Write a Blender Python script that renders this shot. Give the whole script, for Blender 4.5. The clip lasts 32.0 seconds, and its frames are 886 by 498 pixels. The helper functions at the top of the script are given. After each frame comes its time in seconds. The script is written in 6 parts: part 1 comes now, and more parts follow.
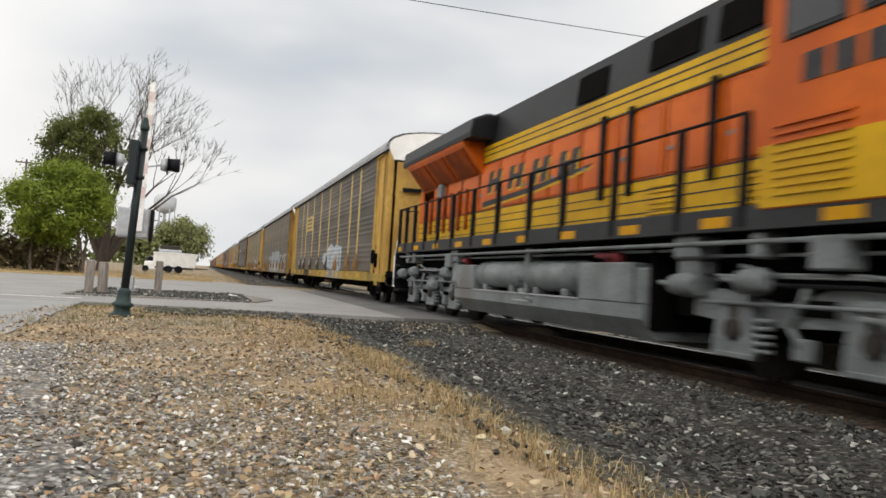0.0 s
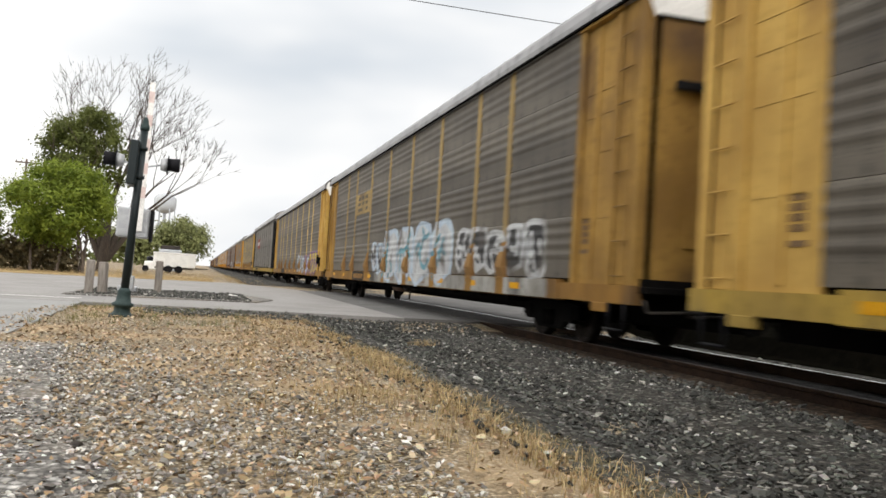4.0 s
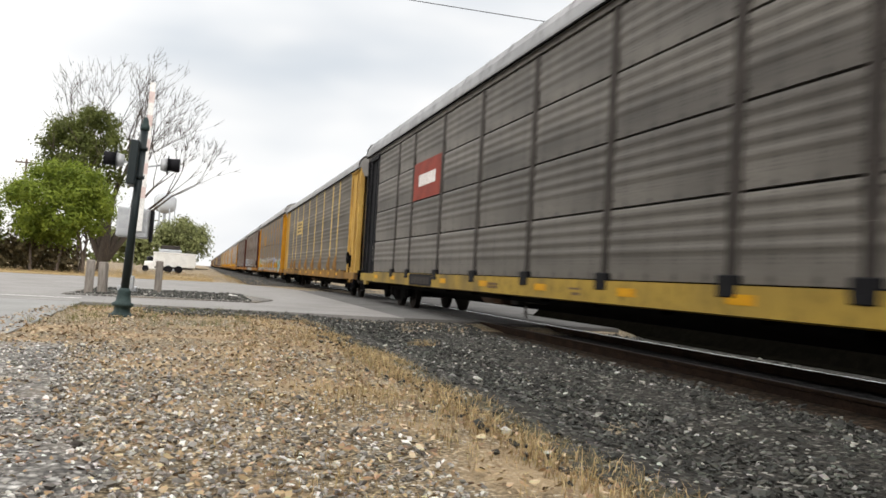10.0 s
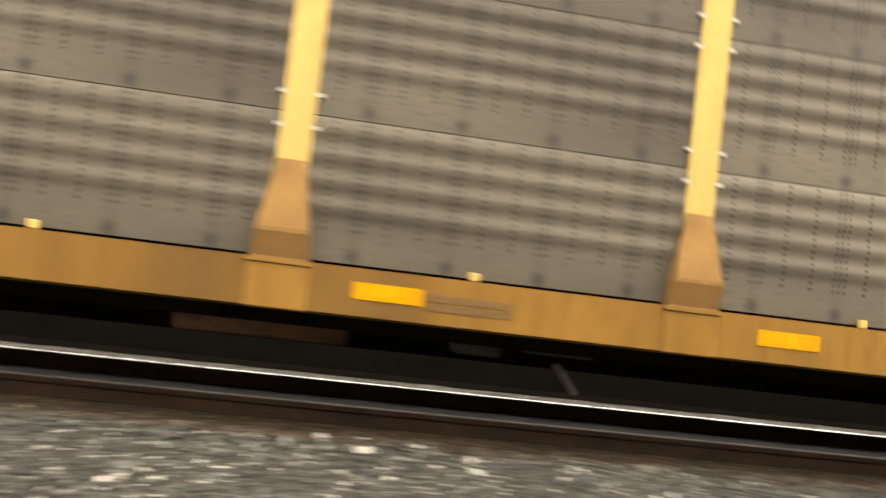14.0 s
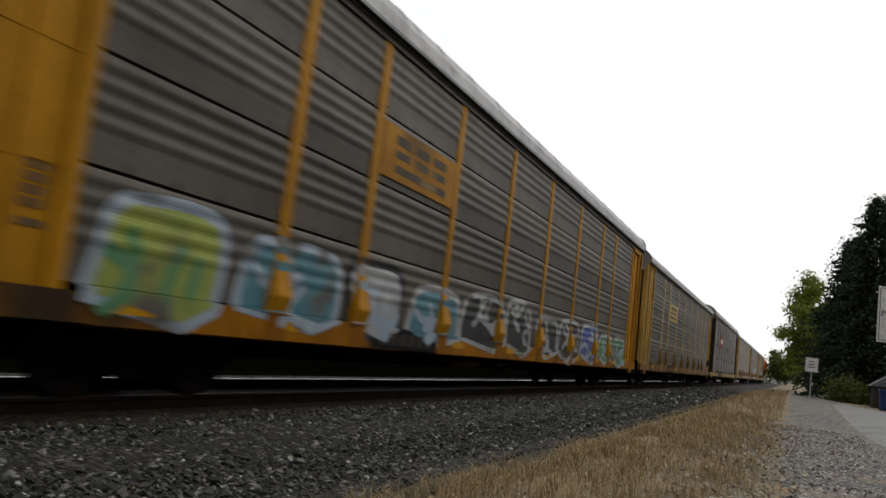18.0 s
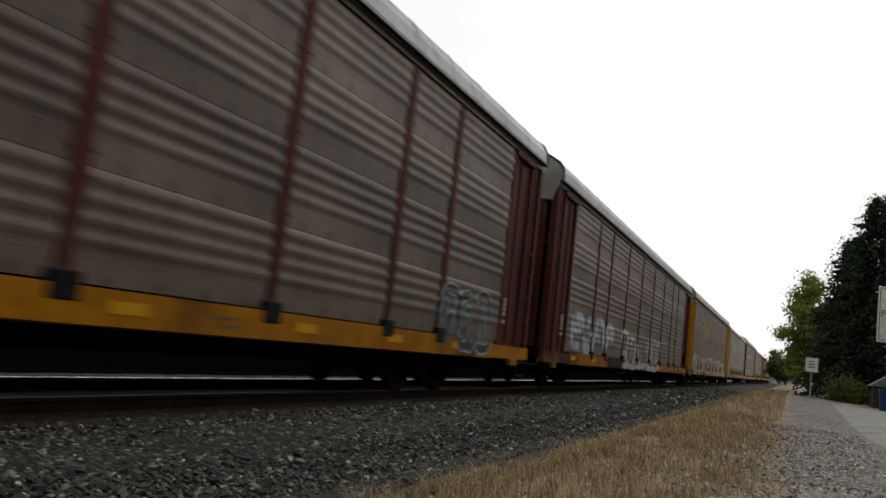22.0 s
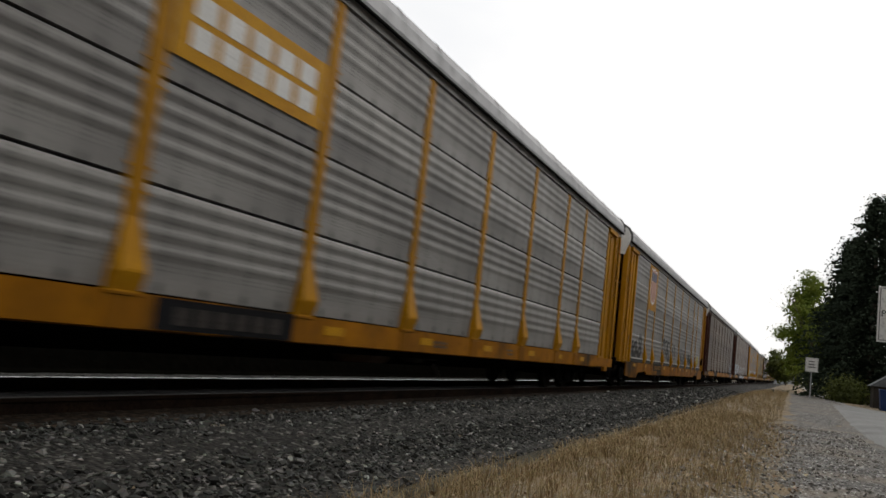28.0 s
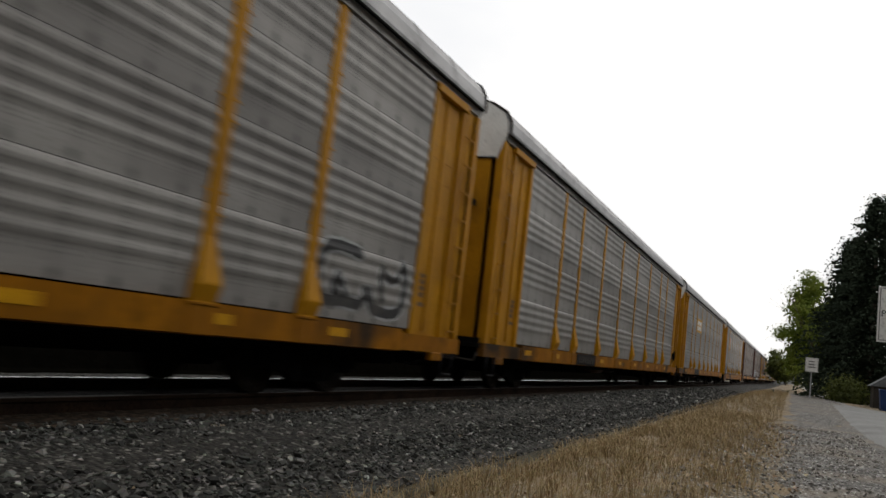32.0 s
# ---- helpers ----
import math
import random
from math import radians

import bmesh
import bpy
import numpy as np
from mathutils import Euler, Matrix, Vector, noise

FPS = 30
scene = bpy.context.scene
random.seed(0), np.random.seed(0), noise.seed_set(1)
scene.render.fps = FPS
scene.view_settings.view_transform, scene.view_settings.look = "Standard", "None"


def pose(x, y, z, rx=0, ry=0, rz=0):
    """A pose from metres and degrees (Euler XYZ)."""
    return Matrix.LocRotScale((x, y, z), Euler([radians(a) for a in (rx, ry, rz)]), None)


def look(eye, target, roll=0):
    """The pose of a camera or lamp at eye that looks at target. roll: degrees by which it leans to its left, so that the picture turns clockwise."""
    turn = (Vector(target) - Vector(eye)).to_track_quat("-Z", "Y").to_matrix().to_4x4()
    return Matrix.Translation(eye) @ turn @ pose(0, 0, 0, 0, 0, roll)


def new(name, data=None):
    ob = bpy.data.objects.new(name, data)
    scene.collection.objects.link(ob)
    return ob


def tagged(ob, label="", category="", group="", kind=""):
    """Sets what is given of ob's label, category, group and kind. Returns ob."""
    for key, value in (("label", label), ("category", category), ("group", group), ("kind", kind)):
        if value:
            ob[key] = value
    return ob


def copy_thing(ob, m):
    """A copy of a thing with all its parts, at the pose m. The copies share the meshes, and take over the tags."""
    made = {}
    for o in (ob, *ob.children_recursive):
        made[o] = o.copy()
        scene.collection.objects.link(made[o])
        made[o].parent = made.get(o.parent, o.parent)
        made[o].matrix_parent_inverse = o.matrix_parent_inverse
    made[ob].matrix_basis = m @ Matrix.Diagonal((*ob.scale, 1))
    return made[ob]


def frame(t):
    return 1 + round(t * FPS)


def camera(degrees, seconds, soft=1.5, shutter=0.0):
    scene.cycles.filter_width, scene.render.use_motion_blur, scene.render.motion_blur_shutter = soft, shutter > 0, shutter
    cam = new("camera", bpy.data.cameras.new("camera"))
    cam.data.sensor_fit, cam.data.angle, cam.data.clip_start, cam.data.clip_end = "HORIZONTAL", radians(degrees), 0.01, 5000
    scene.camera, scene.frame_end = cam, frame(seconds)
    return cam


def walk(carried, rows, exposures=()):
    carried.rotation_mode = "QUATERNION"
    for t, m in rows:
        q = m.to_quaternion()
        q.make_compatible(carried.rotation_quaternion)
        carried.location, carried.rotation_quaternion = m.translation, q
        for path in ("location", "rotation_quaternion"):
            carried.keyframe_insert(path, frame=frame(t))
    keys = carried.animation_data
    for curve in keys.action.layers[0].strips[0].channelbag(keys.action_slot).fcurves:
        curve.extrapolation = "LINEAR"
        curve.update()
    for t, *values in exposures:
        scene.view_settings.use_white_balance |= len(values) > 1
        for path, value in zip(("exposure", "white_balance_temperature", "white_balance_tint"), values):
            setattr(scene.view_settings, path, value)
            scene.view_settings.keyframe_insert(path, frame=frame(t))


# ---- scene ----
# ---------------------------------------------------------------- camera
EYE = Vector((0.0, 0.0, 0.884))
cam = camera(57.56, 32.0, soft=1.6, shutter=0.5)


def aim(yaw, pitch, roll):
    """Yaw to the left of +Y, pitch up, roll leaning left, in degrees."""
    a, b = radians(yaw), radians(pitch)
    way = Vector((-math.sin(a) * math.cos(b), math.cos(a) * math.cos(b), math.sin(b)))
    return look(EYE, EYE + way, roll)


VIEW_A = aim(-16.39, 2.19, 3.46)
VIEW_B = aim(-155.96, 6.56, 6.55)
walk(cam, [
    (0.0, VIEW_A), (6.0, VIEW_A), (12.5, VIEW_A), (12.8, aim(-17.3, 1.7, 4.2)), (13.0, aim(-23.1, 1.5, 4.6)),
    (13.2, aim(-30.2, 1.8, 4.8)), (13.4, aim(-44.5, 2.1, 5.6)), (13.6, aim(-63.5, 2.3, 6.3)), (13.8, aim(-81.3, 2.75, 6.6)),
    (14.0, aim(-97.2, 3.4, 6.7)), (14.2, aim(-109.9, 3.8, 6.9)), (14.5, aim(-128.0, 4.7, 6.8)), (14.8, aim(-141.0, 5.5, 6.7)),
    (15.3, aim(-152.5, 6.3, 6.6)), (16.0, VIEW_B), (24.0, VIEW_B), (32.0, VIEW_B)],
    exposures=[(0.0, -0.28, 6600, 10), (0.8, -0.12, 6600, 10), (1.5, -0.08, 6600, 10), (3.0, -0.03, 6600, 10), (6.0, 0.0, 6600, 10), (12.7, 0.0, 6600, 10), (13.2, 0.1, 7200, 10), (13.6, 0.65, 8100, 10), (13.8, 1.05, 8100, 10), (14.2, 1.62, 7900, 10), (14.5, 1.62, 7800, 10), (15.5, -0.4, 6700, 10), (16.5, -0.8, 6500, 10), (17.0, -0.95, 6500, 10), (18.0, -1.2, 6500, 10), (32.0, -1.28, 6500, 10)])

# ---------------------------------------------------------------- light
SUN_TO = Vector((-0.30, -0.78, 0.58)).normalized()
world = bpy.data.worlds.new("sky")
scene.world = world
world.use_nodes = True
wt = world.node_tree
wt.nodes.clear()


def wnode(kind, **values):
    n = wt.nodes.new(kind)
    for k, v in values.items():
        n.inputs[k].default_value = v
    return n


sky = wt.nodes.new("ShaderNodeTexSky")
sky.sky_type, sky.sun_disc = "NISHITA", False
sky.sun_elevation = math.asin(SUN_TO.z)
sky.sun_rotation = math.atan2(SUN_TO.x, SUN_TO.y)
sky.dust_density, sky.air_density = 3.0, 1.0
coord = wt.nodes.new("ShaderNodeTexCoord")
stretch = wt.nodes.new("ShaderNodeMapping")
stretch.inputs["Scale"].default_value = (1.0, 1.0, 2.6)
cloud = wnode("ShaderNodeTexNoise", Scale=2.1, Detail=5.0, Roughness=0.5, Distortion=0.3)
ramp = wt.nodes.new("ShaderNodeValToRGB")
ramp.color_ramp.elements[0].position, ramp.color_ramp.elements[0].color = 0.30, (0.86, 0.87, 0.885, 1)
ramp.color_ramp.elements[1].position, ramp.color_ramp.elements[1].color = 0.56, (1.0, 0.985, 0.965, 1)
toward = wt.nodes.new("ShaderNodeVectorMath")
toward.operation = "DOT_PRODUCT"
toward.inputs[1].default_value = SUN_TO
glow = wt.nodes.new("ShaderNodeMapRange")
glow.inputs["From Min"].default_value, glow.inputs["From Max"].default_value = -0.6, 1.0
glow.inputs["To Min"].default_value, glow.inputs["To Max"].default_value = 1.22, 3.0
veil = wt.nodes.new("ShaderNodeVectorMath")
veil.operation = "SCALE"
mix = wt.nodes.new("ShaderNodeMix")
mix.data_type = "RGBA"
mix.inputs["Factor"].default_value = 0.95
skylow = wt.nodes.new("ShaderNodeVectorMath")
skylow.operation = "SCALE"
skylow.inputs["Scale"].default_value = 0.10
back = wnode("ShaderNodeBackground", Strength=1.0)
wout = wt.nodes.new("ShaderNodeOutputWorld")
L = wt.links.new
L(coord.outputs["Generated"], stretch.inputs["Vector"])
L(stretch.outputs["Vector"], cloud.inputs["Vector"])
L(cloud.outputs["Fac"], ramp.inputs["Fac"])
L(coord.outputs["Generated"], toward.inputs[0])
L(toward.outputs["Value"], glow.inputs["Value"])
bank = wt.nodes.new("ShaderNodeVectorMath")
bank.operation = "DOT_PRODUCT"
bank.inputs[1].default_value = Vector((0.14, 0.94, 0.30)).normalized()
bank_fall = wt.nodes.new("ShaderNodeMapRange")
bank_fall.interpolation_type = "SMOOTHSTEP"
bank_fall.inputs["From Min"].default_value, bank_fall.inputs["From Max"].default_value = 0.90, 0.995
bank_noise = wnode("ShaderNodeTexNoise", Scale=2.6, Detail=3.0, Roughness=0.45)
bank_rag = wt.nodes.new("ShaderNodeMapRange")
bank_rag.inputs["From Min"].default_value, bank_rag.inputs["From Max"].default_value = 0.30, 0.66
bank_mul = wt.nodes.new("ShaderNodeMath")
bank_mul.operation = "MULTIPLY"
bank_mix = wt.nodes.new("ShaderNodeMix")
bank_mix.data_type = "RGBA"
bank_mix.inputs["B"].default_value = (0.585, 0.635, 0.69, 1)
L(coord.outputs["Generated"], bank.inputs[0])
L(bank.outputs["Value"], bank_fall.inputs["Value"])
L(stretch.outputs["Vector"], bank_noise.inputs["Vector"])
L(bank_noise.outputs["Fac"], bank_rag.inputs["Value"])
L(bank_fall.outputs["Result"], bank_mul.inputs[0])
L(bank_rag.outputs["Result"], bank_mul.inputs[1])
L(bank_mul.outputs["Value"], bank_mix.inputs["Factor"])
L(ramp.outputs["Color"], bank_mix.inputs["A"])
L(bank_mix.outputs["Result"], veil.inputs[0])
L(glow.outputs["Result"], veil.inputs["Scale"])
L(sky.outputs["Color"], skylow.inputs[0])
L(skylow.outputs["Vector"], mix.inputs["A"])
L(veil.outputs["Vector"], mix.inputs["B"])
L(mix.outputs["Result"], back.inputs["Color"])
L(back.outputs["Background"], wout.inputs["Surface"])
sun = new("sun", bpy.data.lights.new("sun", "SUN"))
sun.data.energy, sun.data.angle, sun.data.color = 0.6, radians(30), (1.0, 0.95, 0.88)
sun.matrix_basis = look(SUN_TO * 50, (0, 0, 0))

# ---------------------------------------------------------------- materials
MATS = {}


def mat(name, a, b=None, rough=0.6, metal=0.0, scale=6.0, fine=60.0, bump=0.15, dirt=None, dirt_at=0.55, stretch=(1, 1, 1), spread=0.0, gloss=None, flake=1.0):
    """Two colours mixed by coarse and fine noise, with a third of stains; spread varies brightness by object."""
    if name in MATS:
        return MATS[name]
    m = MATS[name] = bpy.data.materials.new(name)
    m.use_nodes = True
    t = m.node_tree
    bs = t.nodes["Principled BSDF"]
    b = b or tuple(c * 0.7 for c in a)
    co = t.nodes.new("ShaderNodeTexCoord")
    mp = t.nodes.new("ShaderNodeMapping")
    mp.inputs["Scale"].default_value = stretch
    t.links.new(co.outputs["Object"], mp.inputs["Vector"])

    def noise_at(s, detail):
        n = t.nodes.new("ShaderNodeTexNoise")
        n.inputs["Scale"].default_value, n.inputs["Detail"].default_value = s, detail
        t.links.new(mp.outputs["Vector"], n.inputs["Vector"])
        return n

    def blend(fac, p, q):
        x = t.nodes.new("ShaderNodeMix")
        x.data_type = "RGBA"
        t.links.new(fac, x.inputs["Factor"])
        for v, s in ((p, "A"), (q, "B")):
            if isinstance(v, tuple):
                x.inputs[s].default_value = (*v, 1)
            else:
                t.links.new(v, x.inputs[s])
        return x.outputs["Result"]

    def span(value, lo, hi):
        r = t.nodes.new("ShaderNodeMapRange")
        r.inputs["From Min"].default_value, r.inputs["From Max"].default_value = lo, hi
        t.links.new(value, r.inputs["Value"])
        return r.outputs["Result"]

    n1, n2 = noise_at(scale, 4), noise_at(fine, 3)
    c = blend(span(n1.outputs["Fac"], 0.35, 0.65), a, b)
    dark = tuple(v * 0.6 for v in b)
    dark = tuple(v * (1 - flake) + d * flake for v, d in zip(a, dark))
    c = blend(span(n2.outputs["Fac"], 0.5, 0.75), c, dark)
    if dirt:
        n3 = noise_at(scale * 0.45, 6)
        c = blend(span(n3.outputs["Fac"], dirt_at, dirt_at + 0.15), c, dirt)
    if spread:
        oi = t.nodes.new("ShaderNodeObjectInfo")
        hv = t.nodes.new("ShaderNodeHueSaturation")
        r = t.nodes.new("ShaderNodeMapRange")
        r.inputs["To Min"].default_value, r.inputs["To Max"].default_value = 1 - spread, 1 + spread
        t.links.new(oi.outputs["Random"], r.inputs["Value"])
        t.links.new(r.outputs["Result"], hv.inputs["Value"])
        t.links.new(c, hv.inputs["Color"])
        c = hv.outputs["Color"]
    t.links.new(c, bs.inputs["Base Color"])
    bs.inputs["Roughness"].default_value, bs.inputs["Metallic"].default_value = rough, metal
    bs.inputs["Specular IOR Level"].default_value = gloss if gloss is not None else 0.5 if rough < 0.4 else 0.22
    if bump:
        bp = t.nodes.new("ShaderNodeBump")
        bp.inputs["Strength"].default_value, bp.inputs["Distance"].default_value = bump, 0.02
        t.links.new(n2.outputs["Fac"], bp.inputs["Height"])
        t.links.new(bp.outputs["Normal"], bs.inputs["Normal"])
    return m


def stone_mat(name, scale, colours, bump=1.0, rough=0.9, soil=None):
    """Broken stone or litter: cells with a colour each, gap shade painted at their rims, and soil in patches between.
    """
    m = MATS[name] = bpy.data.materials.new(name)
    m.use_nodes = True
    t = m.node_tree
    bs = t.nodes["Principled BSDF"]
    bs.inputs["Roughness"].default_value = rough
    bs.inputs["Specular IOR Level"].default_value = 0.2
    co = t.nodes.new("ShaderNodeTexCoord")
    v = t.nodes.new("ShaderNodeTexVoronoi")
    v.inputs["Scale"].default_value = scale
    t.links.new(co.outputs["Object"], v.inputs["Vector"])
    sep = t.nodes.new("ShaderNodeSeparateColor")
    t.links.new(v.outputs["Color"], sep.inputs["Color"])
    rp = t.nodes.new("ShaderNodeValToRGB")
    rp.color_ramp.interpolation = "LINEAR"
    for i, (pos, col) in enumerate(colours):
        e = rp.color_ramp.elements[i] if i < 2 else rp.color_ramp.elements.new(pos)
        e.position, e.color = pos, (*col, 1)
    t.links.new(sep.outputs["Red"], rp.inputs["Fac"])
    # Darkens each cell's colour towards its rim, as shade between the stones.
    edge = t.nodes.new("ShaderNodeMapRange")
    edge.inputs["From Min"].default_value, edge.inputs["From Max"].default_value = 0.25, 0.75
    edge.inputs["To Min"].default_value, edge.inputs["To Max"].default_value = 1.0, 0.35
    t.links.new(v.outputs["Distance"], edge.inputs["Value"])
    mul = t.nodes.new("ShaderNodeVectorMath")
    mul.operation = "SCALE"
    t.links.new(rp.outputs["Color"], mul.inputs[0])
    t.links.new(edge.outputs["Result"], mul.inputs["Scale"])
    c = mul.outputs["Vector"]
    if soil:
        n = t.nodes.new("ShaderNodeTexNoise")
        n.inputs["Scale"].default_value, n.inputs["Detail"].default_value = 0.9, 6
        t.links.new(co.outputs["Object"], n.inputs["Vector"])
        r = t.nodes.new("ShaderNodeMapRange")
        r.inputs["From Min"].default_value, r.inputs["From Max"].default_value = 0.48, 0.62
        r.inputs["To Max"].default_value = 0.85
        t.links.new(n.outputs["Fac"], r.inputs["Value"])
        x = t.nodes.new("ShaderNodeMix")
        x.data_type = "RGBA"
        x.inputs["B"].default_value = (*soil, 1)
        t.links.new(r.outputs["Result"], x.inputs["Factor"])
        t.links.new(c, x.inputs["A"])
        c = x.outputs["Result"]
    t.links.new(c, bs.inputs["Base Color"])
    bp = t.nodes.new("ShaderNodeBump")
    bp.invert = True
    bp.inputs["Strength"].default_value, bp.inputs["Distance"].default_value = bump, 0.02
    t.links.new(v.outputs["Distance"], bp.inputs["Height"])
    t.links.new(bp.outputs["Normal"], bs.inputs["Normal"])
    return m


def panel_mat(name, light, dark):
    """Weathered galvanised sheet: runs of grime from the top down, streaks along the ribs, rows of small punched holes."""
    m = mat(name, light, dark, rough=0.55, metal=0.25, scale=0.9, fine=22, bump=0.0, dirt=tuple(v * 0.55 for v in dark), dirt_at=0.58, stretch=(1, 0.35, 1.6), spread=0.10, flake=0.45)
    t = m.node_tree
    bs = t.nodes["Principled BSDF"]
    src = bs.inputs["Base Color"].links[0].from_socket
    co = t.nodes.new("ShaderNodeTexCoord")
    sx = t.nodes.new("ShaderNodeSeparateXYZ")
    t.links.new(co.outputs["Object"], sx.inputs["Vector"])

    def math_node(op, a, b):
        n = t.nodes.new("ShaderNodeMath")
        n.operation = op
        for i, v in enumerate((a, b)):
            if v is None:
                continue
            if isinstance(v, float):
                n.inputs[i].default_value = v
            else:
                t.links.new(v, n.inputs[i])
        return n.outputs["Value"]

    def soft(v, half):
        n = t.nodes.new("ShaderNodeMapRange")
        n.interpolation_type = "SMOOTHSTEP"
        n.inputs["From Min"].default_value, n.inputs["From Max"].default_value = half, 0.0
        t.links.new(v, n.inputs["Value"])
        return n.outputs["Result"]

    def off_centre(v, c):
        return math_node("ABSOLUTE", math_node("SUBTRACT", v, c), None)

    fy = math_node("FRACT", math_node("MULTIPLY", sx.outputs["Y"], 1 / 0.63), None)
    fz = math_node("FRACT", math_node("MULTIPLY", math_node("SUBTRACT", sx.outputs["Z"], 1.018), 1 / 0.9555), None)
    cluster = math_node("LESS_THAN", off_centre(fy, 0.5), 0.10)
    single = math_node("MAXIMUM", math_node("LESS_THAN", off_centre(fy, 0.17), 0.022), math_node("LESS_THAN", off_centre(fy, 0.83), 0.022))
    hy = math_node("MAXIMUM", math_node("LESS_THAN", math_node("FRACT", math_node("MULTIPLY", sx.outputs["Y"], 1 / 0.042), None), 0.45), single)
    hz = math_node("LESS_THAN", math_node("FRACT", math_node("MULTIPLY", sx.outputs["Z"], 1 / 0.044), None), 0.45)
    ribbed = math_node("GREATER_THAN", fz, 0.2)
    holes = math_node("MULTIPLY", math_node("MULTIPLY", math_node("MULTIPLY", math_node("MAXIMUM", cluster, single), hy), hz), ribbed)
    stain = math_node("MULTIPLY", soft(off_centre(fy, 0.5), 0.13), math_node("ADD", math_node("MULTIPLY", soft(off_centre(fz, 0.06), 0.08), 0.55), 0.16))
    x = t.nodes.new("ShaderNodeMix")
    x.data_type = "RGBA"
    x.inputs["B"].default_value = (0.02, 0.02, 0.02, 1)
    t.links.new(math_node("MAXIMUM", math_node("MULTIPLY", holes, 0.8), stain), x.inputs["Factor"])
    t.links.new(src, x.inputs["A"])
    t.links.new(x.outputs["Result"], bs.inputs["Base Color"])
    return m


PANEL_BROWN = panel_mat("galvanised sheet with brown grime", (0.118, 0.104, 0.083), (0.066, 0.057, 0.046))
PANEL_DARK = panel_mat("galvanised sheet with dark grime", (0.146, 0.134, 0.118), (0.080, 0.073, 0.064))
PANEL_PALE = panel_mat("pale galvanised sheet", (0.30, 0.289, 0.273), (0.175, 0.167, 0.157))
PANEL_MAROON = panel_mat("galvanised sheet with rusty grime", (0.155, 0.122, 0.094), (0.08, 0.061, 0.047))
YELLOW = mat("weathered yellow paint", (0.45, 0.212, 0.008), (0.31, 0.140, 0.007), rough=0.55, gloss=0.08, scale=1.3, fine=14, bump=0.0, dirt=(0.17, 0.085, 0.014), dirt_at=0.55, spread=0.08, flake=0.45)
SILL = mat("grimed yellow sill paint", (0.235, 0.125, 0.03), (0.15, 0.08, 0.022), rough=0.6, gloss=0.08, scale=0.9, fine=5, bump=0.0, dirt=(0.095, 0.055, 0.024), dirt_at=0.50, stretch=(1, 1.5, 0.5), spread=0.1, flake=0.5)
YELLOW_PALE = mat("faded yellow paint", (0.46, 0.295, 0.080), (0.34, 0.205, 0.055), rough=0.55, gloss=0.08, scale=1.1, fine=8, bump=0.0, dirt=(0.19, 0.10, 0.035), dirt_at=0.56, spread=0.06, flake=0.5)
SILL_YELLOW = mat("dull mustard sill paint", (0.34, 0.23, 0.045), (0.22, 0.15, 0.04), rough=0.6, gloss=0.08, scale=0.9, fine=9, bump=0.0, dirt=(0.075, 0.062, 0.042), dirt_at=0.50, stretch=(1, 0.9, 0.6), spread=0.1, flake=0.8)
SILL_GREY = mat("chalky grey-white sill paint", (0.30, 0.30, 0.28), (0.19, 0.18, 0.16), rough=0.7, gloss=0.06, scale=1.4, fine=9, bump=0.0, dirt=(0.06, 0.055, 0.05), dirt_at=0.5, stretch=(1, 1.4, 0.6))
KICK = mat("dark grey kick strip", (0.055, 0.057, 0.055), (0.04, 0.041, 0.04), rough=0.6, gloss=0.1, scale=2, fine=12, bump=0.0)
PALE_POST = mat("faded cream-yellow paint", (0.52, 0.375, 0.135), (0.42, 0.295, 0.10), rough=0.55, gloss=0.08, scale=1.3, fine=12, bump=0.0, dirt=(0.26, 0.17, 0.07), dirt_at=0.60, spread=0.08, flake=0.3)
GRIMY_POST = mat("grimy tan-yellow paint", (0.33, 0.235, 0.095), (0.22, 0.155, 0.07), rough=0.6, gloss=0.06, scale=1.3, fine=12, bump=0.0, dirt=(0.14, 0.10, 0.06), dirt_at=0.54, spread=0.08, flake=0.4)
GRIMY_END = mat("grimy ochre end paint", (0.31, 0.185, 0.05), (0.20, 0.115, 0.035), rough=0.6, gloss=0.06, scale=1.1, fine=8, bump=0.0, dirt=(0.10, 0.06, 0.03), dirt_at=0.52, spread=0.06, flake=0.5)
FADED_INK = mat("faded brown stencil paint", (0.14, 0.085, 0.04), (0.11, 0.065, 0.03))
SILL_BRIGHT = mat("grimed orange-yellow sill paint", (0.33, 0.13, 0.004), (0.21, 0.083, 0.005), rough=0.6, gloss=0.06, scale=1.7, fine=9, bump=0.0, dirt=(0.035, 0.022, 0.012), dirt_at=0.49, stretch=(1, 0.7, 0.6), spread=0.12, flake=0.7)
GRIME = mat("brown road grime", (0.085, 0.071, 0.054), (0.06, 0.05, 0.039), rough=0.8, gloss=0.04, scale=3, fine=14, bump=0.0, flake=0.4)
FOOT = mat("rusty yellow-brown paint", (0.25, 0.145, 0.055), (0.17, 0.095, 0.038), rough=0.75, gloss=0.06, scale=3, fine=14, bump=0.0, flake=0.4)
MAROON = mat("weathered maroon paint", (0.080, 0.026, 0.018), (0.048, 0.017, 0.013), rough=0.6, gloss=0.04, scale=1.5, fine=30, bump=0.04, spread=0.1)
BLACK = mat("weathered black paint", (0.014, 0.014, 0.016), (0.009, 0.009, 0.010), rough=0.6, gloss=0.05, scale=2, fine=30, bump=0.04)
CHAR = mat("dark grey frame paint", (0.055, 0.048, 0.043), (0.035, 0.031, 0.028), rough=0.65, gloss=0.06, scale=2, fine=30)
SOOTY = mat("sooty orange paint", (0.30, 0.055, 0.004), (0.14, 0.028, 0.005), rough=0.6, gloss=0.1, scale=2, fine=20)
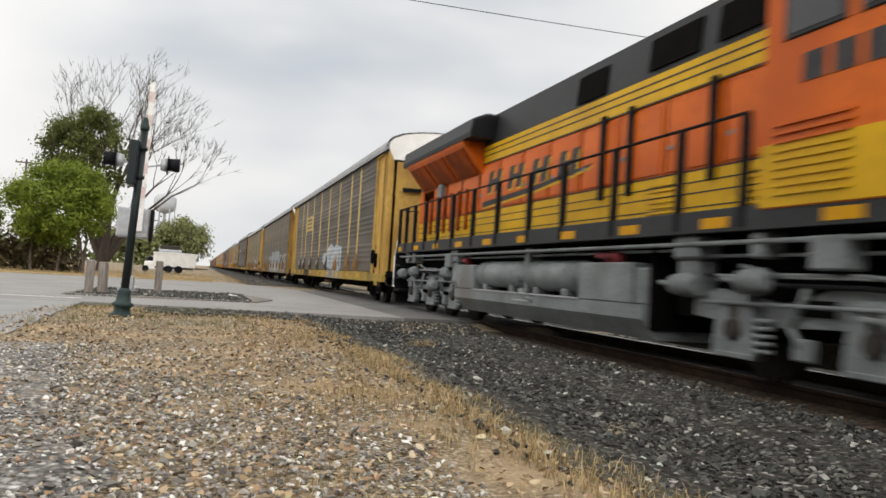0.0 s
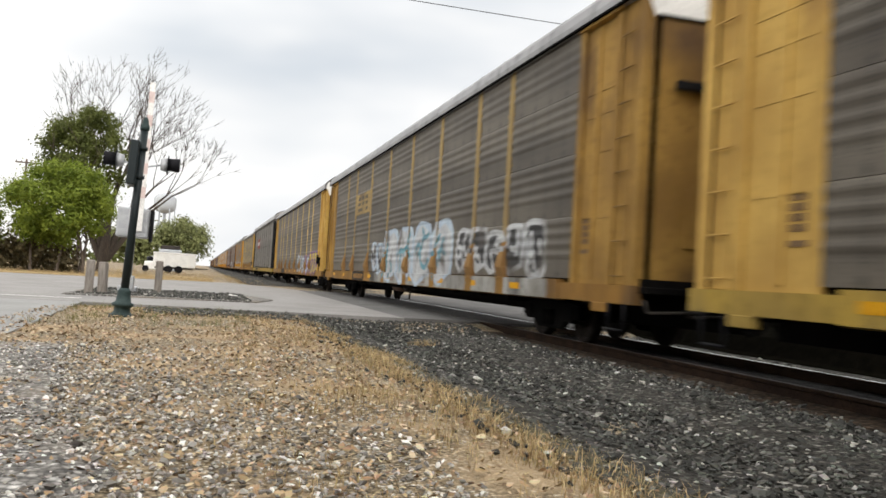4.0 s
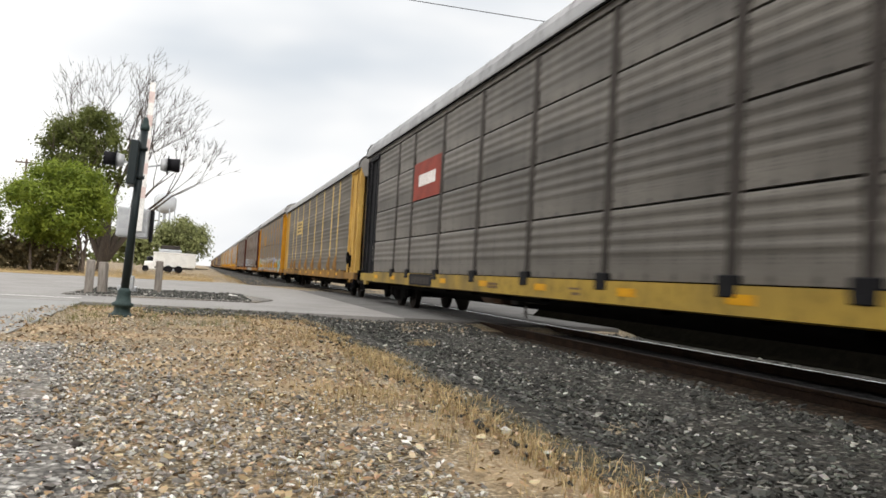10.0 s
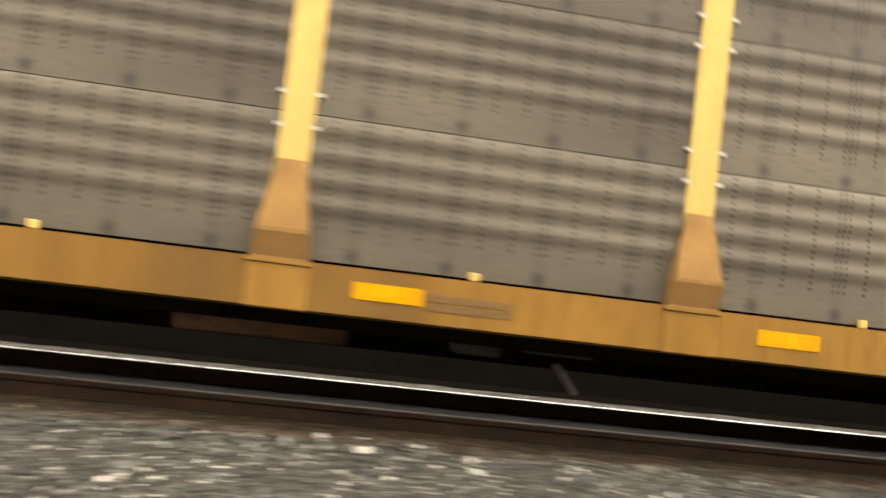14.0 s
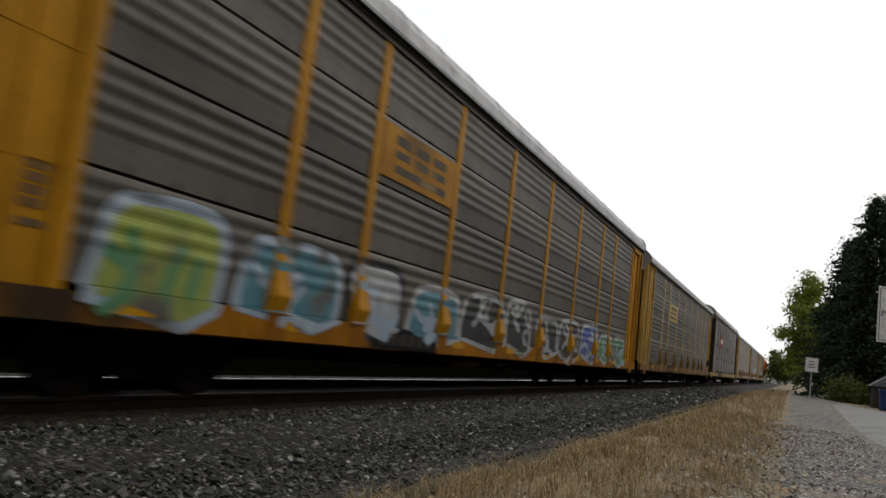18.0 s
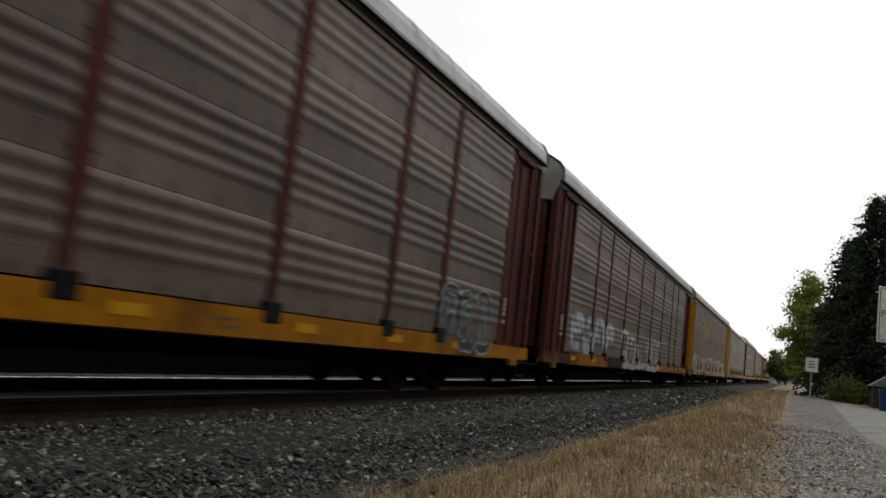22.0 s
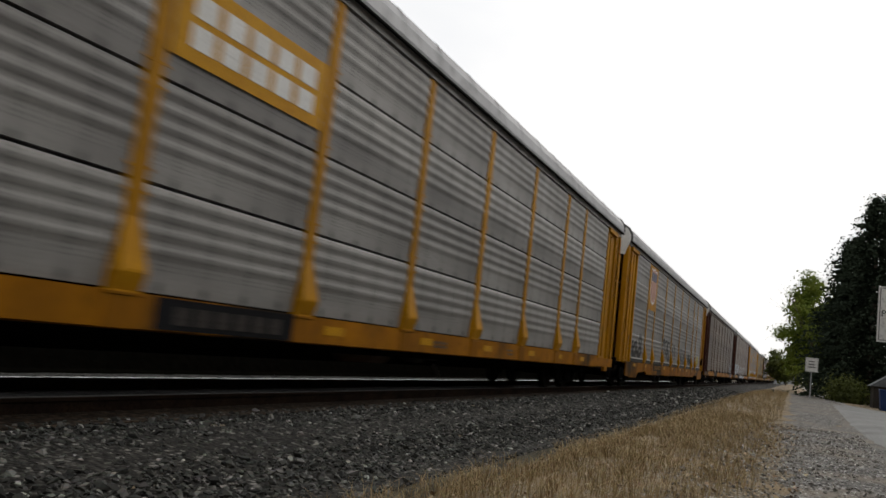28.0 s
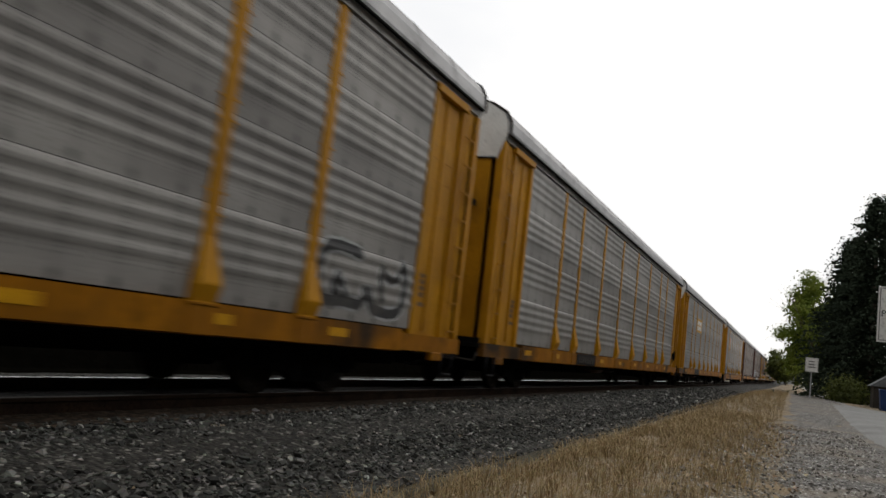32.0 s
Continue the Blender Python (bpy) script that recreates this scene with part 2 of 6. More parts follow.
ROOF = mat("galvanised roof sheet", (0.30, 0.30, 0.305), (0.23, 0.23, 0.235), rough=0.45, metal=0.3, scale=0.6, fine=4, bump=0.0, spread=0.08)
WHITE = mat("weathered white paint", (0.76, 0.75, 0.72), (0.66, 0.65, 0.62), rough=0.5, scale=2, fine=30)
# Near-black puts the deep shade under the train into the steel's colour.
UNDER = mat("near-black shaded steel", (0.007, 0.0065, 0.006), (0.004, 0.004, 0.004), rough=0.9, gloss=0.03, scale=3, fine=30)
WHEEL = mat("rusty wheel steel", (0.02, 0.015, 0.012), (0.01, 0.008, 0.007), rough=0.7, gloss=0.08, scale=4, fine=30)
TANK = mat("brown tank paint", (0.13, 0.07, 0.04), (0.08, 0.05, 0.035), rough=0.7)
REFLECT = mat("yellow reflective tape", (0.55, 0.28, 0.006), (0.46, 0.22, 0.006), rough=0.5, gloss=0.1, bump=0)
INK = mat("black lettering paint", (0.025, 0.025, 0.028), (0.04, 0.04, 0.04), rough=0.6)
WORN_INK = mat("worn dark emblem paint", (0.05, 0.045, 0.035), (0.09, 0.07, 0.04), rough=0.7, scale=2.2, fine=14, bump=0.0, dirt=(0.28, 0.19, 0.06), dirt_at=0.52)
PALE_INK = mat("pale lettering paint", (0.42, 0.40, 0.36), (0.33, 0.31, 0.28), rough=0.6)
RED = mat("faded red sign paint", (0.24, 0.05, 0.035), (0.17, 0.04, 0.03), rough=0.6, gloss=0.06, scale=2)
SPRAY = {"white": mat("white spray paint", (0.42, 0.43, 0.43), (0.30, 0.31, 0.32), scale=3, dirt=(0.10, 0.09, 0.08), dirt_at=0.54),
         "black": mat("black spray paint", (0.02, 0.02, 0.023), (0.035, 0.035, 0.035), scale=3, dirt=(0.06, 0.055, 0.05), dirt_at=0.54),
         "blue": mat("blue spray paint", (0.05, 0.08, 0.30), (0.10, 0.14, 0.36), scale=3, dirt=(0.10, 0.09, 0.08), dirt_at=0.54),
         "pale": mat("pale blue spray paint", (0.36, 0.44, 0.50), (0.28, 0.34, 0.42), scale=3, dirt=(0.10, 0.09, 0.08), dirt_at=0.54),
         "green": mat("green spray paint", (0.06, 0.21, 0.09), (0.12, 0.28, 0.14), scale=3, dirt=(0.10, 0.09, 0.08), dirt_at=0.54),
         "lime": mat("yellow-green spray paint", (0.32, 0.36, 0.07), (0.22, 0.27, 0.06), scale=3, dirt=(0.10, 0.09, 0.08), dirt_at=0.54),
         "teal": mat("teal spray paint", (0.06, 0.17, 0.22), (0.10, 0.24, 0.28), scale=3, dirt=(0.10, 0.09, 0.08), dirt_at=0.54),
         "gold": mat("yellow spray paint", (0.50, 0.42, 0.05), (0.40, 0.30, 0.05), scale=3, dirt=(0.10, 0.09, 0.08), dirt_at=0.58),
         "purple": mat("purple spray paint", (0.15, 0.06, 0.20), (0.10, 0.04, 0.14), scale=3, dirt=(0.10, 0.09, 0.08), dirt_at=0.54)}
ORANGE = mat("orange locomotive paint", (0.54, 0.108, 0.004), (0.41, 0.074, 0.003), rough=0.38, gloss=0.16, scale=0.8, fine=6, bump=0.0, flake=0.4)
LYELLOW = mat("yellow locomotive paint", (0.58, 0.34, 0.004), (0.42, 0.235, 0.004), rough=0.42, gloss=0.14, scale=0.8, fine=6, bump=0.0, flake=0.4)
LBLACK = mat("dark grey locomotive paint", (0.022, 0.0235, 0.025), (0.015, 0.016, 0.017), rough=0.5, gloss=0.2, scale=1, fine=20, bump=0.02)
LGREY = mat("grey undercarriage paint", (0.195, 0.212, 0.216), (0.125, 0.135, 0.138), rough=0.5, gloss=0.2, scale=1.5, fine=25, dirt=(0.12, 0.11, 0.10), dirt_at=0.6)
GLASS = mat("dark cab glass", (0.012, 0.014, 0.016), (0.01, 0.01, 0.012), rough=0.08, bump=0)
RAIL = mat("rusty rail steel", (0.034, 0.021, 0.014), (0.02, 0.013, 0.01), rough=0.9, gloss=0.05, scale=3, fine=50)
# Dark copy of the rail head; the missing sky reflection is put into colour.
SHADED_HEAD = mat("shaded rail head", (0.06, 0.048, 0.04), (0.042, 0.033, 0.027), rough=0.55, gloss=0.15, bump=0)
SHINE = mat("worn bright rail head", (0.72, 0.72, 0.73), (0.62, 0.62, 0.63), rough=0.14, metal=1.0, bump=0)
TIE = mat("weathered creosoted wood", (0.03, 0.021, 0.015), (0.018, 0.013, 0.01), rough=0.95, gloss=0.05, scale=3, fine=40, stretch=(1, 6, 6), spread=0.2)
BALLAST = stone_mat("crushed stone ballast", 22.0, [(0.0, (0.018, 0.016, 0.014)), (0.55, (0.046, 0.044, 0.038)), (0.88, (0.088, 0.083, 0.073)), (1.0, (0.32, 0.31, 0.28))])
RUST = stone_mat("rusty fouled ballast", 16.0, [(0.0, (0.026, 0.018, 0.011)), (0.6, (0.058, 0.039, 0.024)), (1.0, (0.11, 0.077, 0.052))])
# Ballast with the train's shadow painted in as near-black stone.
SHADED_BED = stone_mat("near-black shaded ballast", 16.0, [(0.0, (0.005, 0.005, 0.004)), (0.7, (0.009, 0.008, 0.008)), (1.0, (0.025, 0.023, 0.02))])
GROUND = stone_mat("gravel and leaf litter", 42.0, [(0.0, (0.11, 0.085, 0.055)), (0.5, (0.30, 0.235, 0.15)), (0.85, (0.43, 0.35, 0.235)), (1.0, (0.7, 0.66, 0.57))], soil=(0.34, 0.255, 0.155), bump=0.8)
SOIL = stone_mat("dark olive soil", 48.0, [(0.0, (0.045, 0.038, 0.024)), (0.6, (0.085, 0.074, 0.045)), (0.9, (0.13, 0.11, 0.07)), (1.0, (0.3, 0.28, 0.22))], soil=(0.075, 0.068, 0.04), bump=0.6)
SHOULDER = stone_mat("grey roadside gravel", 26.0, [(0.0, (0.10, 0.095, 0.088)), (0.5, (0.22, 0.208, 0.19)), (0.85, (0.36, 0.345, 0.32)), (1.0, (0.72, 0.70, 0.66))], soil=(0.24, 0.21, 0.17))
ASPHALT = mat("worn pale asphalt", (0.29, 0.29, 0.28), (0.235, 0.235, 0.228), rough=0.9, scale=0.7, fine=90, bump=0.3, dirt=(0.15, 0.145, 0.14), dirt_at=0.6)
CROSSING = mat("concrete crossing surface", (0.27, 0.26, 0.25), (0.21, 0.203, 0.195), rough=0.85, scale=0.6, fine=70, bump=0.2, dirt=(0.2, 0.19, 0.18), dirt_at=0.6)
# Worn darker asphalt, with some of the train's shadow put into its colour.
PLANKING = mat("worn crossing asphalt with train shadow", (0.135, 0.132, 0.128), (0.10, 0.098, 0.095), rough=0.9, scale=0.8, fine=70, bump=0.2, dirt=(0.07, 0.068, 0.065), dirt_at=0.55)
GRASS = mat("dry straw grass", (0.36, 0.26, 0.12), (0.24, 0.17, 0.075), rough=0.85, scale=2.0, fine=12, bump=0)
GREENGRASS = mat("weedy green grass", (0.17, 0.15, 0.05), (0.10, 0.11, 0.03), rough=0.85, scale=2.0, fine=12, bump=0)
OLIVE = mat("dull olive weeds", (0.105, 0.09, 0.042), (0.065, 0.06, 0.025), rough=0.85, scale=2.0, fine=12, bump=0)
POSTWOOD = mat("grey weathered timber", (0.28, 0.25, 0.22), (0.18, 0.16, 0.14), rough=0.9, scale=3, fine=30, stretch=(6, 6, 1))
MASTGREEN = mat("dark green-black mast paint", (0.018, 0.026, 0.028), (0.012, 0.018, 0.02), rough=0.4, scale=3)
BASEGREEN = mat("faded green base casting", (0.032, 0.052, 0.05), (0.02, 0.036, 0.035), rough=0.6, scale=5)
SILVER = mat("aluminium signal paint", (0.44, 0.45, 0.46), (0.34, 0.35, 0.36), rough=0.4, metal=0.4, scale=4)
LENS = mat("dark red signal lens", (0.08, 0.008, 0.006), (0.06, 0.006, 0.005), rough=0.15, bump=0)
BARK = mat("grey-brown bark", (0.15, 0.12, 0.095), (0.09, 0.07, 0.06), rough=0.95, scale=4, fine=30, stretch=(4, 4, 1))
DARKBARK = mat("dark grey-brown bark", (0.085, 0.068, 0.055), (0.05, 0.041, 0.034), rough=0.95, scale=4, fine=30, stretch=(4, 4, 1))
LEAF = mat("yellowing green foliage", (0.235, 0.285, 0.037), (0.11, 0.155, 0.018), rough=0.6, scale=1.2, fine=9, bump=0)
LEAF_DARK = mat("olive foliage", (0.125, 0.145, 0.032), (0.075, 0.09, 0.022), rough=0.6, scale=1.2, fine=9, bump=0)
NEEDLE = mat("dark spruce needles", (0.050, 0.066, 0.044), (0.028, 0.038, 0.025), rough=0.9, gloss=0.02, scale=1.2, fine=9, bump=0)
for m in (LEAF, LEAF_DARK):
    t = m.node_tree
    bs = t.nodes["Principled BSDF"]
    tr = t.nodes.new("ShaderNodeBsdfTranslucent")
    t.links.new(bs.inputs["Base Color"].links[0].from_socket, tr.inputs["Color"])
    mx = t.nodes.new("ShaderNodeMixShader")
    mx.inputs["Fac"].default_value = 0.4
    t.links.new(bs.outputs["BSDF"], mx.inputs[1])
    t.links.new(tr.outputs["BSDF"], mx.inputs[2])
    t.links.new(mx.outputs["Shader"], t.nodes["Material Output"].inputs["Surface"])
UNDERWOOD = mat("brown undergrowth", (0.10, 0.075, 0.035), (0.055, 0.045, 0.02), rough=0.8, scale=1.2, fine=9, bump=0)
FAROLIVE = mat("hazy olive foliage", (0.19, 0.20, 0.075), (0.12, 0.135, 0.05), rough=0.7, scale=1.2, fine=9, bump=0)
BLUE = mat("blue plastic bin", (0.02, 0.05, 0.16), (0.015, 0.04, 0.12), rough=0.4)
FARGREY = mat("hazy distant cladding", (0.42, 0.44, 0.46), (0.34, 0.36, 0.38), rough=0.8)

# ---------------------------------------------------------------- building helpers
class Solid:
    """Collects boxes, tubes and sweeps into one mesh."""

    def __init__(self):
        self.v, self.f, self.s = [], [], []

    def quad_loops(self, loops, closed=True, caps=True, smooth=False):
        base, n = len(self.v), len(loops[0])
        for lp in loops:
            self.v += [tuple(p) for p in lp]
        for i in range(len(loops) - 1):
            for j in range(n if closed else n - 1):
                k = (j + 1) % n
                self.f.append((base + i * n + j, base + i * n + k, base + (i + 1) * n + k, base + (i + 1) * n + j))
                self.s.append(smooth)
        if caps and closed:
            self.f.append(tuple(base + j for j in reversed(range(n))))
            self.f.append(tuple(base + (len(loops) - 1) * n + j for j in range(n)))
            self.s += [False, False]
        return self

    def box(self, x0, x1, y0, y1, z0, z1, c=0.0):
        if c <= 0:
            lo = [(x0, y0, z0), (x1, y0, z0), (x1, y1, z0), (x0, y1, z0)]
            return self.quad_loops([lo, [(x, y, z1) for x, y, _ in lo]])

        def ring(z, d):
            return [(x0 + d, y0 + c, z), (x0 + c, y0 + d, z), (x1 - c, y0 + d, z), (x1 - d, y0 + c, z),
                    (x1 - d, y1 - c, z), (x1 - c, y1 - d, z), (x0 + c, y1 - d, z), (x0 + d, y1 - c, z)]
        return self.quad_loops([ring(z0, c * 0.9), ring(z0 + c, 0), ring(z1 - c, 0), ring(z1, c * 0.9)])

    def tube(self, a, b, r0, r1=None, n=10, caps=True, smooth=True):
        a, b = Vector(a), Vector(b)
        r1 = r0 if r1 is None else r1
        w = (b - a).normalized()
        u = w.cross(Vector((0, 0, 1)) if abs(w.z) < 0.9 else Vector((1, 0, 0))).normalized()
        k = w.cross(u)
        ring = [u * math.cos(2 * math.pi * i / n) + k * math.sin(2 * math.pi * i / n) for i in range(n)]
        return self.quad_loops([[a + p * r0 for p in ring], [b + p * r1 for p in ring]], caps=caps, smooth=smooth)

    def path(self, pts, r, n=6):
        for a, b in zip(pts, pts[1:]):
            self.tube(a, b, r, n=n)
        return self

    def sweep_y(self, profile, y0, y1, closed=True, smooth=False):
        """An x, z profile drawn along y."""
        return self.quad_loops([[(x, y0, z) for x, z in profile], [(x, y1, z) for x, z in profile]], closed=closed, smooth=smooth)

    def sweep_x(self, profile, x0, x1):
        """A y, z profile drawn along x."""
        return self.quad_loops([[(x0, y, z) for y, z in profile], [(x1, y, z) for y, z in profile]])

    def lathe(self, profile, at=(0, 0, 0), n=14):
        """A radius, height profile turned about z."""
        return self.quad_loops([[(at[0] + r * math.cos(2 * math.pi * i / n), at[1] + r * math.sin(2 * math.pi * i / n), at[2] + z) for i in range(n)] for r, z in profile], smooth=True)

    def mesh(self, name, material):
        me = bpy.data.meshes.new(name)
        me.from_pydata(self.v, [], self.f)
        me.polygons.foreach_set("use_smooth", self.s)
        me.materials.append(material)
        bm = bmesh.new()
        bm.from_mesh(me)
        bmesh.ops.recalc_face_normals(bm, faces=bm.faces)
        bm.to_mesh(me)
        bm.free()
        return me


CACHE = {}


def part(name, make, material, parent=None, label="", at=None, key=None):
    """One mesh object under a thing. make: a Solid, or a function that returns one (kept by key and material)."""
    if key is None:
        me = make.mesh(name, material)
    else:
        k = (key, material.name)
        if k not in CACHE:
            CACHE[k] = make().mesh(name, material)
        me = CACHE[k]
    ob = new(name, me)
    ob.parent = parent
    if at is not None:
        ob.matrix_basis = at if isinstance(at, Matrix) else Matrix.Translation(at)
    if label:
        ob["label"] = label
    return ob


def thing(name, label, category, at=(0, 0, 0), group=""):
    ob = new(name)
    ob.matrix_basis = at if isinstance(at, Matrix) else Matrix.Translation(at)
    return tagged(ob, label, category, group)


def structure(name, solid, material, label, category):
    return tagged(new(name, solid.mesh(name, material)), label, category, kind="structure")


# ---------------------------------------------------------------- ground
TRACK_X = 6.855
SIDE_X = TRACK_X - 1.6


def height(x, y):
    """The lie of the land."""
    z = 0.0
    d = abs(x - TRACK_X)
    shoulder = -0.17 if d < 1.75 else -0.17 - 0.10 * min(1.0, (d - 1.75) / 1.6)
    bank = max(0.0, min(1.0, (d - 4.1) / 1.1))
    if d < 5.2:
        z = shoulder * (1 - bank) + 0.0 * bank
    near = max(0.0, min(1.0, (y - 15.2) / 2.2)) * max(0.0, min(1.0, (50.0 - y) / 3.0))
    z = z * (1 - near) + (-0.05) * near
    if y < -20:
        z += 0.14 * min(1.0, (-20 - y) / 22) * max(0, min(1, (3 - x) / 2))
    return z


def ground_sheet():
    xs = sorted(set([-900, -400, -180, -90, -50, -30, -20, -14, -10, -8, 20, 30, 45, 70, 120, 250, 500, 900] + [round(-7 + 0.22 * i, 3) for i in range(105)]))
    ys = sorted(set([-2500, -1200, -600, -300, -200, -150, -120, -100, -85, -70, 60, 70, 85, 105, 130, 170, 230, 330, 600, 1200, 2500] + [round(-60 + 0.75 * i, 3) for i in range(60)] + [round(-15 + 0.25 * i, 3) for i in range(170)] + [round(27.5 + 1.0 * i, 3) for i in range(32)]))
    s = Solid()
    for y in ys:
        for x in xs:
            fine = abs(x) < 14 and -30 < y < 40
            s.v.append((x, y, height(x, y) + (0.03 * noise.noise(Vector((x * 1.3, y * 1.3, 0))) + 0.012 * noise.noise(Vector((x * 5, y * 5, 3))) if fine else 0)))
    n = len(xs)
    for j in range(len(ys) - 1):
        for i in range(n - 1):
            s.f.append((j * n + i, j * n + i + 1, (j + 1) * n + i + 1, (j + 1) * n + i))
            s.s.append(True)
    return s


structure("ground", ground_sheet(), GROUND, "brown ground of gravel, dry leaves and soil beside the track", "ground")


def slab(outline, z, thick):
    """A flat sheet of that x, y outline."""
    s = Solid()
    return s.quad_loops([[(x, y, z - thick) for x, y in outline], [(x, y, z) for x, y in outline]])


def ballast_bed():
    s = Solid()
    ys = [-420 + 20 * i for i in range(19)] + [-50 + 2.5 * i for i in range(10)] + [round(-25 + 0.3 * i, 2) for i in range(140)]
    ys = sorted(set(ys))
    prof = [(-4.85, -0.05), (-4.3, -0.19), (-3.7, -0.225), (-3.1, -0.215), (-2.5, -0.19), (-1.9, -0.165), (-1.2, -0.16), (-0.4, -0.17), (0.4, -0.17), (1.2, -0.16), (1.9, -0.165), (2.5, -0.165), (3.7, -0.18), (5.2, -0.30), (8, -0.5)]
    for y in ys:
        for i, (x, z) in enumerate(prof):
            wob = 0.5 * noise.noise(Vector((0, y * 0.35, 1))) + 0.25 * noise.noise(Vector((0, y * 1.7, 4))) if i == 0 else 0
            if i < 4:
                z = height(TRACK_X + x + wob, y) - (0.05 if i == 0 else 0.0)
            s.v.append((TRACK_X + x + wob, y, z + 0.012 + (0.015 * noise.noise(Vector((x * 4, y * 4, 7))) if abs(y) < 30 else 0)))
    n = len(prof)
    for j in range(len(ys) - 1):
        for i in range(n - 1):
            s.f.append((j * n + i, j * n + i + 1, (j + 1) * n + i + 1, (j + 1) * n + i))
            s.s.append(True)
    return s


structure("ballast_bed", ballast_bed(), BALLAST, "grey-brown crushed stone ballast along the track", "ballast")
far_bed = Solid().quad_loops([[(TRACK_X - 4.2, 47, -0.1), (TRACK_X - 2, 47, -0.02), (TRACK_X + 2, 47, -0.02), (TRACK_X + 5, 47, -0.2)],
                              [(TRACK_X - 4.2, 1500, -0.1), (TRACK_X - 2, 1500, -0.02), (TRACK_X + 2, 1500, -0.02), (TRACK_X + 5, 1500, -0.2)]], closed=False)
structure("ballast_bed_far", far_bed, BALLAST, "ballast running on beyond the crossing", "ballast")

fouled = Solid()
fouled.box(TRACK_X - 1.45, TRACK_X - 0.84, -60, 17.1, -0.3, -0.135).box(TRACK_X + 0.84, TRACK_X + 1.4, -60, 17.1, -0.3, -0.14)
structure("fouled_ballast", fouled, RUST, "rust-brown fouled stone by the sleeper ends", "ballast")
# Strip between the rails, darkened in colour for the shadow under the train.
shaded = Solid().box(TRACK_X - 0.67, TRACK_X + 0.67, -60, 17.0, -0.3, -0.13)
structure("oily_ballast", shaded, SHADED_BED, "stone between the rails, near-black for the train's shadow", "ballast")

shoulder = Solid()
edge_y = [-60 + 2.0 * i for i in range(18)] + [-24 + 0.4 * i for i in range(83)]
rows = []
for y in edge_y:
    far = 0.25 - max(0.0, y - 1.0) * 0.19 + 0.22 * noise.noise(Vector((2, y * 0.6, 0))) + 0.1 * noise.noise(Vector((2, y * 2.3, 0)))
    rows.append([(-2.1 + (far + 2.1) * k / 6, y, height(-2.1 + (far + 2.1) * k / 6, y) + (0.022 if k < 6 else -0.03) + 0.02 * noise.noise(Vector((k * 0.9, y * 1.3, 0)))) for k in range(7)])
shoulder.quad_loops(rows, closed=False, smooth=True)
structure("road_shoulder", shoulder, SHOULDER, "grey gravel shoulder between road and grass", "gravel")

soil = Solid()
rows = []
for y in [-60 + 2.0 * i for i in range(24)] + [-12.5 + 0.3 * i for i in range(96)]:
    mid = 2.32 + 0.22 * noise.noise(Vector((0, y * 0.35, 1))) + 0.08 * noise.noise(Vector((0, y * 1.7, 4)))
    half = 0.30 + 0.12 * noise.noise(Vector((3, y * 0.9, 0)))
    rows.append([(mid + half * k, y, height(mid + half * k, y) + (0.034 if abs(k) < 1 else -0.02) + 0.012 * noise.noise(Vector((k * 2, y * 3, 0)))) for k in (-1, -0.6, 0, 0.6, 1)])
soil.quad_loops(rows, closed=False, smooth=True)
structure("soil_strip", soil, SOIL, "dark olive soil between dry grass and ballast", "soil")

# the road across the track, with a gravel island, and the road along the track
road = Solid()
for outline in ([(-60, 17.8), (-2.3, 17.7), (1.65, 17.2), (4.2, 16.9), (4.2, 20.4), (1.4, 21.0), (-3.2, 20.6), (-60, 24)],
                [(-60, 27), (-3.2, 27.2), (1.2, 26.5), (4.2, 25.5), (4.2, 38), (1.3, 46.0), (-9, 41.7), (-60, 52)],
                [(-60, 23.98), (-3.2, 20.62), (-3.2, 27.18), (-60, 26.98)], [(1.4, 21.02), (4.2, 20.42), (4.2, 25.48), (1.2, 26.48)]):
    road.quad_loops([[(x, y, -0.12) for x, y in outline], [(x, y, 0.012) for x, y in outline]])
structure("road", road, CROSSING, "pale worn asphalt road over the grade crossing", "road")
planks = Solid()
planks.box(4.21, TRACK_X - 0.83, 17.2, 38, -0.14, 0.0).box(TRACK_X - 0.66, TRACK_X + 0.66, 17.0, 38, -0.14, -0.002).box(TRACK_X + 0.83, 9.3, 16.8, 40, -0.14, 0.0).box(9.3, 60, 23.0, 40, -0.14, 0.0)
structure("crossing_surface", planks, PLANKING, "worn asphalt between the rails at the crossing, darkened also for the train's shadow", "crossing")
lane = slab([(-7.5, -400), (-1.6, -400), (-1.6, -46), (-1.25, -20), (-1.5, -6), (-2.0, 6), (-2.0, 9), (-2.3, 17.68), (-9, 17.7), (-7.5, 4)], 0.01, 0.1)
for i, (x, y, z) in enumerate(lane.v):
    if y < -40:
        lane.v[i] = (x, y, z + 0.15)
structure("side_road", lane, ASPHALT, "grey asphalt side road along the railway", "road")
paint = Solid()
for x0, x1, y in ((-7.4, -2.5, 19.0), (-14, -8, 19.3)):
    paint.quad_loops([[(x0, y, 0.016), (x1, y, 0.016), (x1, y + 0.12, 0.016), (x0, y + 0.12, 0.016)], [(x0, y, 0.018), (x1, y, 0.018), (x1, y + 0.12, 0.018), (x0, y + 0.12, 0.018)]])
structure("road_marking", paint, WHITE, "worn white line on the road", "road marking")

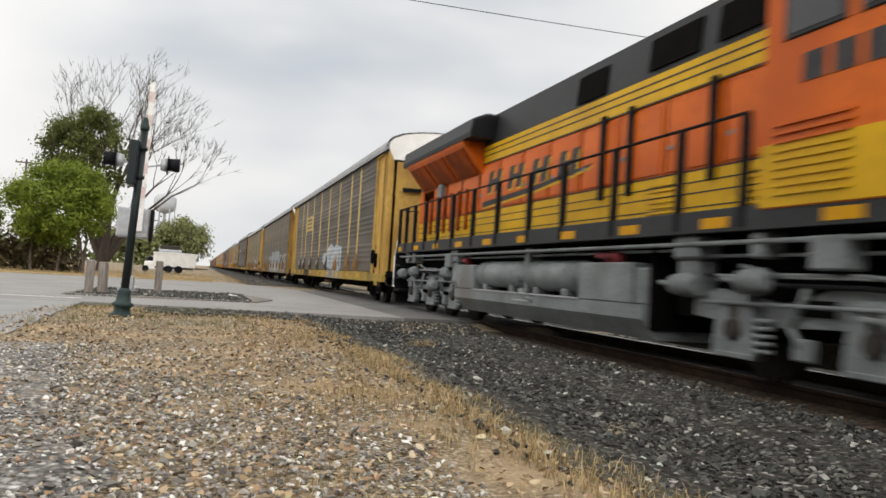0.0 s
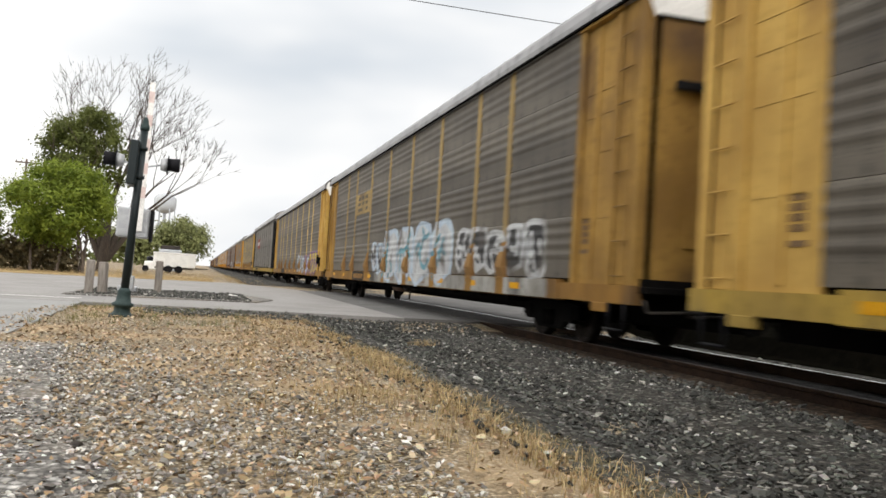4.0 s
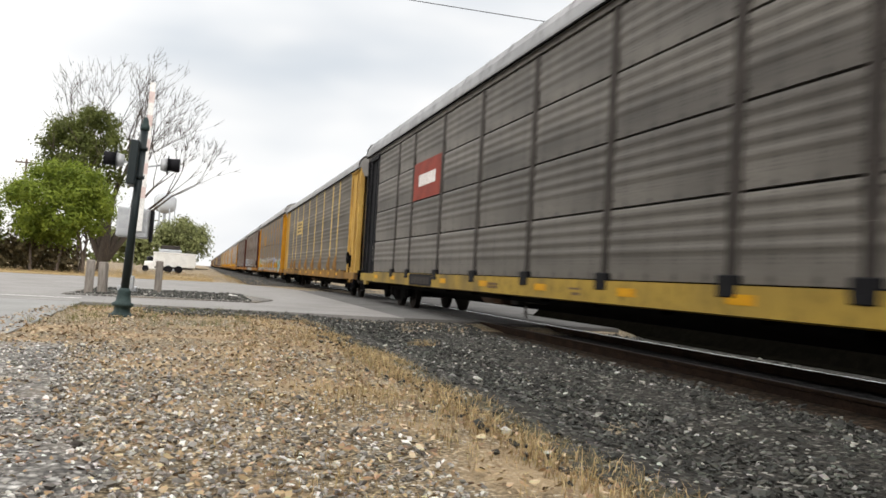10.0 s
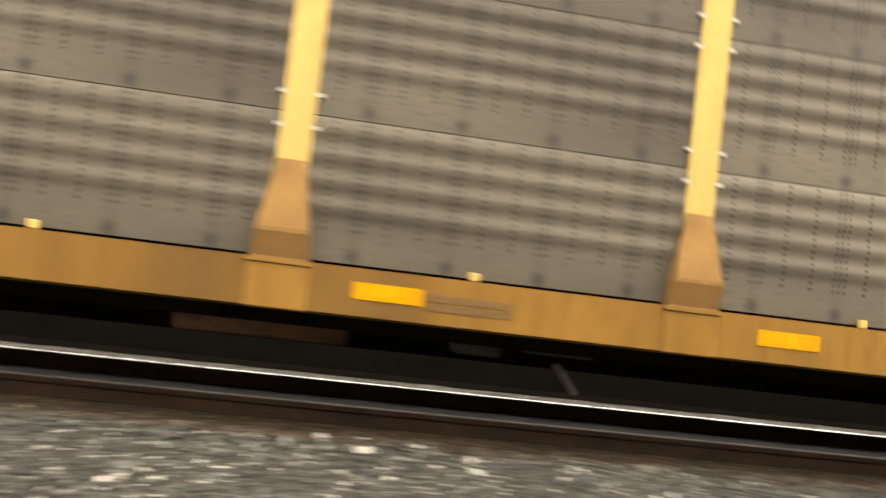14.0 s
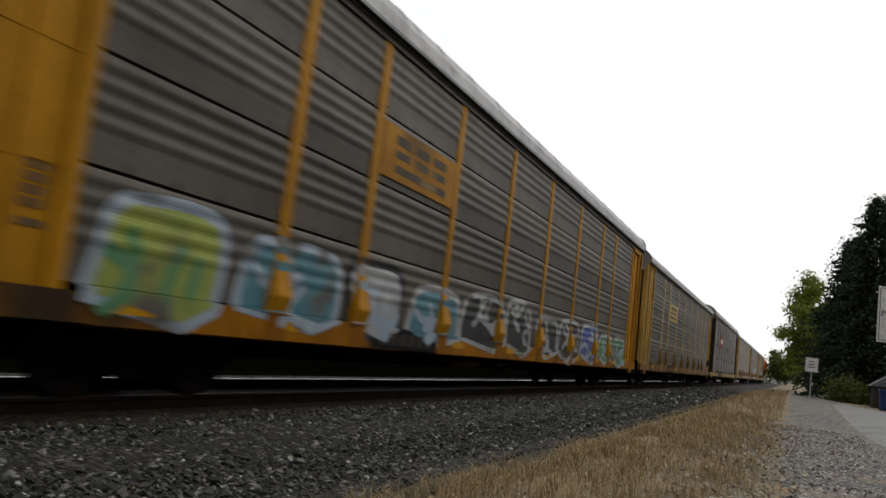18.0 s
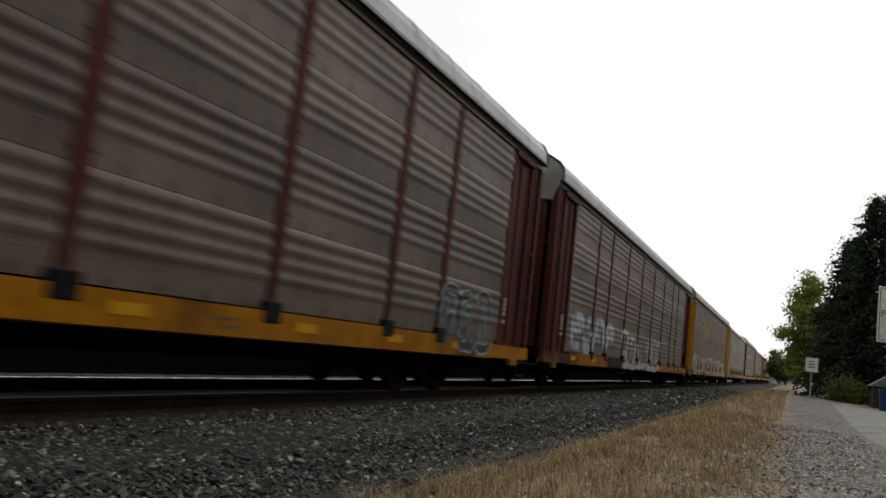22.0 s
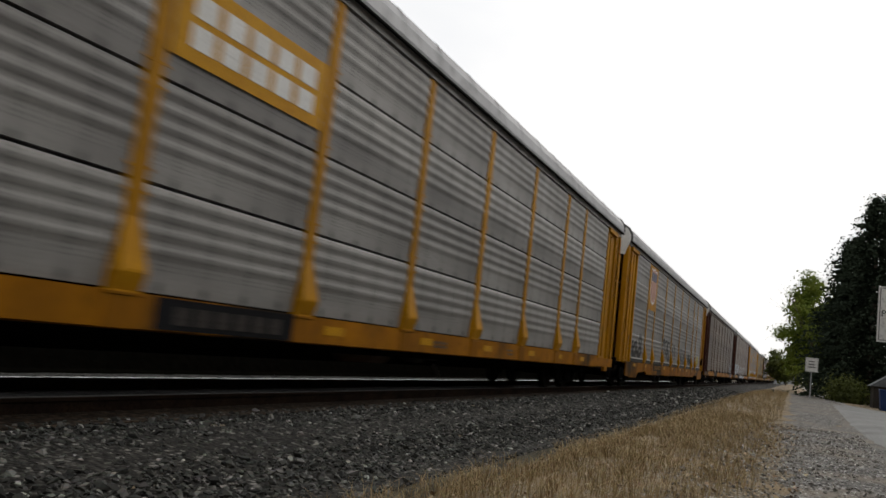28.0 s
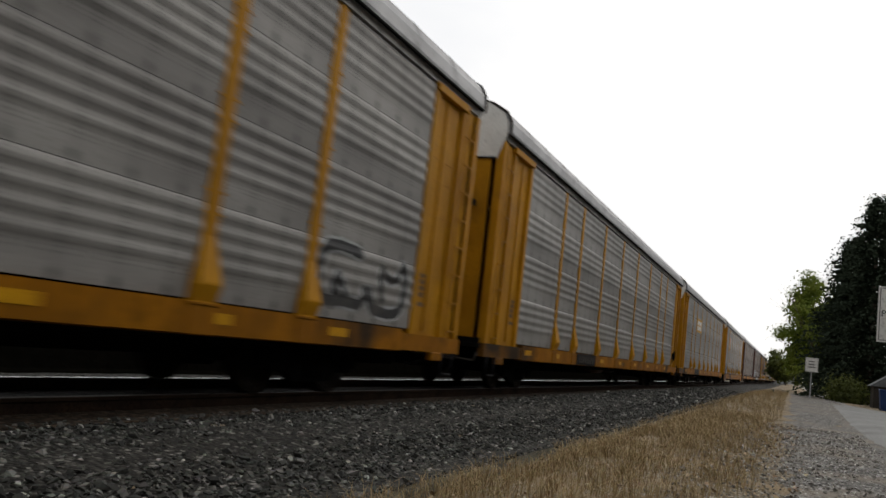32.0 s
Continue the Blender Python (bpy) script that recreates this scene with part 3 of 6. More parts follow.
# ---------------------------------------------------------------- the track
track = thing("railway_track", "two rusty rails with bright heads on timber sleepers", "railway track")
for side, x in ((-1, TRACK_X - 0.755), (1, TRACK_X + 0.755)):
    prof = [(x - 0.075, -0.175), (x + 0.075, -0.175), (x + 0.075, -0.16), (x + 0.012, -0.14), (x + 0.01, -0.05), (x + 0.036, -0.04), (x + 0.036, -0.006),
            (x - 0.036, -0.006), (x - 0.036, -0.04), (x - 0.01, -0.05), (x - 0.012, -0.14), (x - 0.075, -0.16)]
    rail = part("rail", Solid().sweep_y(prof, -420, 1400), RAIL, track, "rusty steel rail")
    part("rail_head", Solid().sweep_y([(x - 0.034, -0.006), (x + 0.034, -0.006), (x + 0.030, 0.0), (x - 0.030, 0.0)], -420, 1400), SHADED_HEAD if side < 0 else SHINE, rail, "worn rail head")
for i in range(96):
    y = -33.0 + 0.53 * i
    if y < 17:
        part("sleeper", lambda: Solid().box(-1.35, 1.35, -0.115, 0.115, -0.30, -0.155, 0.015), TIE, track, at=pose(TRACK_X + 0.05 * noise.noise(Vector((i * 3.1, 0, 0))), y, 0, 0, 0, 1.2 * noise.noise(Vector((i * 1.7, 2, 0)))), key="sleeper")

# ---------------------------------------------------------------- the train
ZS, ZT, HALF = 0.978, 4.86, 14.298
EDGE = HALF - 2.588
POSTS = [HALF - o for o in (5.45, 7.3, 10.1, 12.9, 15.7, 18.5, 21.3, 23.15)]
BAYS = [EDGE] + POSTS + [-EDGE]


def coupling(t, k):
    """Where the coupling behind car k stands at t seconds, along the track."""
    s = t - 12
    return 35.21 - 10.986 * s - 0.0019 * s * s + 28.597 * (k - 5) + 0.13 * max(0.0, min(1.0, (t - 12.5) / 4))


def side_profile(seams):
    """Height profile of the side sheets: four rows, each a flat band with four ribs over it."""
    rows, ribs, flat = 4, 4, 0.25
    zz = (ZT - ZS - 0.06) / rows
    lip = 0.034 if seams else 0.006
    deep = -1.36 if seams else -1.49
    prof = []
    for r in range(rows):
        a, b = ZS + 0.04 + r * zz + lip, ZS + 0.04 + (r + 1) * zz
        foot = ZS + 0.05 if r == 0 else a
        prof += [(deep, foot), (-1.538, foot), (-1.538, a + flat)]
        z = a + flat
        pitch = (b - z - 0.02) / ribs
        for _ in range(ribs):
            prof += [(-1.537, z + pitch * 0.12), (-1.541, z + pitch * 0.30), (-1.549, z + pitch * 0.45), (-1.553, z + pitch * 0.62), (-1.5515, z + pitch * 0.76), (-1.544, z + pitch * 0.90)]
            z += pitch
        prof += [(-1.537, b), (deep, b)]
    return prof


def sheet(width, seams):
    """A bay of corrugated side sheets, its ribs along the car."""
    s = Solid()
    prof = side_profile(seams)
    s.sweep_y(prof, -width / 2, width / 2, closed=False)
    s.s = [p[0] < -1.50 and q[0] < -1.50 and abs(p[0] - q[0]) > 0.0001 for p, q in zip(prof, prof[1:])]
    return s


def post_solid():
    s = Solid()
    s.box(-1.559, -1.50, -0.075, 0.075, ZS + 0.55, ZT, 0.010)
    s.box(-1.556, -1.50, -0.105, 0.105, ZS + 0.62, ZT - 0.02)
    return s


def foot_solid():
    s = Solid()
    lo = lambda z, w, x: [(-1.51, -w, z), (x, -w, z), (x, w, z), (-1.51, w, z)]
    s.quad_loops([lo(ZS + 0.0, 0.19, -1.606), lo(ZS + 0.04, 0.185, -1.606), lo(ZS + 0.20, 0.175, -1.665), lo(ZS + 0.225, 0.165, -1.665), lo(ZS + 0.68, 0.095, -1.566)])
    return s


def straight_foot():
    return Solid().box(-1.562, -1.50, -0.085, 0.085, ZS + 0.03, ZS + 0.62, 0.008)


def dark_shoe():
    return Solid().box(-1.618, -1.50, -0.16, 0.16, ZS - 0.10, ZS + 0.14, 0.015)


def block_solid():
    return Solid().box(-1.612, -1.52, -0.20, 0.20, ZS - 0.29, ZS + 0.0, 0.008).box(-1.625, -1.52, -0.21, 0.21, ZS + 0.002, ZS + 0.022)


def seam_gap():
    return Solid().box(-1.52, -1.46, 1.705, 1.738, ZS, ZT - 0.1)


def bolt_solid():
    s = Solid()
    for z in (1.87, 2.09, 2.83, 3.05, 3.78, 4.0):
        for y in (-0.125, 0.115):
            s.box(-1.558, -1.53, y - 0.028, y + 0.028, z, z + 0.026)
    return s


def sill_solid():
    s = Solid()
    s.sweep_y([(-1.50, ZS + 0.03), (-1.60, ZS + 0.03), (-1.60, ZS - 0.28), (-1.50, ZS - 0.30), (-1.46, ZS - 0.30), (-1.46, ZS + 0.03)], -EDGE + 0.3, EDGE - 0.3)
    for k in (1, -1):
        a, b = sorted((k * (EDGE - 0.3), k * (HALF - 0.62)))
        s.sweep_y([(-1.50, ZS - 0.02), (-1.585, ZS - 0.02), (-1.585, ZS - 0.27), (-1.46, ZS - 0.27), (-1.46, ZS - 0.02)], a, b)
        s.box(-1.60, -1.5, *sorted((k * (HALF - 1.75), k * (HALF - 1.35))), ZS - 0.40, ZS - 0.27, 0.01)
    return s


LOW = [(-1.63, 4.84), (-1.64, 4.93), (-1.61, 5.08), (-1.48, 5.22), (-1.15, 5.36), (-0.6, 5.46), (0, 5.50)]
TALL = [(-1.63, 5.0), (-1.64, 5.05), (-1.62, 5.24), (-1.52, 5.43), (-1.20, 5.62), (-0.6, 5.74), (0, 5.78)]


def belly_sill():
    """A sill cut away over the trucks, with a deep plate at each end."""
    s = Solid()
    s.sweep_x([(-12.6, ZS - 0.02), (-12.6, 0.48), (-11.75, 0.42), (-10.5, 0.41), (-10.2, 0.60), (-8.5, 0.66), (-8.2, 0.54), (8.2, 0.54), (8.5, 0.66), (10.2, 0.60), (10.5, 0.41), (11.75, 0.42), (12.6, 0.48), (12.6, ZS - 0.02)], -1.60, -1.56)
    s.box(-1.58, -1.46, -12.6, 12.6, ZS - 0.09, ZS - 0.021)
    return s


def both_sides(prof):
    return prof + [(-x, z) for x, z in reversed(prof[:-1])]


def roof_solid(line):
    s = Solid()
    prof = both_sides(line)
    return s.sweep_y(prof + [(1.5, line[0][1] - 0.04), (-1.5, line[0][1] - 0.04)], -HALF + 0.72, HALF - 0.72)


def roof_rib_solid(line):
    return Solid().sweep_y([(x * 1.003, z + 0.014) for x, z in both_sides(line)], -0.03, 0.03, closed=False)


def end_side_solid():
    """Recessed side sheet of an end bay with lapped seams, local y from the panel edge outward."""
    prof = [(-1.46, ZS - 0.05), (-1.50, ZS - 0.05)]
    for z in (1.9, 2.85, 3.4, 3.75):
        prof += [(-1.50, z), (-1.508, z), (-1.508, z + 0.025), (-1.50, z + 0.025)]
    return Solid().sweep_y(prof + [(-1.50, ZT), (-1.46, ZT)], 0.10, 1.20)


def end_post_solid():
    return Solid().box(-1.565, -1.47, 0.0, 0.16, ZS - 0.05, ZT, 0.012)


def door_post_solid():
    return Solid().box(-1.56, -1.46, 1.14, 1.24, ZS - 0.05, ZT, 0.01)


def head_rail_solid():
    return Solid().box(-1.60, -1.30, 0.0, 1.3, ZT - 0.10, ZT + 0.03, 0.01)


def corner_solid():
    return Solid().box(-1.565, -1.40, 1.74, 1.90, ZS - 0.05, ZT, 0.015)


def jamb_solid():
    return Solid().box(-1.515, -1.44, 1.24, 1.71, ZS - 0.02, ZT, 0.01).box(-1.44, -1.36, 1.6, 1.80, ZS - 0.02, ZT)


def ladder_solid():
    s = Solid()
    for y in (1.30, 1.70):
        s.box(-1.575, -1.555, y - 0.012, y + 0.012, ZS - 0.05, ZT - 0.15)
    return s


def door_solid():
    s = Solid()
    s.box(-1.3, 1.3, 1.84, 1.92, ZS - 0.05, ZT - 0.35)
    s.box(-0.04, 0.04, 1.92, 1.96, ZS, ZT - 0.4)
    s.box(-0.85, -0.35, 1.92, 1.95, ZS + 0.5, ZS + 1.3, 0.01)
    s.box(0.35, 0.85, 1.92, 1.95, ZS + 0.5, ZS + 1.3, 0.01)
    return s


def door_top_solid(line):
    prof = [(-1.42, ZT - 0.35), (1.42, ZT - 0.35)] + [(-x * 0.97, z - 0.02) for x, z in line[1:]] + [(x * 0.97, z - 0.02) for x, z in reversed(line[1:-1])]
    return Solid().sweep_y(prof, 1.86, 1.93)


def wheel_solid():
    """Two wheels on one axle, turned in one piece, with wavy plates."""
    half = [(0.655, 0.085), (0.665, 0.43), (0.672, 0.445), (0.69, 0.445), (0.70, 0.424), (0.82, 0.418), (0.825, 0.36), (0.80, 0.33), (0.80, 0.18), (0.85, 0.14), (0.85, 0.085), (1.02, 0.08), (1.02, 0.01)]
    prof = [(-x, r) for x, r in reversed(half)] + half
    n = 24
    return Solid().quad_loops([[(x + (0.022 * math.sin(6 * math.pi * i / n) if 0.1 < r < 0.35 else 0), r * math.cos(2 * math.pi * i / n), r * math.sin(2 * math.pi * i / n)) for i in range(n)] for x, r in prof], smooth=False)


def frame_solid():
    """Cast side frame of a freight truck, in y, z."""
    s = Solid()
    out = [(-1.15, 0.36), (-1.15, 0.58), (-0.62, 0.66), (0.62, 0.66), (1.15, 0.58), (1.15, 0.36), (0.72, 0.36), (0.45, 0.18), (-0.45, 0.18), (-0.72, 0.36)]
    s.sweep_x(out, -1.06, -0.94)
    for y in (-0.86, 0.86):
        s.box(-1.10, -0.95, y - 0.14, y + 0.14, 0.30, 0.56, 0.03)
    for y in (-0.16, -0.02, 0.12):
        s.tube((-1.09, y + 0.02, 0.24), (-1.09, y + 0.02, 0.5), 0.055, n=8)
    return s


def truck(parent, y, wheelsets):
    tr = part("truck", Solid().box(-1.0, 1.0, -0.16, 0.16, 0.34, 0.56, 0.03), UNDER, parent, "dark cast freight truck", at=(0, y, 0))
    part("side_frame", frame_solid, UNDER, tr, key="side_frame")
    part("side_frame", frame_solid, UNDER, tr, at=pose(0, 0, 0, 0, 0, 180), key="side_frame")
    for dy in (-0.86, 0.86):
        wheelsets.append((part("wheelset", wheel_solid, WHEEL, tr, "rusty steel wheelset", at=(0, dy, 0.42), key="wheelset"), 0.42))


def under_solid():
    s = Solid()
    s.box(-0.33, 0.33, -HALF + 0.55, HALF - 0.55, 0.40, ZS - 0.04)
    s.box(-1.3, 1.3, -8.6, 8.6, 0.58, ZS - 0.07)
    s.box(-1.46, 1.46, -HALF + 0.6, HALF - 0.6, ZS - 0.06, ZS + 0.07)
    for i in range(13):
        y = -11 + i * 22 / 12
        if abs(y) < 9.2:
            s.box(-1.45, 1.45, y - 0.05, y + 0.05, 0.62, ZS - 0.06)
    return s


def coupler_solid():
    s = Solid()
    s.box(-0.11, 0.11, HALF - 0.9, HALF - 0.25, 0.72, 0.92, 0.02)
    s.box(-0.17, 0.17, HALF - 0.28, HALF + 0.05, 0.66, 0.98, 0.04)
    s.path([(-0.45, HALF - 0.65, 0.75), (-0.42, HALF - 0.4, 0.5), (-0.35, HALF - 0.1, 0.42), (-0.3, HALF + 0.05, 0.45)], 0.025)
    return s


def rows_of_bars(s, x, y0, y1, z0, z1, n, rows, rng, thick=0.004):
    """Lettering too small or blurred to read, as plain bars."""
    for r in range(rows):
        h = (z1 - z0) / rows
        za, zb = z0 + r * h + h * 0.12, z0 + (r + 1) * h - h * 0.12
        w = (y1 - y0) / n
        for i in range(n):
            a = y0 + i * w + w * 0.12
            s.box(x - thick, x, a, a + w * 0.74, za, zb)
    return s


def across(ring, z):
    """Where a sprayed outline begins and ends at a height."""
    ys = []
    for (ya, za), (yb, zb) in zip(ring, ring[1:] + ring[:1]):
        if za != zb and min(za, zb) <= z <= max(za, zb):
            ys.append(ya + (yb - ya) * (z - za) / (zb - za))
    return (min(ys), max(ys)) if len(ys) > 1 else None


def spray(s, ring, lift, seams):
    """A patch of paint lying on ribs, posts and sill."""
    skin = [(x, z) for x, z in side_profile(seams) if x < -1.50]
    lo, hi = min(z for _, z in ring) + 0.001, max(z for _, z in ring) - 0.001
    zs = sorted({lo, hi, ZS + 0.035, ZS + 0.03} | {round(z, 4) for _, z in skin} | {lo + (hi - lo) * k / 6 for k in range(1, 6)})
    zs = [z for z in zs if lo <= z <= hi]

    def face(z):
        if z < ZS + 0.032:
            return -1.6035
        for (xa, za), (xb, zb) in zip(skin, skin[1:]):
            if za <= z <= zb and zb > za:
                return xa + (xb - xa) * (z - za) / (zb - za)
        return -1.53

    def quad(pts):
        b = len(s.v)
        s.v += pts
        s.f.append((b, b + 1, b + 2, b + 3))
        s.s.append(False)

    for za, zb in zip(zs, zs[1:]):
        p, q = across(ring, za), across(ring, zb)
        if not p or not q or zb - za < 0.0005:
            continue
        xa, xb = face(za + 0.0001) - lift, face(zb - 0.0001) - lift
        quad([(xa, p[0], za), (xa, p[1], za), (xb, q[1], zb), (xb, q[0], zb)])
        for y in POSTS:
            k, x = (0.074, -1.5605) if za > ZS + 0.58 else (0.13, -1.602)
            a, b = max(p[0], y - k), min(p[1], y + k)
            if b > a and za > ZS:
                quad([(x - lift, a, za), (x - lift, b, za), (x - lift, b, zb), (x - lift, a, zb)])


def stroke(s, pts, width, lift, seams):
    """A rounded line of paint through y, z points."""
    for i, ((ya, za), (yb, zb)) in enumerate(zip(pts, pts[1:])):
        ln = math.hypot(yb - ya, zb - za) or 1
        n, m = (-(zb - za) / ln * width / 2, (yb - ya) / ln * width / 2), ((yb - ya) / ln * width * 0.32, (zb - za) / ln * width * 0.32)
        ring = [(ya + n[0], za + n[1]), (ya - m[0] + n[0] * 0.5, za - m[1] + n[1] * 0.5), (ya - m[0] - n[0] * 0.5, za - m[1] - n[1] * 0.5), (ya - n[0], za - n[1]),
                (yb - n[0], zb - n[1]), (yb + m[0] - n[0] * 0.5, zb + m[1] - n[1] * 0.5), (yb + m[0] + n[0] * 0.5, zb + m[1] + n[1] * 0.5), (yb + n[0], zb + n[1])]
        spray(s, ring, lift + 0.00012 * i, seams)


def bubble(rng):
    """The outline of a swollen, rounded shape, in a unit box."""
    p = rng.uniform(3.2, 5.5)
    wave = [rng.uniform(-0.05, 0.05) for _ in range(4)]
    out = []
    for k in range(22):
        a = 2 * math.pi * k / 22
        c, d = math.cos(a), math.sin(a)
        r = (abs(c) ** p + abs(d) ** p) ** (-1 / p) * (1 + wave[0] * math.cos(2 * a) + wave[1] * math.sin(3 * a) + wave[2] * math.cos(5 * a) * 0.6)
        out.append((r * c, r * d))
    return out


def marks_in(rng, count):
    """Short bent smears inside a shape, in a unit box."""
    lines = []
    for _ in range(count):
        p, q, a = rng.uniform(-0.55, 0.55), rng.uniform(-0.55, 0.55), rng.choice((1.57, 1.57, 0.0)) + rng.uniform(-0.35, 0.35)
        ln, bend = rng.uniform(0.25, 0.6), rng.uniform(-0.5, 0.5)
        lines.append([(p + ln * d * math.cos(a) - bend * d * d * math.sin(a), q + ln * d * math.sin(a) + bend * d * d * math.cos(a)) for d in (-1, -0.4, 0.3, 0.9)])
    return [[(max(-0.8, min(0.8, p)), max(-0.8, min(0.8, q))) for p, q in line] for line in lines]


def graffiti_solid(y0, y1, z0, z1, i, n, rng, layer, seams, open_=False):
    """One sprayed shape of n: 0 its rim, 1 its filling, 2 strokes across it."""
    s = Solid()
    w = (y1 - y0) / n
    cy, cz = y0 + (i + 0.5) * w, (z0 + z1) / 2 + rng.uniform(-0.05, 0.05)
    hw, hh, lean = w * rng.uniform(0.49, 0.55), (z1 - z0) / 2 * rng.uniform(0.86, 1.02), rng.uniform(-0.16, 0.16)
    off = 0.0012 * (i % 3)
    body, marks = bubble(rng), marks_in(rng, 4)
    start, sweep = rng.randrange(22), rng.randrange(13, 20)

    def at(p, q):
        return (cy + p * hw + lean * q * hh, cz + q * hh)

    edge = min(hw, hh)
    if open_:
        # a wide open loop with smears across it, instead of a filled shape
        loop = [(p * 0.82, q * 0.84) for p, q in (body[(start + k) % 22] for k in range(sweep))]
        for k, line in enumerate([loop] + marks[:3]):
            if layer < 2:
                stroke(s, [at(p, q) for p, q in line], edge * ((0.52, 0.34)[layer] if k == 0 else (0.40, 0.24)[layer]), 0.002 + 0.004 * layer + off + 0.0008 * k, seams)
    elif layer < 2:
        gy, gz = (0, min(0.3, 0.13 / hw))[layer], (0, min(0.3, 0.11 / hh))[layer]
        spray(s, [at(p * (1 - gy), q * (1 - gz)) for p, q in body], 0.002 + 0.004 * layer + off, seams)
    else:
        for k, line in enumerate(marks):
            stroke(s, [at(p, q) for p, q in line], min(0.14, edge * 0.24), 0.0105 + off + 0.0006 * k, seams)
    return s


def shield_solid(yc, z0, z1, w, off=0.0):
    out = [(-0.46, 0.98), (-0.25, 0.95), (0, 1.0), (0.25, 0.95), (0.46, 0.98), (0.44, 0.76), (0.5, 0.45), (0.44, 0.22), (0.26, 0.07), (0, 0.0), (-0.26, 0.07), (-0.44, 0.22), (-0.5, 0.45), (-0.44, 0.76)]
    s = Solid()
    ring = [(yc + p * w, z0 + q * (z1 - z0)) for p, q in out]
    return s.quad_loops([[(-1.562 - off, y, z) for y, z in ring], [(-1.566 - off, y, z) for y, z in ring]])


def autorack(index, scheme, label):
    """A bi-level automobile rack car, its near side at -x; returns it with its wheelsets."""
    post, panel, end, sill, seams, logo, sprays = scheme
    rng = random.Random(100 + index)
    car = thing("autorack_car", label, "rail car", (TRACK_X, 0, 0), "cars of the freight train")
    wheelsets = []
    under = part("underframe", under_solid, UNDER, car, "underframe, near-black for the shade beneath the car", key="under")
    part("air_tank", lambda: Solid().tube((-0.95, 0.9, 0.62), (-0.95, 2.1, 0.62), 0.17, n=14), TANK, under, "brown air reservoir", key="tank")
    part("brake_valve", lambda: Solid().box(-1.2, -0.95, -0.2, 0.15, 0.5, 0.75, 0.03).box(-1.15, -0.9, -0.9, -0.4, 0.55, 0.72, 0.03).tube((-1.2, -0.6, 0.5), (-1.25, -0.75, 0.3), 0.025), CHAR, under, key="valve")
    for sign in (1, -1):
        part("coupler", coupler_solid, UNDER, car, at=pose(0, 0, 0, 0, 0, 0 if sign > 0 else 180), key="coupler")
        truck(car, sign * 9.95, wheelsets)
    sl = part("side_sill", belly_sill if index == 9 else sill_solid, sill, car, "long side sill", key="belly_sill" if index == 9 else "sill")
    part("side_sill", sill_solid, sill, car, at=pose(0, 0, 0, 0, 0, 180), key="sill")
    part("side_wall", lambda: sheet(2 * EDGE, False), panel, car, at=pose(0, 0, 0, 0, 0, 180), key="far wall")
    for i in range(9):
        a, b = BAYS[i], BAYS[i + 1]
        w = round(a - b - 0.02, 3)
        part("side_panel", lambda: sheet(w, seams), panel, car, at=(0, (a + b) / 2, 0), key=("sheet", w, seams))
    for y in POSTS:
        p = part("side_post", post_solid, post, car, at=(0, y, 0), key="post")
        if post in (MAROON, CHAR):
            part("post_foot", straight_foot, post, p, key="straight_foot")
            part("foot_shoe", dark_shoe, BLACK, p, "dark shoe at the post's foot", key="dark_shoe")
        else:
            part("post_foot", foot_solid, (GRIME if index == 1 and y > -2.5 else FOOT) if post in (PALE_POST, GRIMY_POST) else post, p, "flared rusty foot", key="foot")
            part("foot_block", block_solid, sill, p, key="block")
        if index == 1 and y > -2.5:
            part("foot_patch", lambda: Solid().quad_loops([[(-1.52, -w, z), (x, -w, z), (x, w, z), (-1.52, w, z)] for z, w, x in ((ZS + 0.27, 0.105, -1.663), (ZS + 0.52, 0.09, -1.611))]), PALE_INK, p, "chalky white patch", key="foot_patch")
        tagged(part("bracket", bolt_solid, PALE_INK if index == 5 else post, p, key="bolts"), kind="stuff")
    for i in range(9):
        y = (BAYS[i] + BAYS[i + 1]) / 2 + 0.68
        part("reflector", lambda: Solid().box(-1.606, -1.598, -0.23, 0.23, ZS - 0.17, ZS - 0.06), REFLECT, sl, "yellow reflective strip", at=(0, y, 0), key="reflector")
    tagged(part("stencil", rows_of_bars(Solid(), -1.602, -0.15, 0.42, ZS - 0.2, ZS - 0.08, 9, 2, rng).box(-1.606, -1.602, -3.6, -3.3, ZS - 0.2, ZS - 0.16).box(-1.606, -1.602, -3.6, -3.2, ZS - 0.12, ZS - 0.09), FADED_INK, sl), kind="stuff")
    if index == 5:
        for i in range(9):
            part("sill_clip", lambda: Solid().box(-1.59, -1.545, -0.03, 0.03, ZS + 0.03, ZS + 0.09, 0.008), PALE_POST, sl, "pale clip on the sill", at=(0, (BAYS[i] + BAYS[i + 1]) / 2 + 0.12, 0), key="sill_clip")
    plate = part("number_plate", Solid().box(-1.607, -1.598, 4.42, 6.6, ZS - 0.27, ZS + 0.02), BLACK, sl, "black number panel on the sill")
    if index < 3:
        y0, y1 = ((-5.4, -1.75), (-11.0, 3.4))[index - 1]
        part("chalky_paint", Solid().box(-1.6045, -1.598, y0, y1, ZS - 0.275, ZS + 0.025), SILL_GREY, sl, "chalky white overspray on the sill")
    for i in range(6):
        part("number_mark", lambda: Solid().box(-1.612, -1.606, -0.105, 0.105, ZS - 0.22, ZS - 0.05), FOOT if index in (2, 5, 9) else CHAR, plate, at=(0, 4.75 + 0.30 * i, 0), key="number_mark")
    tall = index not in (1, 2, 3, 5)
    line = TALL if tall else LOW
    roof = part("roof", lambda: roof_solid(line), ROOF, car, "galvanised steel roof with ribs", key=("roof", tall))
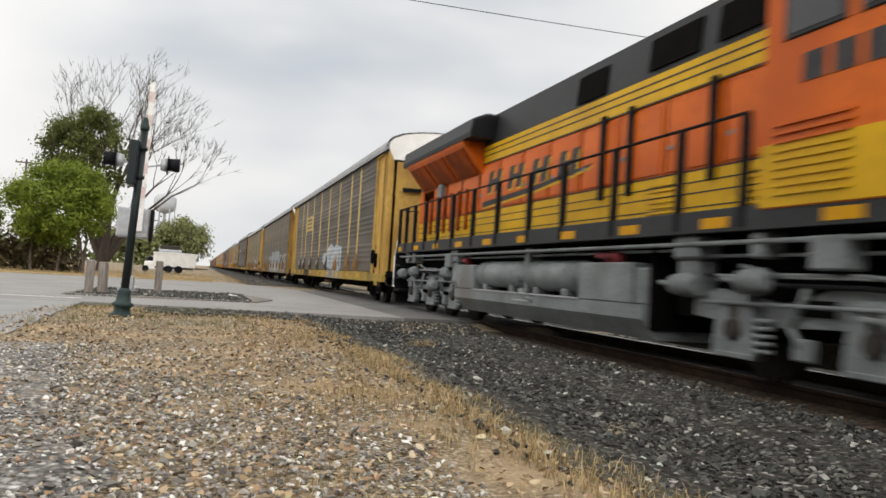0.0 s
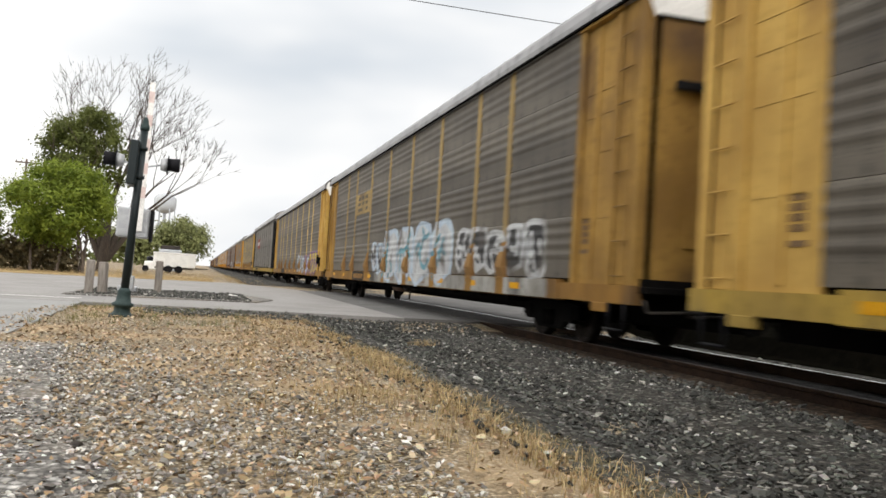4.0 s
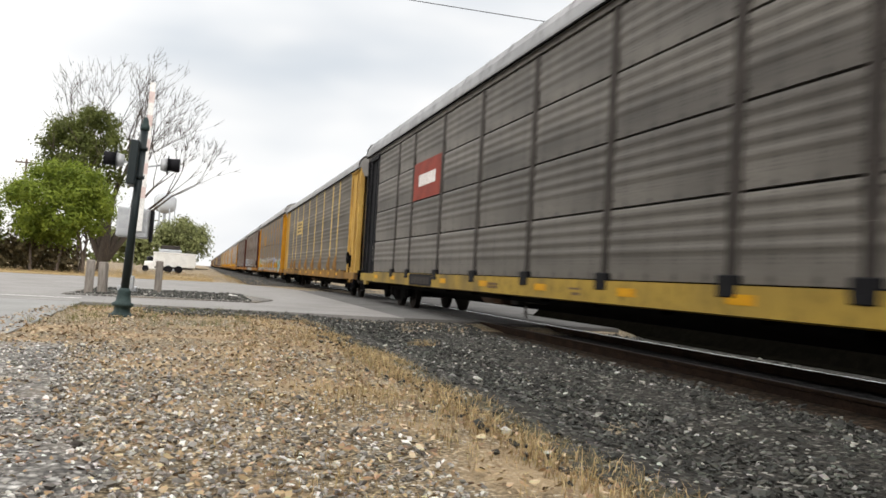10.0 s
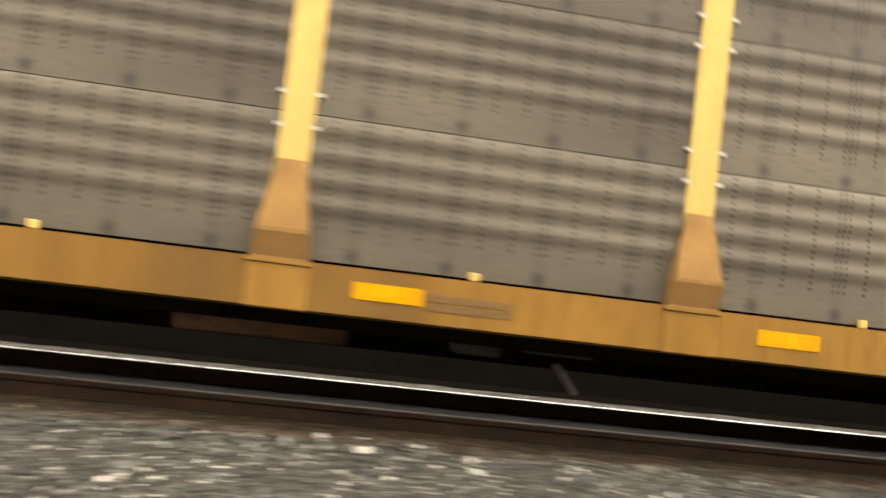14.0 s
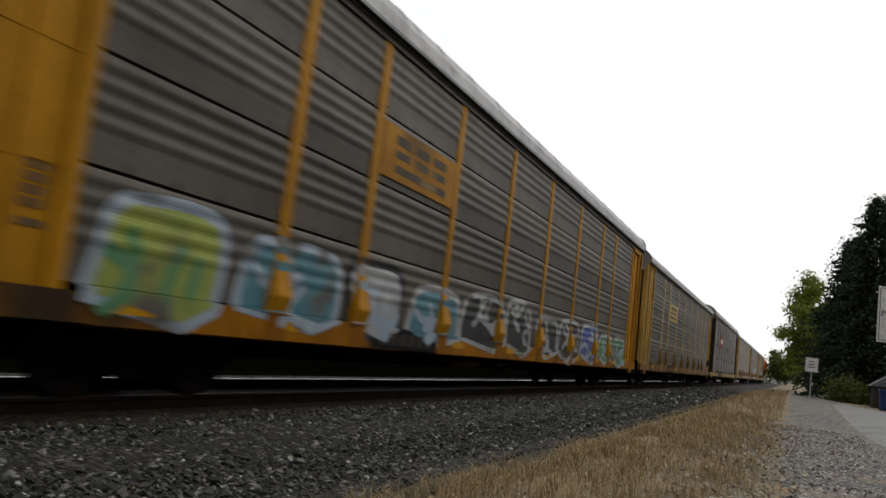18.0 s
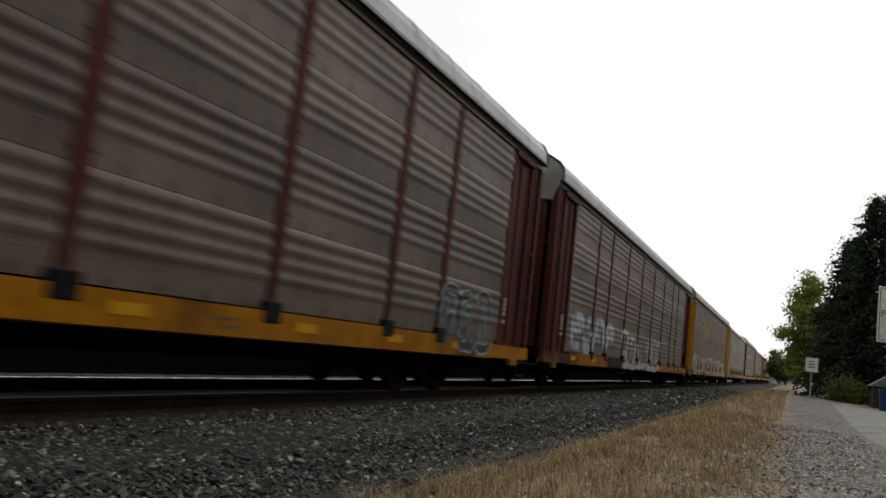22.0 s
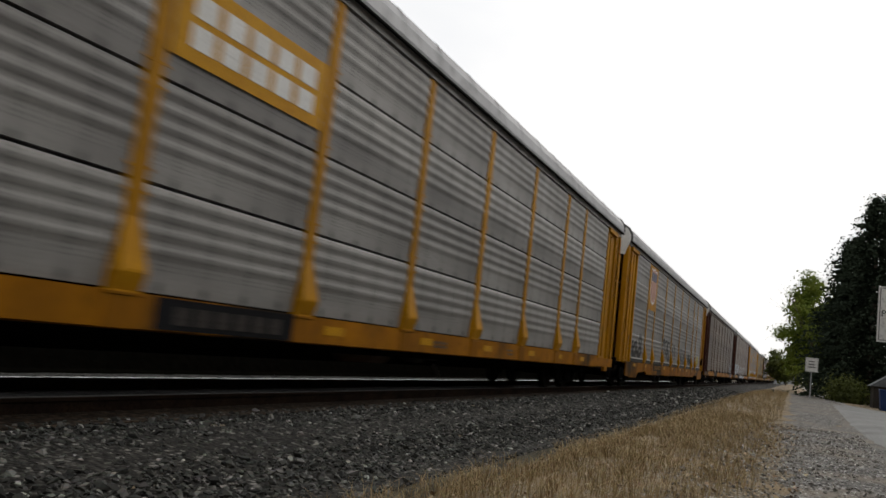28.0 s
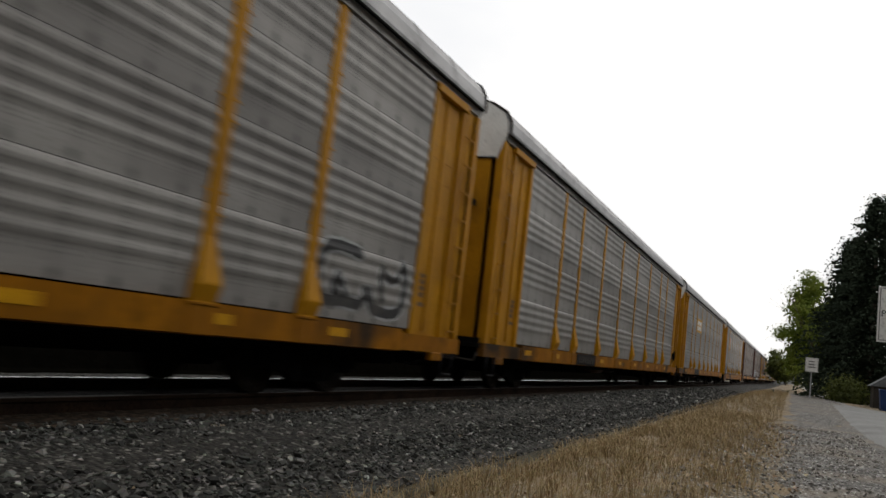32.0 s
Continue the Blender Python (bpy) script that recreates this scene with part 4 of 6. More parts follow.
    for i in range(21):
        part("roof_rib", lambda: roof_rib_solid(line), ROOF, roof, at=(0, -HALF + 0.78 + i * (2 * HALF - 1.56) / 20, 0), key=("roof_rib", tall))
    # Dark strip drawn along each lower edge of the roof.
    for side in (-1, 1):
        part("roof_gutter", lambda: Solid().box(*sorted((side * 1.60, side * 1.645)), -HALF + 0.74, HALF - 0.74, line[0][1] - 0.035, line[0][1] - 0.002), UNDER, roof, "dark strip along the roof's lower edge", key=("roof_line", tall, side))
    for side in (-1, 1):
        part("roof_end_rim", lambda: Solid().quad_loops([[(x * 1.006, -0.03, z - 0.03), (x * 1.006, 0.03, z - 0.03), (x * 1.012, 0.03, z + 0.022), (x * 1.012, -0.03, z + 0.022)] for x, z in both_sides(line)]), CHAR, roof, "dark end rim", at=(0, side * (HALF - 0.715), 0), key=("rim", tall))
    if index == 9:
        for i in range(9):
            a, b = BAYS[i] - 0.2, BAYS[i + 1] + 0.2
            k = part("kick_strip", Solid().box(-1.565, -1.52, b, a, ZS - 0.01, ZS + 0.12), KICK, car, "dark grey strip under the sheets")
            part("strip_lip", Solid().box(-1.572, -1.52, b, a, ZS + 0.122, ZS + 0.15), WHITE, k, "pale lip")
    if tall:
        part("top_chord", lambda: Solid().box(-1.56, -1.44, -HALF + 0.74, HALF - 0.74, 4.872, 5.01), panel, car, "upper side rail", key="chord")
        part("top_chord", lambda: Solid().box(1.44, 1.56, -HALF + 0.74, HALF - 0.74, 4.872, 5.01), panel, car, key="far chord")
    for sign in (1, -1):
        for mirror in (1, -1):
            # the end bay on this side of this end
            m = Matrix.Translation((0, sign * EDGE, 0)) @ Matrix.Diagonal((mirror, sign, 1, 1))
            e = part("end_side", end_side_solid, end, car, "recessed end bay", at=m, key="end_side")
            part("end_post", end_post_solid, end, e, key="end_post")
            part("door_post", door_post_solid, end, e, key="door_post")
            part("head_rail", head_rail_solid, end, e, key="head_rail")
            cp = part("corner_post", corner_solid, end, car, at=m, key="corner")
            part("end_jamb", jamb_solid, end, cp, key="jamb")
            part("stiffener", lambda: Solid().box(-1.53, -1.49, 0.55, 0.62, ZS + 0.05, ZT - 0.15), end, e, key="stiffener")
            # Near-black strip painting the shade in the gap beside the corner post.
            part("shadow_seal", seam_gap, UNDER, cp, "dark strip for the shaded seam at the corner", key="seal")
            if mirror == 1:
                ld = part("ladder", ladder_solid, end, car, at=m, key="ladder")
                for i in range(8):
                    part("rung", lambda: Solid().tube((-1.565, 1.30, 0), (-1.565, 1.70, 0), 0.012, n=6), end, ld, at=(0, 0, ZS + 0.1 + i * 0.47), key="rung")
                tagged(part("stencil", rows_of_bars(Solid(), -1.504, 0.25, 0.48, ZS + 0.55, ZS + 0.95, 3, 4, random.Random(1)).box(-1.510, -1.504, 0.22, 0.48, ZS + 0.42, ZS + 0.48), FADED_INK if end in (YELLOW, YELLOW_PALE, GRIMY_END) else PALE_INK, e, at=Matrix.Identity(4)), kind="stuff")
        m = Matrix.Translation((0, sign * EDGE, 0)) @ Matrix.Diagonal((1, sign, 1, 1))
        d = part("end_door", door_solid, end, car, "folding end doors", at=m, key="door")
        part("door_top", lambda: door_top_solid(line), WHITE if index in (1, 2, 3, 8, 9, 10, 11, 12) else PANEL_PALE, d, "pale upper end sheet", key=("door_top", tall))
        part("door_seal", lambda: Solid().box(-1.40, 1.40, 1.925, 1.945, ZT - 0.37, ZT - 0.33).box(-0.012, 0.012, 1.925, 1.94, ZT - 0.3, ZT + 0.3), UNDER, d, "dark seam", key="door_seal")
        part("end_handle", lambda: Solid().box(-1.1, -0.5, 1.95, 2.05, 3.55, 3.67, 0.01), BLACK, d, key="end_handle")
    if index % 2 == 1:
        part("brake_wheel", lambda: Solid().path([(-1.62, 0.21 * math.cos(k * math.pi / 9), 0.21 * math.sin(k * math.pi / 9)) for k in range(19)], 0.032).path([(-1.61, -0.2, 0.0), (-1.61, 0.2, 0.0)], 0.024).path([(-1.61, 0, -0.2), (-1.61, 0, 0.2)], 0.024).tube((-1.65, 0, 0), (-1.46, 0, 0), 0.075).box(-1.56, -1.46, -0.14, 0.14, -0.34, 0.12, 0.04).path([(-1.53, 0.1, -0.3), (-1.53, 0.12, -0.62)], 0.02), UNDER, car, "dark hand brake wheel", at=(0, -EDGE - 0.52, ZS + 0.52), key="brake_wheel")
    for sign in (1, -1):
        m = pose(0, 0, 0, 0, 0, 0) if sign > 0 else Matrix.Diagonal((1, -1, 1, 1))
        part("sill_step", lambda: Solid().path([(-1.57, HALF - 1.28, ZS - 0.24), (-1.57, HALF - 1.28, 0.36), (-1.57, HALF - 0.86, 0.36), (-1.57, HALF - 0.86, ZS - 0.24)], 0.02), BLACK, car, "black stirrup step", at=m, key="sill_step")
        part("uncoupling_lever", lambda: Solid().path([(-1.5, HALF - 0.5, 0.78), (-1.46, HALF - 0.46, 0.62), (-0.6, HALF - 0.42, 0.66), (-0.2, HALF - 0.3, 0.84)], 0.02), CHAR, car, "bent uncoupling lever", at=m, key="uncoupling_lever")
        part("end_platform", lambda: Solid().box(-1.5, 1.5, HALF - 0.64, HALF - 0.46, ZS - 0.12, ZS - 0.03, 0.01).box(-0.5, 0.5, HALF - 0.66, HALF - 0.40, 0.62, 0.98, 0.03), UNDER, car, "dark end platform and draft gear", at=m, key="end_platform")
    if logo:
        kind, yc = logo[0], HALF - 8.7
        if kind == "plate":
            pl = part("emblem_plate", Solid().box(-1.562, -1.556, yc - 1.27, yc + 1.27, 3.07, 3.82), post, car, "painted plate with a dark emblem")
            for dy in (0.64, 0.0, -0.64):
                mark = Solid().box(-1.5665, -1.561, yc + dy - 0.24, yc + dy + 0.24, 3.58, 3.71).box(-1.5665, -1.561, yc + dy - 0.24, yc + dy + 0.24, 3.39, 3.50)
                part("emblem", mark, WORN_INK, pl)
            part("emblem_bar", Solid().box(-1.566, -1.561, yc - 0.95, yc + 0.85, 3.18, 3.29), WORN_INK, pl)
        elif kind == "red":
            pl = part("emblem_plate", Solid().box(-1.562, -1.556, yc - 1.27, yc + 1.27, 2.95, 3.95), RED, car, "faded red plate with white bars")
            part("emblem", rows_of_bars(Solid(), -1.563, yc - 0.85, yc + 0.75, 3.25, 3.65, 6, 1, rng, 0.005), WHITE, pl)
        elif kind == "shield":
            yc = HALF - 6.375
            pl = part("emblem_plate", Solid().box(-1.561, -1.555, yc - 0.84, yc + 0.84, 3.08, ZT - 0.03), YELLOW, car, "yellow field with a shield")
            part("shield_rim", shield_solid(yc, 3.30, 4.76, 1.40), WHITE, pl, "white shield edge")
            part("shield", shield_solid(yc, 3.37, 4.70, 1.28, 0.004), mat("faded pink shield", (0.50, 0.28, 0.22), (0.42, 0.23, 0.18)), pl, "faded pink shield")
            part("shield_top", Solid().box(-1.576, -1.570, yc - 0.58, yc + 0.58, 4.24, 4.58), mat("slate shield band", (0.13, 0.13, 0.19), (0.1, 0.1, 0.15)), pl)
        elif kind == "bars":
            pl = part("emblem_plate", Solid().box(-1.562, -1.556, yc - 1.27, yc + 1.27, 3.2, 4.0), REFLECT, car, "bright yellow plate with bars")
            part("emblem", rows_of_bars(Solid(), -1.563, yc - 1.1, yc + 1.1, 3.3, 3.9, 5, 2, rng, 0.005), WHITE, pl)
    for outline, fill, y0, y1, z0, z1, n, ink in sprays:
        for i in range(n):
            seed, open_ = rng.random(), ink == "open"
            g = tagged(part("graffiti", graffiti_solid(y0, y1, z0, z1, i, n, random.Random(seed), 0, seams, open_), SPRAY[outline], car, "sprayed %s rounded shape" % outline), kind="stuff")
            tagged(part("graffiti_fill", graffiti_solid(y0, y1, z0, z1, i, n, random.Random(seed), 1, seams, open_), SPRAY[fill], g), kind="stuff")
            if ink and not open_:
                tagged(part("graffiti_stroke", graffiti_solid(y0, y1, z0, z1, i, n, random.Random(seed), 2, seams), SPRAY[ink], g), kind="stuff")
    return car, wheelsets


Y_, P_, M_, B_, C_, G_ = YELLOW, YELLOW_PALE, MAROON, CHAR, PALE_POST, GRIMY_POST
CARS = [
    ((C_, PANEL_BROWN, P_, SILL_YELLOW, False, ("plate",), [("pale", "white", -5.3, -1.45, 1.0, 2.2, 2, "pale"), ("white", "pale", -1.35, -0.1, 1.3, 1.78, 1, "")]), "weathered yellow autorack car with white graffiti low on its side"),
    ((G_, PANEL_BROWN, GRIMY_END, SILL, False, ("plate",), [("pale", "white", -5.6, 1.65, 0.66, 2.36, 4, "teal"), ("pale", "white", 1.7, 3.5, 0.95, 2.0, 2, "black"), ("white", "black", -10.8, -5.9, 1.0, 2.0, 5, "white")]), "yellow autorack car with long white and teal graffiti"),
    ((C_, PANEL_BROWN, P_, SILL, False, None, [("white", "pale", -6.2, -2.8, 0.75, 1.75, 4, "open"), ("purple", "pale", -8.4, -6.2, 0.7, 1.85, 2, "purple"), ("purple", "gold", -11.5, -8.5, 0.7, 2.05, 3, "purple")]), "yellow autorack car with blue, purple and yellow graffiti"),
    ((B_, PANEL_DARK, BLACK, SILL_YELLOW, True, ("red",), []), "dark grey autorack car with black ends and a red plate"),
    ((C_, PANEL_BROWN, P_, SILL, False, ("plate",), []), "yellow autorack car with brown-grimed side sheets"),
    ((Y_, PANEL_BROWN, Y_, SILL_BRIGHT, True, ("plate",), [("pale", "lime", 9.75, 11.5, 0.70, 1.95, 1, "green"), ("pale", "teal", 7.5, 9.5, 0.70, 1.95, 1, "pale"), ("black", "white", 5.65, 7.3, 0.72, 1.9, 1, "pale"), ("white", "teal", 3.5, 5.35, 0.72, 1.85, 1, "pale"), ("white", "black", 1.1, 3.25, 0.72, 1.9, 1, "white"), ("white", "black", -0.75, 0.95, 0.72, 1.95, 1, "white"), ("white", "black", -3.0, -1.15, 0.72, 1.9, 1, "white"), ("white", "black", -5.1, -3.1, 0.72, 1.85, 1, "white"), ("white", "blue", -7.45, -5.35, 0.70, 1.85, 1, "pale"), ("white", "green", -9.5, -7.55, 0.70, 1.8, 1, "pale"), ("white", "green", -11.6, -9.7, 0.70, 1.75, 1, "pale")]), "yellow autorack car with graffiti all along its lower side"),
    ((M_, PANEL_MAROON, M_, SILL_BRIGHT, False, None, [("black", "white", 0.4, 4.6, 0.85, 2.0, 3, "open"), ("black", "white", -4.1, -0.2, 0.85, 1.95, 4, "open"), ("white", "pale", 5.8, 11.2, 1.0, 2.1, 4, "open"), ("white", "pale", -4.3, 4.2, 0.68, 0.93, 7, "")]), "maroon-framed autorack car with white scrawled graffiti"),
    ((M_, PANEL_MAROON, M_, SILL_BRIGHT, False, None, [("pale", "black", -11.2, -8.8, 0.7, 1.9, 3, "open")]), "maroon-framed autorack car with grimed side sheets"),
    ((Y_, PANEL_PALE, Y_, SILL_BRIGHT, False, ("shield",), [("black", "black", 9.5, 11.5, 1.15, 2.0, 2, "open"), ("white", "black", 1.8, 4.3, 1.15, 2.15, 3, "open"), ("white", "black", 0.05, 1.3, 1.2, 2.1, 2, "open"), ("white", "black", -4.4, -1.7, 1.08, 2.05, 4, "open"), ("black", "black", -6.9, -5.4, 1.2, 1.75, 3, "open"), ("gold", "gold", -10.7, -9.7, 1.2, 1.75, 1, "")]), "yellow-framed autorack car with pale sheets and a shield"),
    ((Y_, PANEL_PALE, Y_, SILL_BRIGHT, True, ("bars",), []), "yellow-framed autorack car with dark seams between pale sheets"),
    ((Y_, PANEL_PALE, Y_, SILL_BRIGHT, False, None, []), "yellow-framed autorack car with plain pale side sheets"),
    ((Y_, PANEL_PALE, Y_, SILL_BRIGHT, False, None, [("white", "black", -11.5, -9.0, 1.15, 2.1, 2, "open")]), "yellow-framed autorack car with a white scrawl by its end"),
]
TRAIN, WHEELSETS = [], []
for number, (scheme, text) in enumerate(CARS, 1):
    made, sets = autorack(number, scheme, text)
    TRAIN.append((made, number))
    WHEELSETS += [(w, r, number) for w, r in sets]
for number in range(13, 29):
    source = TRAIN[(7, 2, 6, 7, 3, 2, 6, 7)[number % 8]][0]
    TRAIN.append((copy_thing(source, Matrix.Translation((TRACK_X, 0, 0))), number))


# ---------------------------------------------------------------- the locomotive
def locomotive():
    """A six-axle diesel, its front at -y, its near side at -x."""
    lo = thing("diesel_locomotive", "orange, yellow and dark grey six-axle diesel locomotive, dusty", "locomotive", (TRACK_X, 0, 0))
    sets = []
    deck = part("frame", Solid().box(-1.52, 1.52, -10.2, 10.4, 1.60, 1.78, 0.02).box(-0.5, 0.5, -10.8, 10.8, 0.9, 1.6), LBLACK, lo, "dark grey frame and walkway")
    part("side_skirt", Solid().box(-1.53, -1.49, -9.6, 10.2, 1.58, 1.84, 0.008), LBLACK, deck)
    for i in range(11):
        part("reflector", lambda: Solid().box(-1.536, -1.529, -0.24, 0.24, 1.60, 1.72), REFLECT, deck, "yellow reflective strip", at=(0, -8.67 + 1.86 * i, 0.025), key="loco_reflector")
    hood = part("hood", Solid().box(-0.98, 0.98, -5.7, 9.9, 2.46, 3.52, 0.02), ORANGE, lo, "orange engine hood")
    part("hood_stripe", Solid().box(-0.995, 0.995, -5.7, 9.92, 1.78, 2.459, 0.012), LYELLOW, hood, "yellow stripe")
    for z in (1.98, 2.16, 2.30, 2.45):
        part("pinstripe", Solid().box(-1.0, -0.99, -5.7, 9.9, z, z + 0.018), LBLACK, hood)
    part("upper_stripe", Solid().box(-0.995, 0.995, -5.7, 4.5, 3.521, 3.92, 0.01), LYELLOW, hood, "yellow upper stripe")
    for z in (3.52, 3.68, 3.80):
        part("stripe_line", Solid().box(-1.001, -0.99, -5.7, 4.5, z, z + 0.022), LBLACK, hood)
    top = part("hood_top", Solid().sweep_y([(-0.99, 3.921), (-0.93, 4.58), (-0.62, 4.72), (0.62, 4.72), (0.93, 4.58), (0.99, 3.921)], -5.7, 4.5), LBLACK, lo, "dark grey roof")
    for y, w, z0, z1 in ((-4.6, 0.5, 4.0, 4.45), (-3.1, 0.6, 4.0, 4.45), (-0.7, 0.5, 3.96, 4.42)):
        part("roof_grille", Solid().sweep_y([(-1.02, z0), (-0.95, z0), (-0.88, z1), (-0.975, z1)], y - w, y + w), UNDER, top, "black intake grille")
    for y in (-4.0, -2.2, 0.4, 2.6):
        part("roof_hatch", Solid().box(-0.5, 0.5, y - 0.6, y + 0.6, 4.72, 4.80, 0.03), LBLACK, top)
    part("exhaust_stack", Solid().box(-0.35, 0.35, 1.2, 1.9, 4.72, 4.92, 0.04), BLACK, top)
    # hood doors
    for i in range(11):
        y = -4.9 + 1.28 * i
        d = part("hood_door", lambda: Solid().box(-1.0, -0.975, -0.56, 0.56, 2.50, 3.45, 0.008), ORANGE, hood, at=(0, y, 0), key="hood_door")
        part("door_seam", lambda: Solid().box(-1.003, -0.985, 0.575, 0.60, 2.48, 3.5), SOOTY, d, key="door_seam")
        part("latch", lambda: Solid().box(-1.02, -0.995, 0.42, 0.50, 2.8, 2.86), LGREY, d, key="latch")
    for y in (-5.0, -3.0):
        for z in range(6):
            part("louvre", lambda: Solid().box(-1.02, -0.985, -0.35, 0.35, 0, 0.035), LYELLOW, hood, at=(0, y, 1.95 + 0.075 * z), key="louvre")
    for y, z0 in ((-1.25, 2.27), (-2.1, 2.27), (-4.1, 2.3)):
        part("hood_upright", Solid().box(-1.06, -0.98, y - 0.06, y + 0.06, z0, 3.58, 0.01), BLACK, hood, "black upright on the hood")
    # Near-black filling, coloured for the shade behind the running gear.
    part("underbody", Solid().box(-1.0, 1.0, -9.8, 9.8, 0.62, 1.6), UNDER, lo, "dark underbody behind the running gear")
    # radiator at the rear, flared over the walkway
    rad = part("radiator", Solid().sweep_y([(-0.98, 3.0), (-0.98, 3.3), (-1.5, 3.95), (-1.52, 4.02), (1.52, 4.02), (1.5, 3.95), (0.98, 3.3), (0.98, 3.0)], 4.5, 9.6), ORANGE, lo, "orange flared radiator housing")
    part("radiator_roof", Solid().sweep_y([(-1.54, 4.02), (-1.56, 4.12), (-1.5, 4.42), (-1.2, 4.55), (1.2, 4.55), (1.5, 4.42), (1.56, 4.12), (1.54, 4.02)], 3.9, 10.0), LBLACK, rad, "dark grey radiator roof")
    # Thin black sheet; the hollow's shade is painted, nothing is cut open.
    part("radiator_end", Solid().sweep_y([(-1.50, 4.05), (-1.52, 4.12), (-1.46, 4.38), (-1.18, 4.50), (-0.95, 4.50), (-0.95, 4.05)], 3.87, 3.90), BLACK, rad, "black sheet for the shaded opening under the radiator roof")
    for i in range(3):
        part("radiator_screen", lambda: Solid().sweep_y([(-1.03, 3.33), (-1.06, 3.33), (-1.48, 3.86), (-1.45, 3.9)], -0.72, 0.72), SOOTY, rad, "dark radiator screen", at=(0, 5.4 + 1.65 * i, 0), key="radiator_screen")
    for i in range(7):
        part("hood_rib", lambda: Solid().box(-1.05, -0.98, -0.07, 0.07, 2.1, 2.98, 0.012).tube((-1.03, 0, 2.98), (-1.03, 0, 3.06), 0.05), SOOTY, hood, "dull orange vertical rib", at=(0, 5.5 + 0.62 * i, 0), key="hood_rib")
    part("sand_hatch", Solid().box(-1.12, -0.98, 7.4, 7.75, 3.02, 3.36, 0.02), LGREY, hood, "pale hatch on the hood")
    for ink, dy, dz, x, name in ((LYELLOW, -0.05, -0.045, -1.0045, "emblem_edge"), (INK, 0.0, 0.0, -1.008, "emblem")):
        for i in range(4):
            y, z = 3.72 - 1.22 * i + dy, dz - 0.02 * i
            s = Solid()
            s.sweep_x([(y + 0.42, 2.84 + z), (y + 0.16, 2.84 + z), (y + 0.02, 3.30 + z), (y + 0.28, 3.30 + z)], x, -1.0)
            s.sweep_x([(y - 0.06, 2.84 + z), (y - 0.32, 2.84 + z), (y - 0.46, 3.30 + z), (y - 0.20, 3.30 + z)], x - 0.0005, -1.0)
            s.sweep_x([(y + 0.20, 3.02 + z), (y - 0.14, 3.02 + z), (y - 0.18, 3.12 + z), (y + 0.16, 3.12 + z)], x - 0.001, -1.0)
            part(name, s, ink, hood, "dark painted shape" if ink == INK else "yellow edge of the emblem")
        part(name + "_swoosh", Solid().sweep_x([(4.4 + dy, 2.54 + dz), (1.5 + dy, 2.66 + dz), (-0.7 + dy, 2.84 + dz), (-0.9 + dy, 2.90 + dz), (1.5 + dy, 2.76 + dz), (4.4 + dy, 2.66 + dz)], x, -1.0), ink, hood)
    # full-width cab and equipment case behind it
    cab = part("cab", Solid().sweep_x([(-9.4, 1.78), (-5.7, 1.78), (-5.7, 4.62), (-5.9, 4.84), (-8.9, 4.84), (-9.2, 4.3), (-9.4, 3.1)], -1.54, 1.54), ORANGE, lo, "orange full-width cab")
    part("cab_roof", Solid().box(-1.3, 1.3, -8.9, -5.75, 4.841, 4.92, 0.04), LBLACK, cab)
    part("cab_stripe", Solid().box(-1.552, -1.54, -9.3, -5.7, 1.79, 2.42, 0.004), LYELLOW, cab, "yellow stripe")
    for y0, y1 in ((-7.75, -6.95), (-6.8, -5.98)):
        w = part("cab_window", Solid().box(-1.56, -1.535, y0, y1, 3.42, 4.10, 0.01), LBLACK, cab, "cab side window")
        part("pane", Solid().box(-1.566, -1.559, y0 + 0.05, y1 - 0.05, 3.47, 4.05), GLASS, w)
    part("number_mark", rows_of_bars(Solid(), -1.546, -7.75, -6.2, 2.92, 3.28, 4, 1, random.Random(3), 0.006), INK, cab)
    for y0 in (-8.4, -6.9):
        for i in range(9):
            part("louvre", lambda: Solid().box(-1.575, -1.545, -0.5, 0.5, 0, 0.03), ORANGE if i > 5 else LYELLOW, cab, at=(0, y0 + 0.5, 1.9 + 0.085 * i), key="cab_louvre")
    part("nose", Solid().sweep_x([(-10.6, 1.78), (-9.4, 1.78), (-9.4, 3.3), (-10.4, 2.9)], -1.0, 1.0), ORANGE, lo, "sloping nose")
    part("rear_hood", Solid().sweep_y([(-0.95, 1.79), (-0.95, 3.2), (-0.6, 3.6), (0.6, 3.6), (0.95, 3.2), (0.95, 1.79)], 9.92, 10.15), ORANGE, lo)
    # handrails
    for i in range(13):
        y = (-5.4, -4.2, -2.6, -0.95, 0.43, 2.02, 3.49, 4.94, 6.14, 7.3, 8.4, 9.3, 10.1)[i]
        st = part("stanchion", lambda: Solid().box(-1.55, -1.465, -0.045, 0.045, 1.62, 2.83, 0.004), BLACK, lo, "black handrail post", at=(0, y, 0), key="stanchion")
    part("handrail", Solid().tube((-1.48, -5.4, 2.84), (-1.48, 10.2, 2.84), 0.02), BLACK, lo)
    part("end_rail", Solid().path([(-1.48, 10.2, 2.84), (-1.2, 10.5, 2.84), (1.2, 10.5, 2.84), (1.48, 10.2, 2.84)], 0.02).tube((-1.2, 10.5, 1.7), (-1.2, 10.5, 2.84), 0.02).tube((-0.5, 10.5, 1.7), (-0.5, 10.5, 2.84), 0.02), BLACK, lo)
    part("grab_iron", Solid().path([(-1.5, 10.45, 0.6), (-1.5, 10.6, 0.65), (-1.5, 10.6, 1.5), (-1.48, 10.3, 2.1), (-1.48, 10.2, 2.5)], 0.022), WHITE, lo, "white grab iron at the steps")
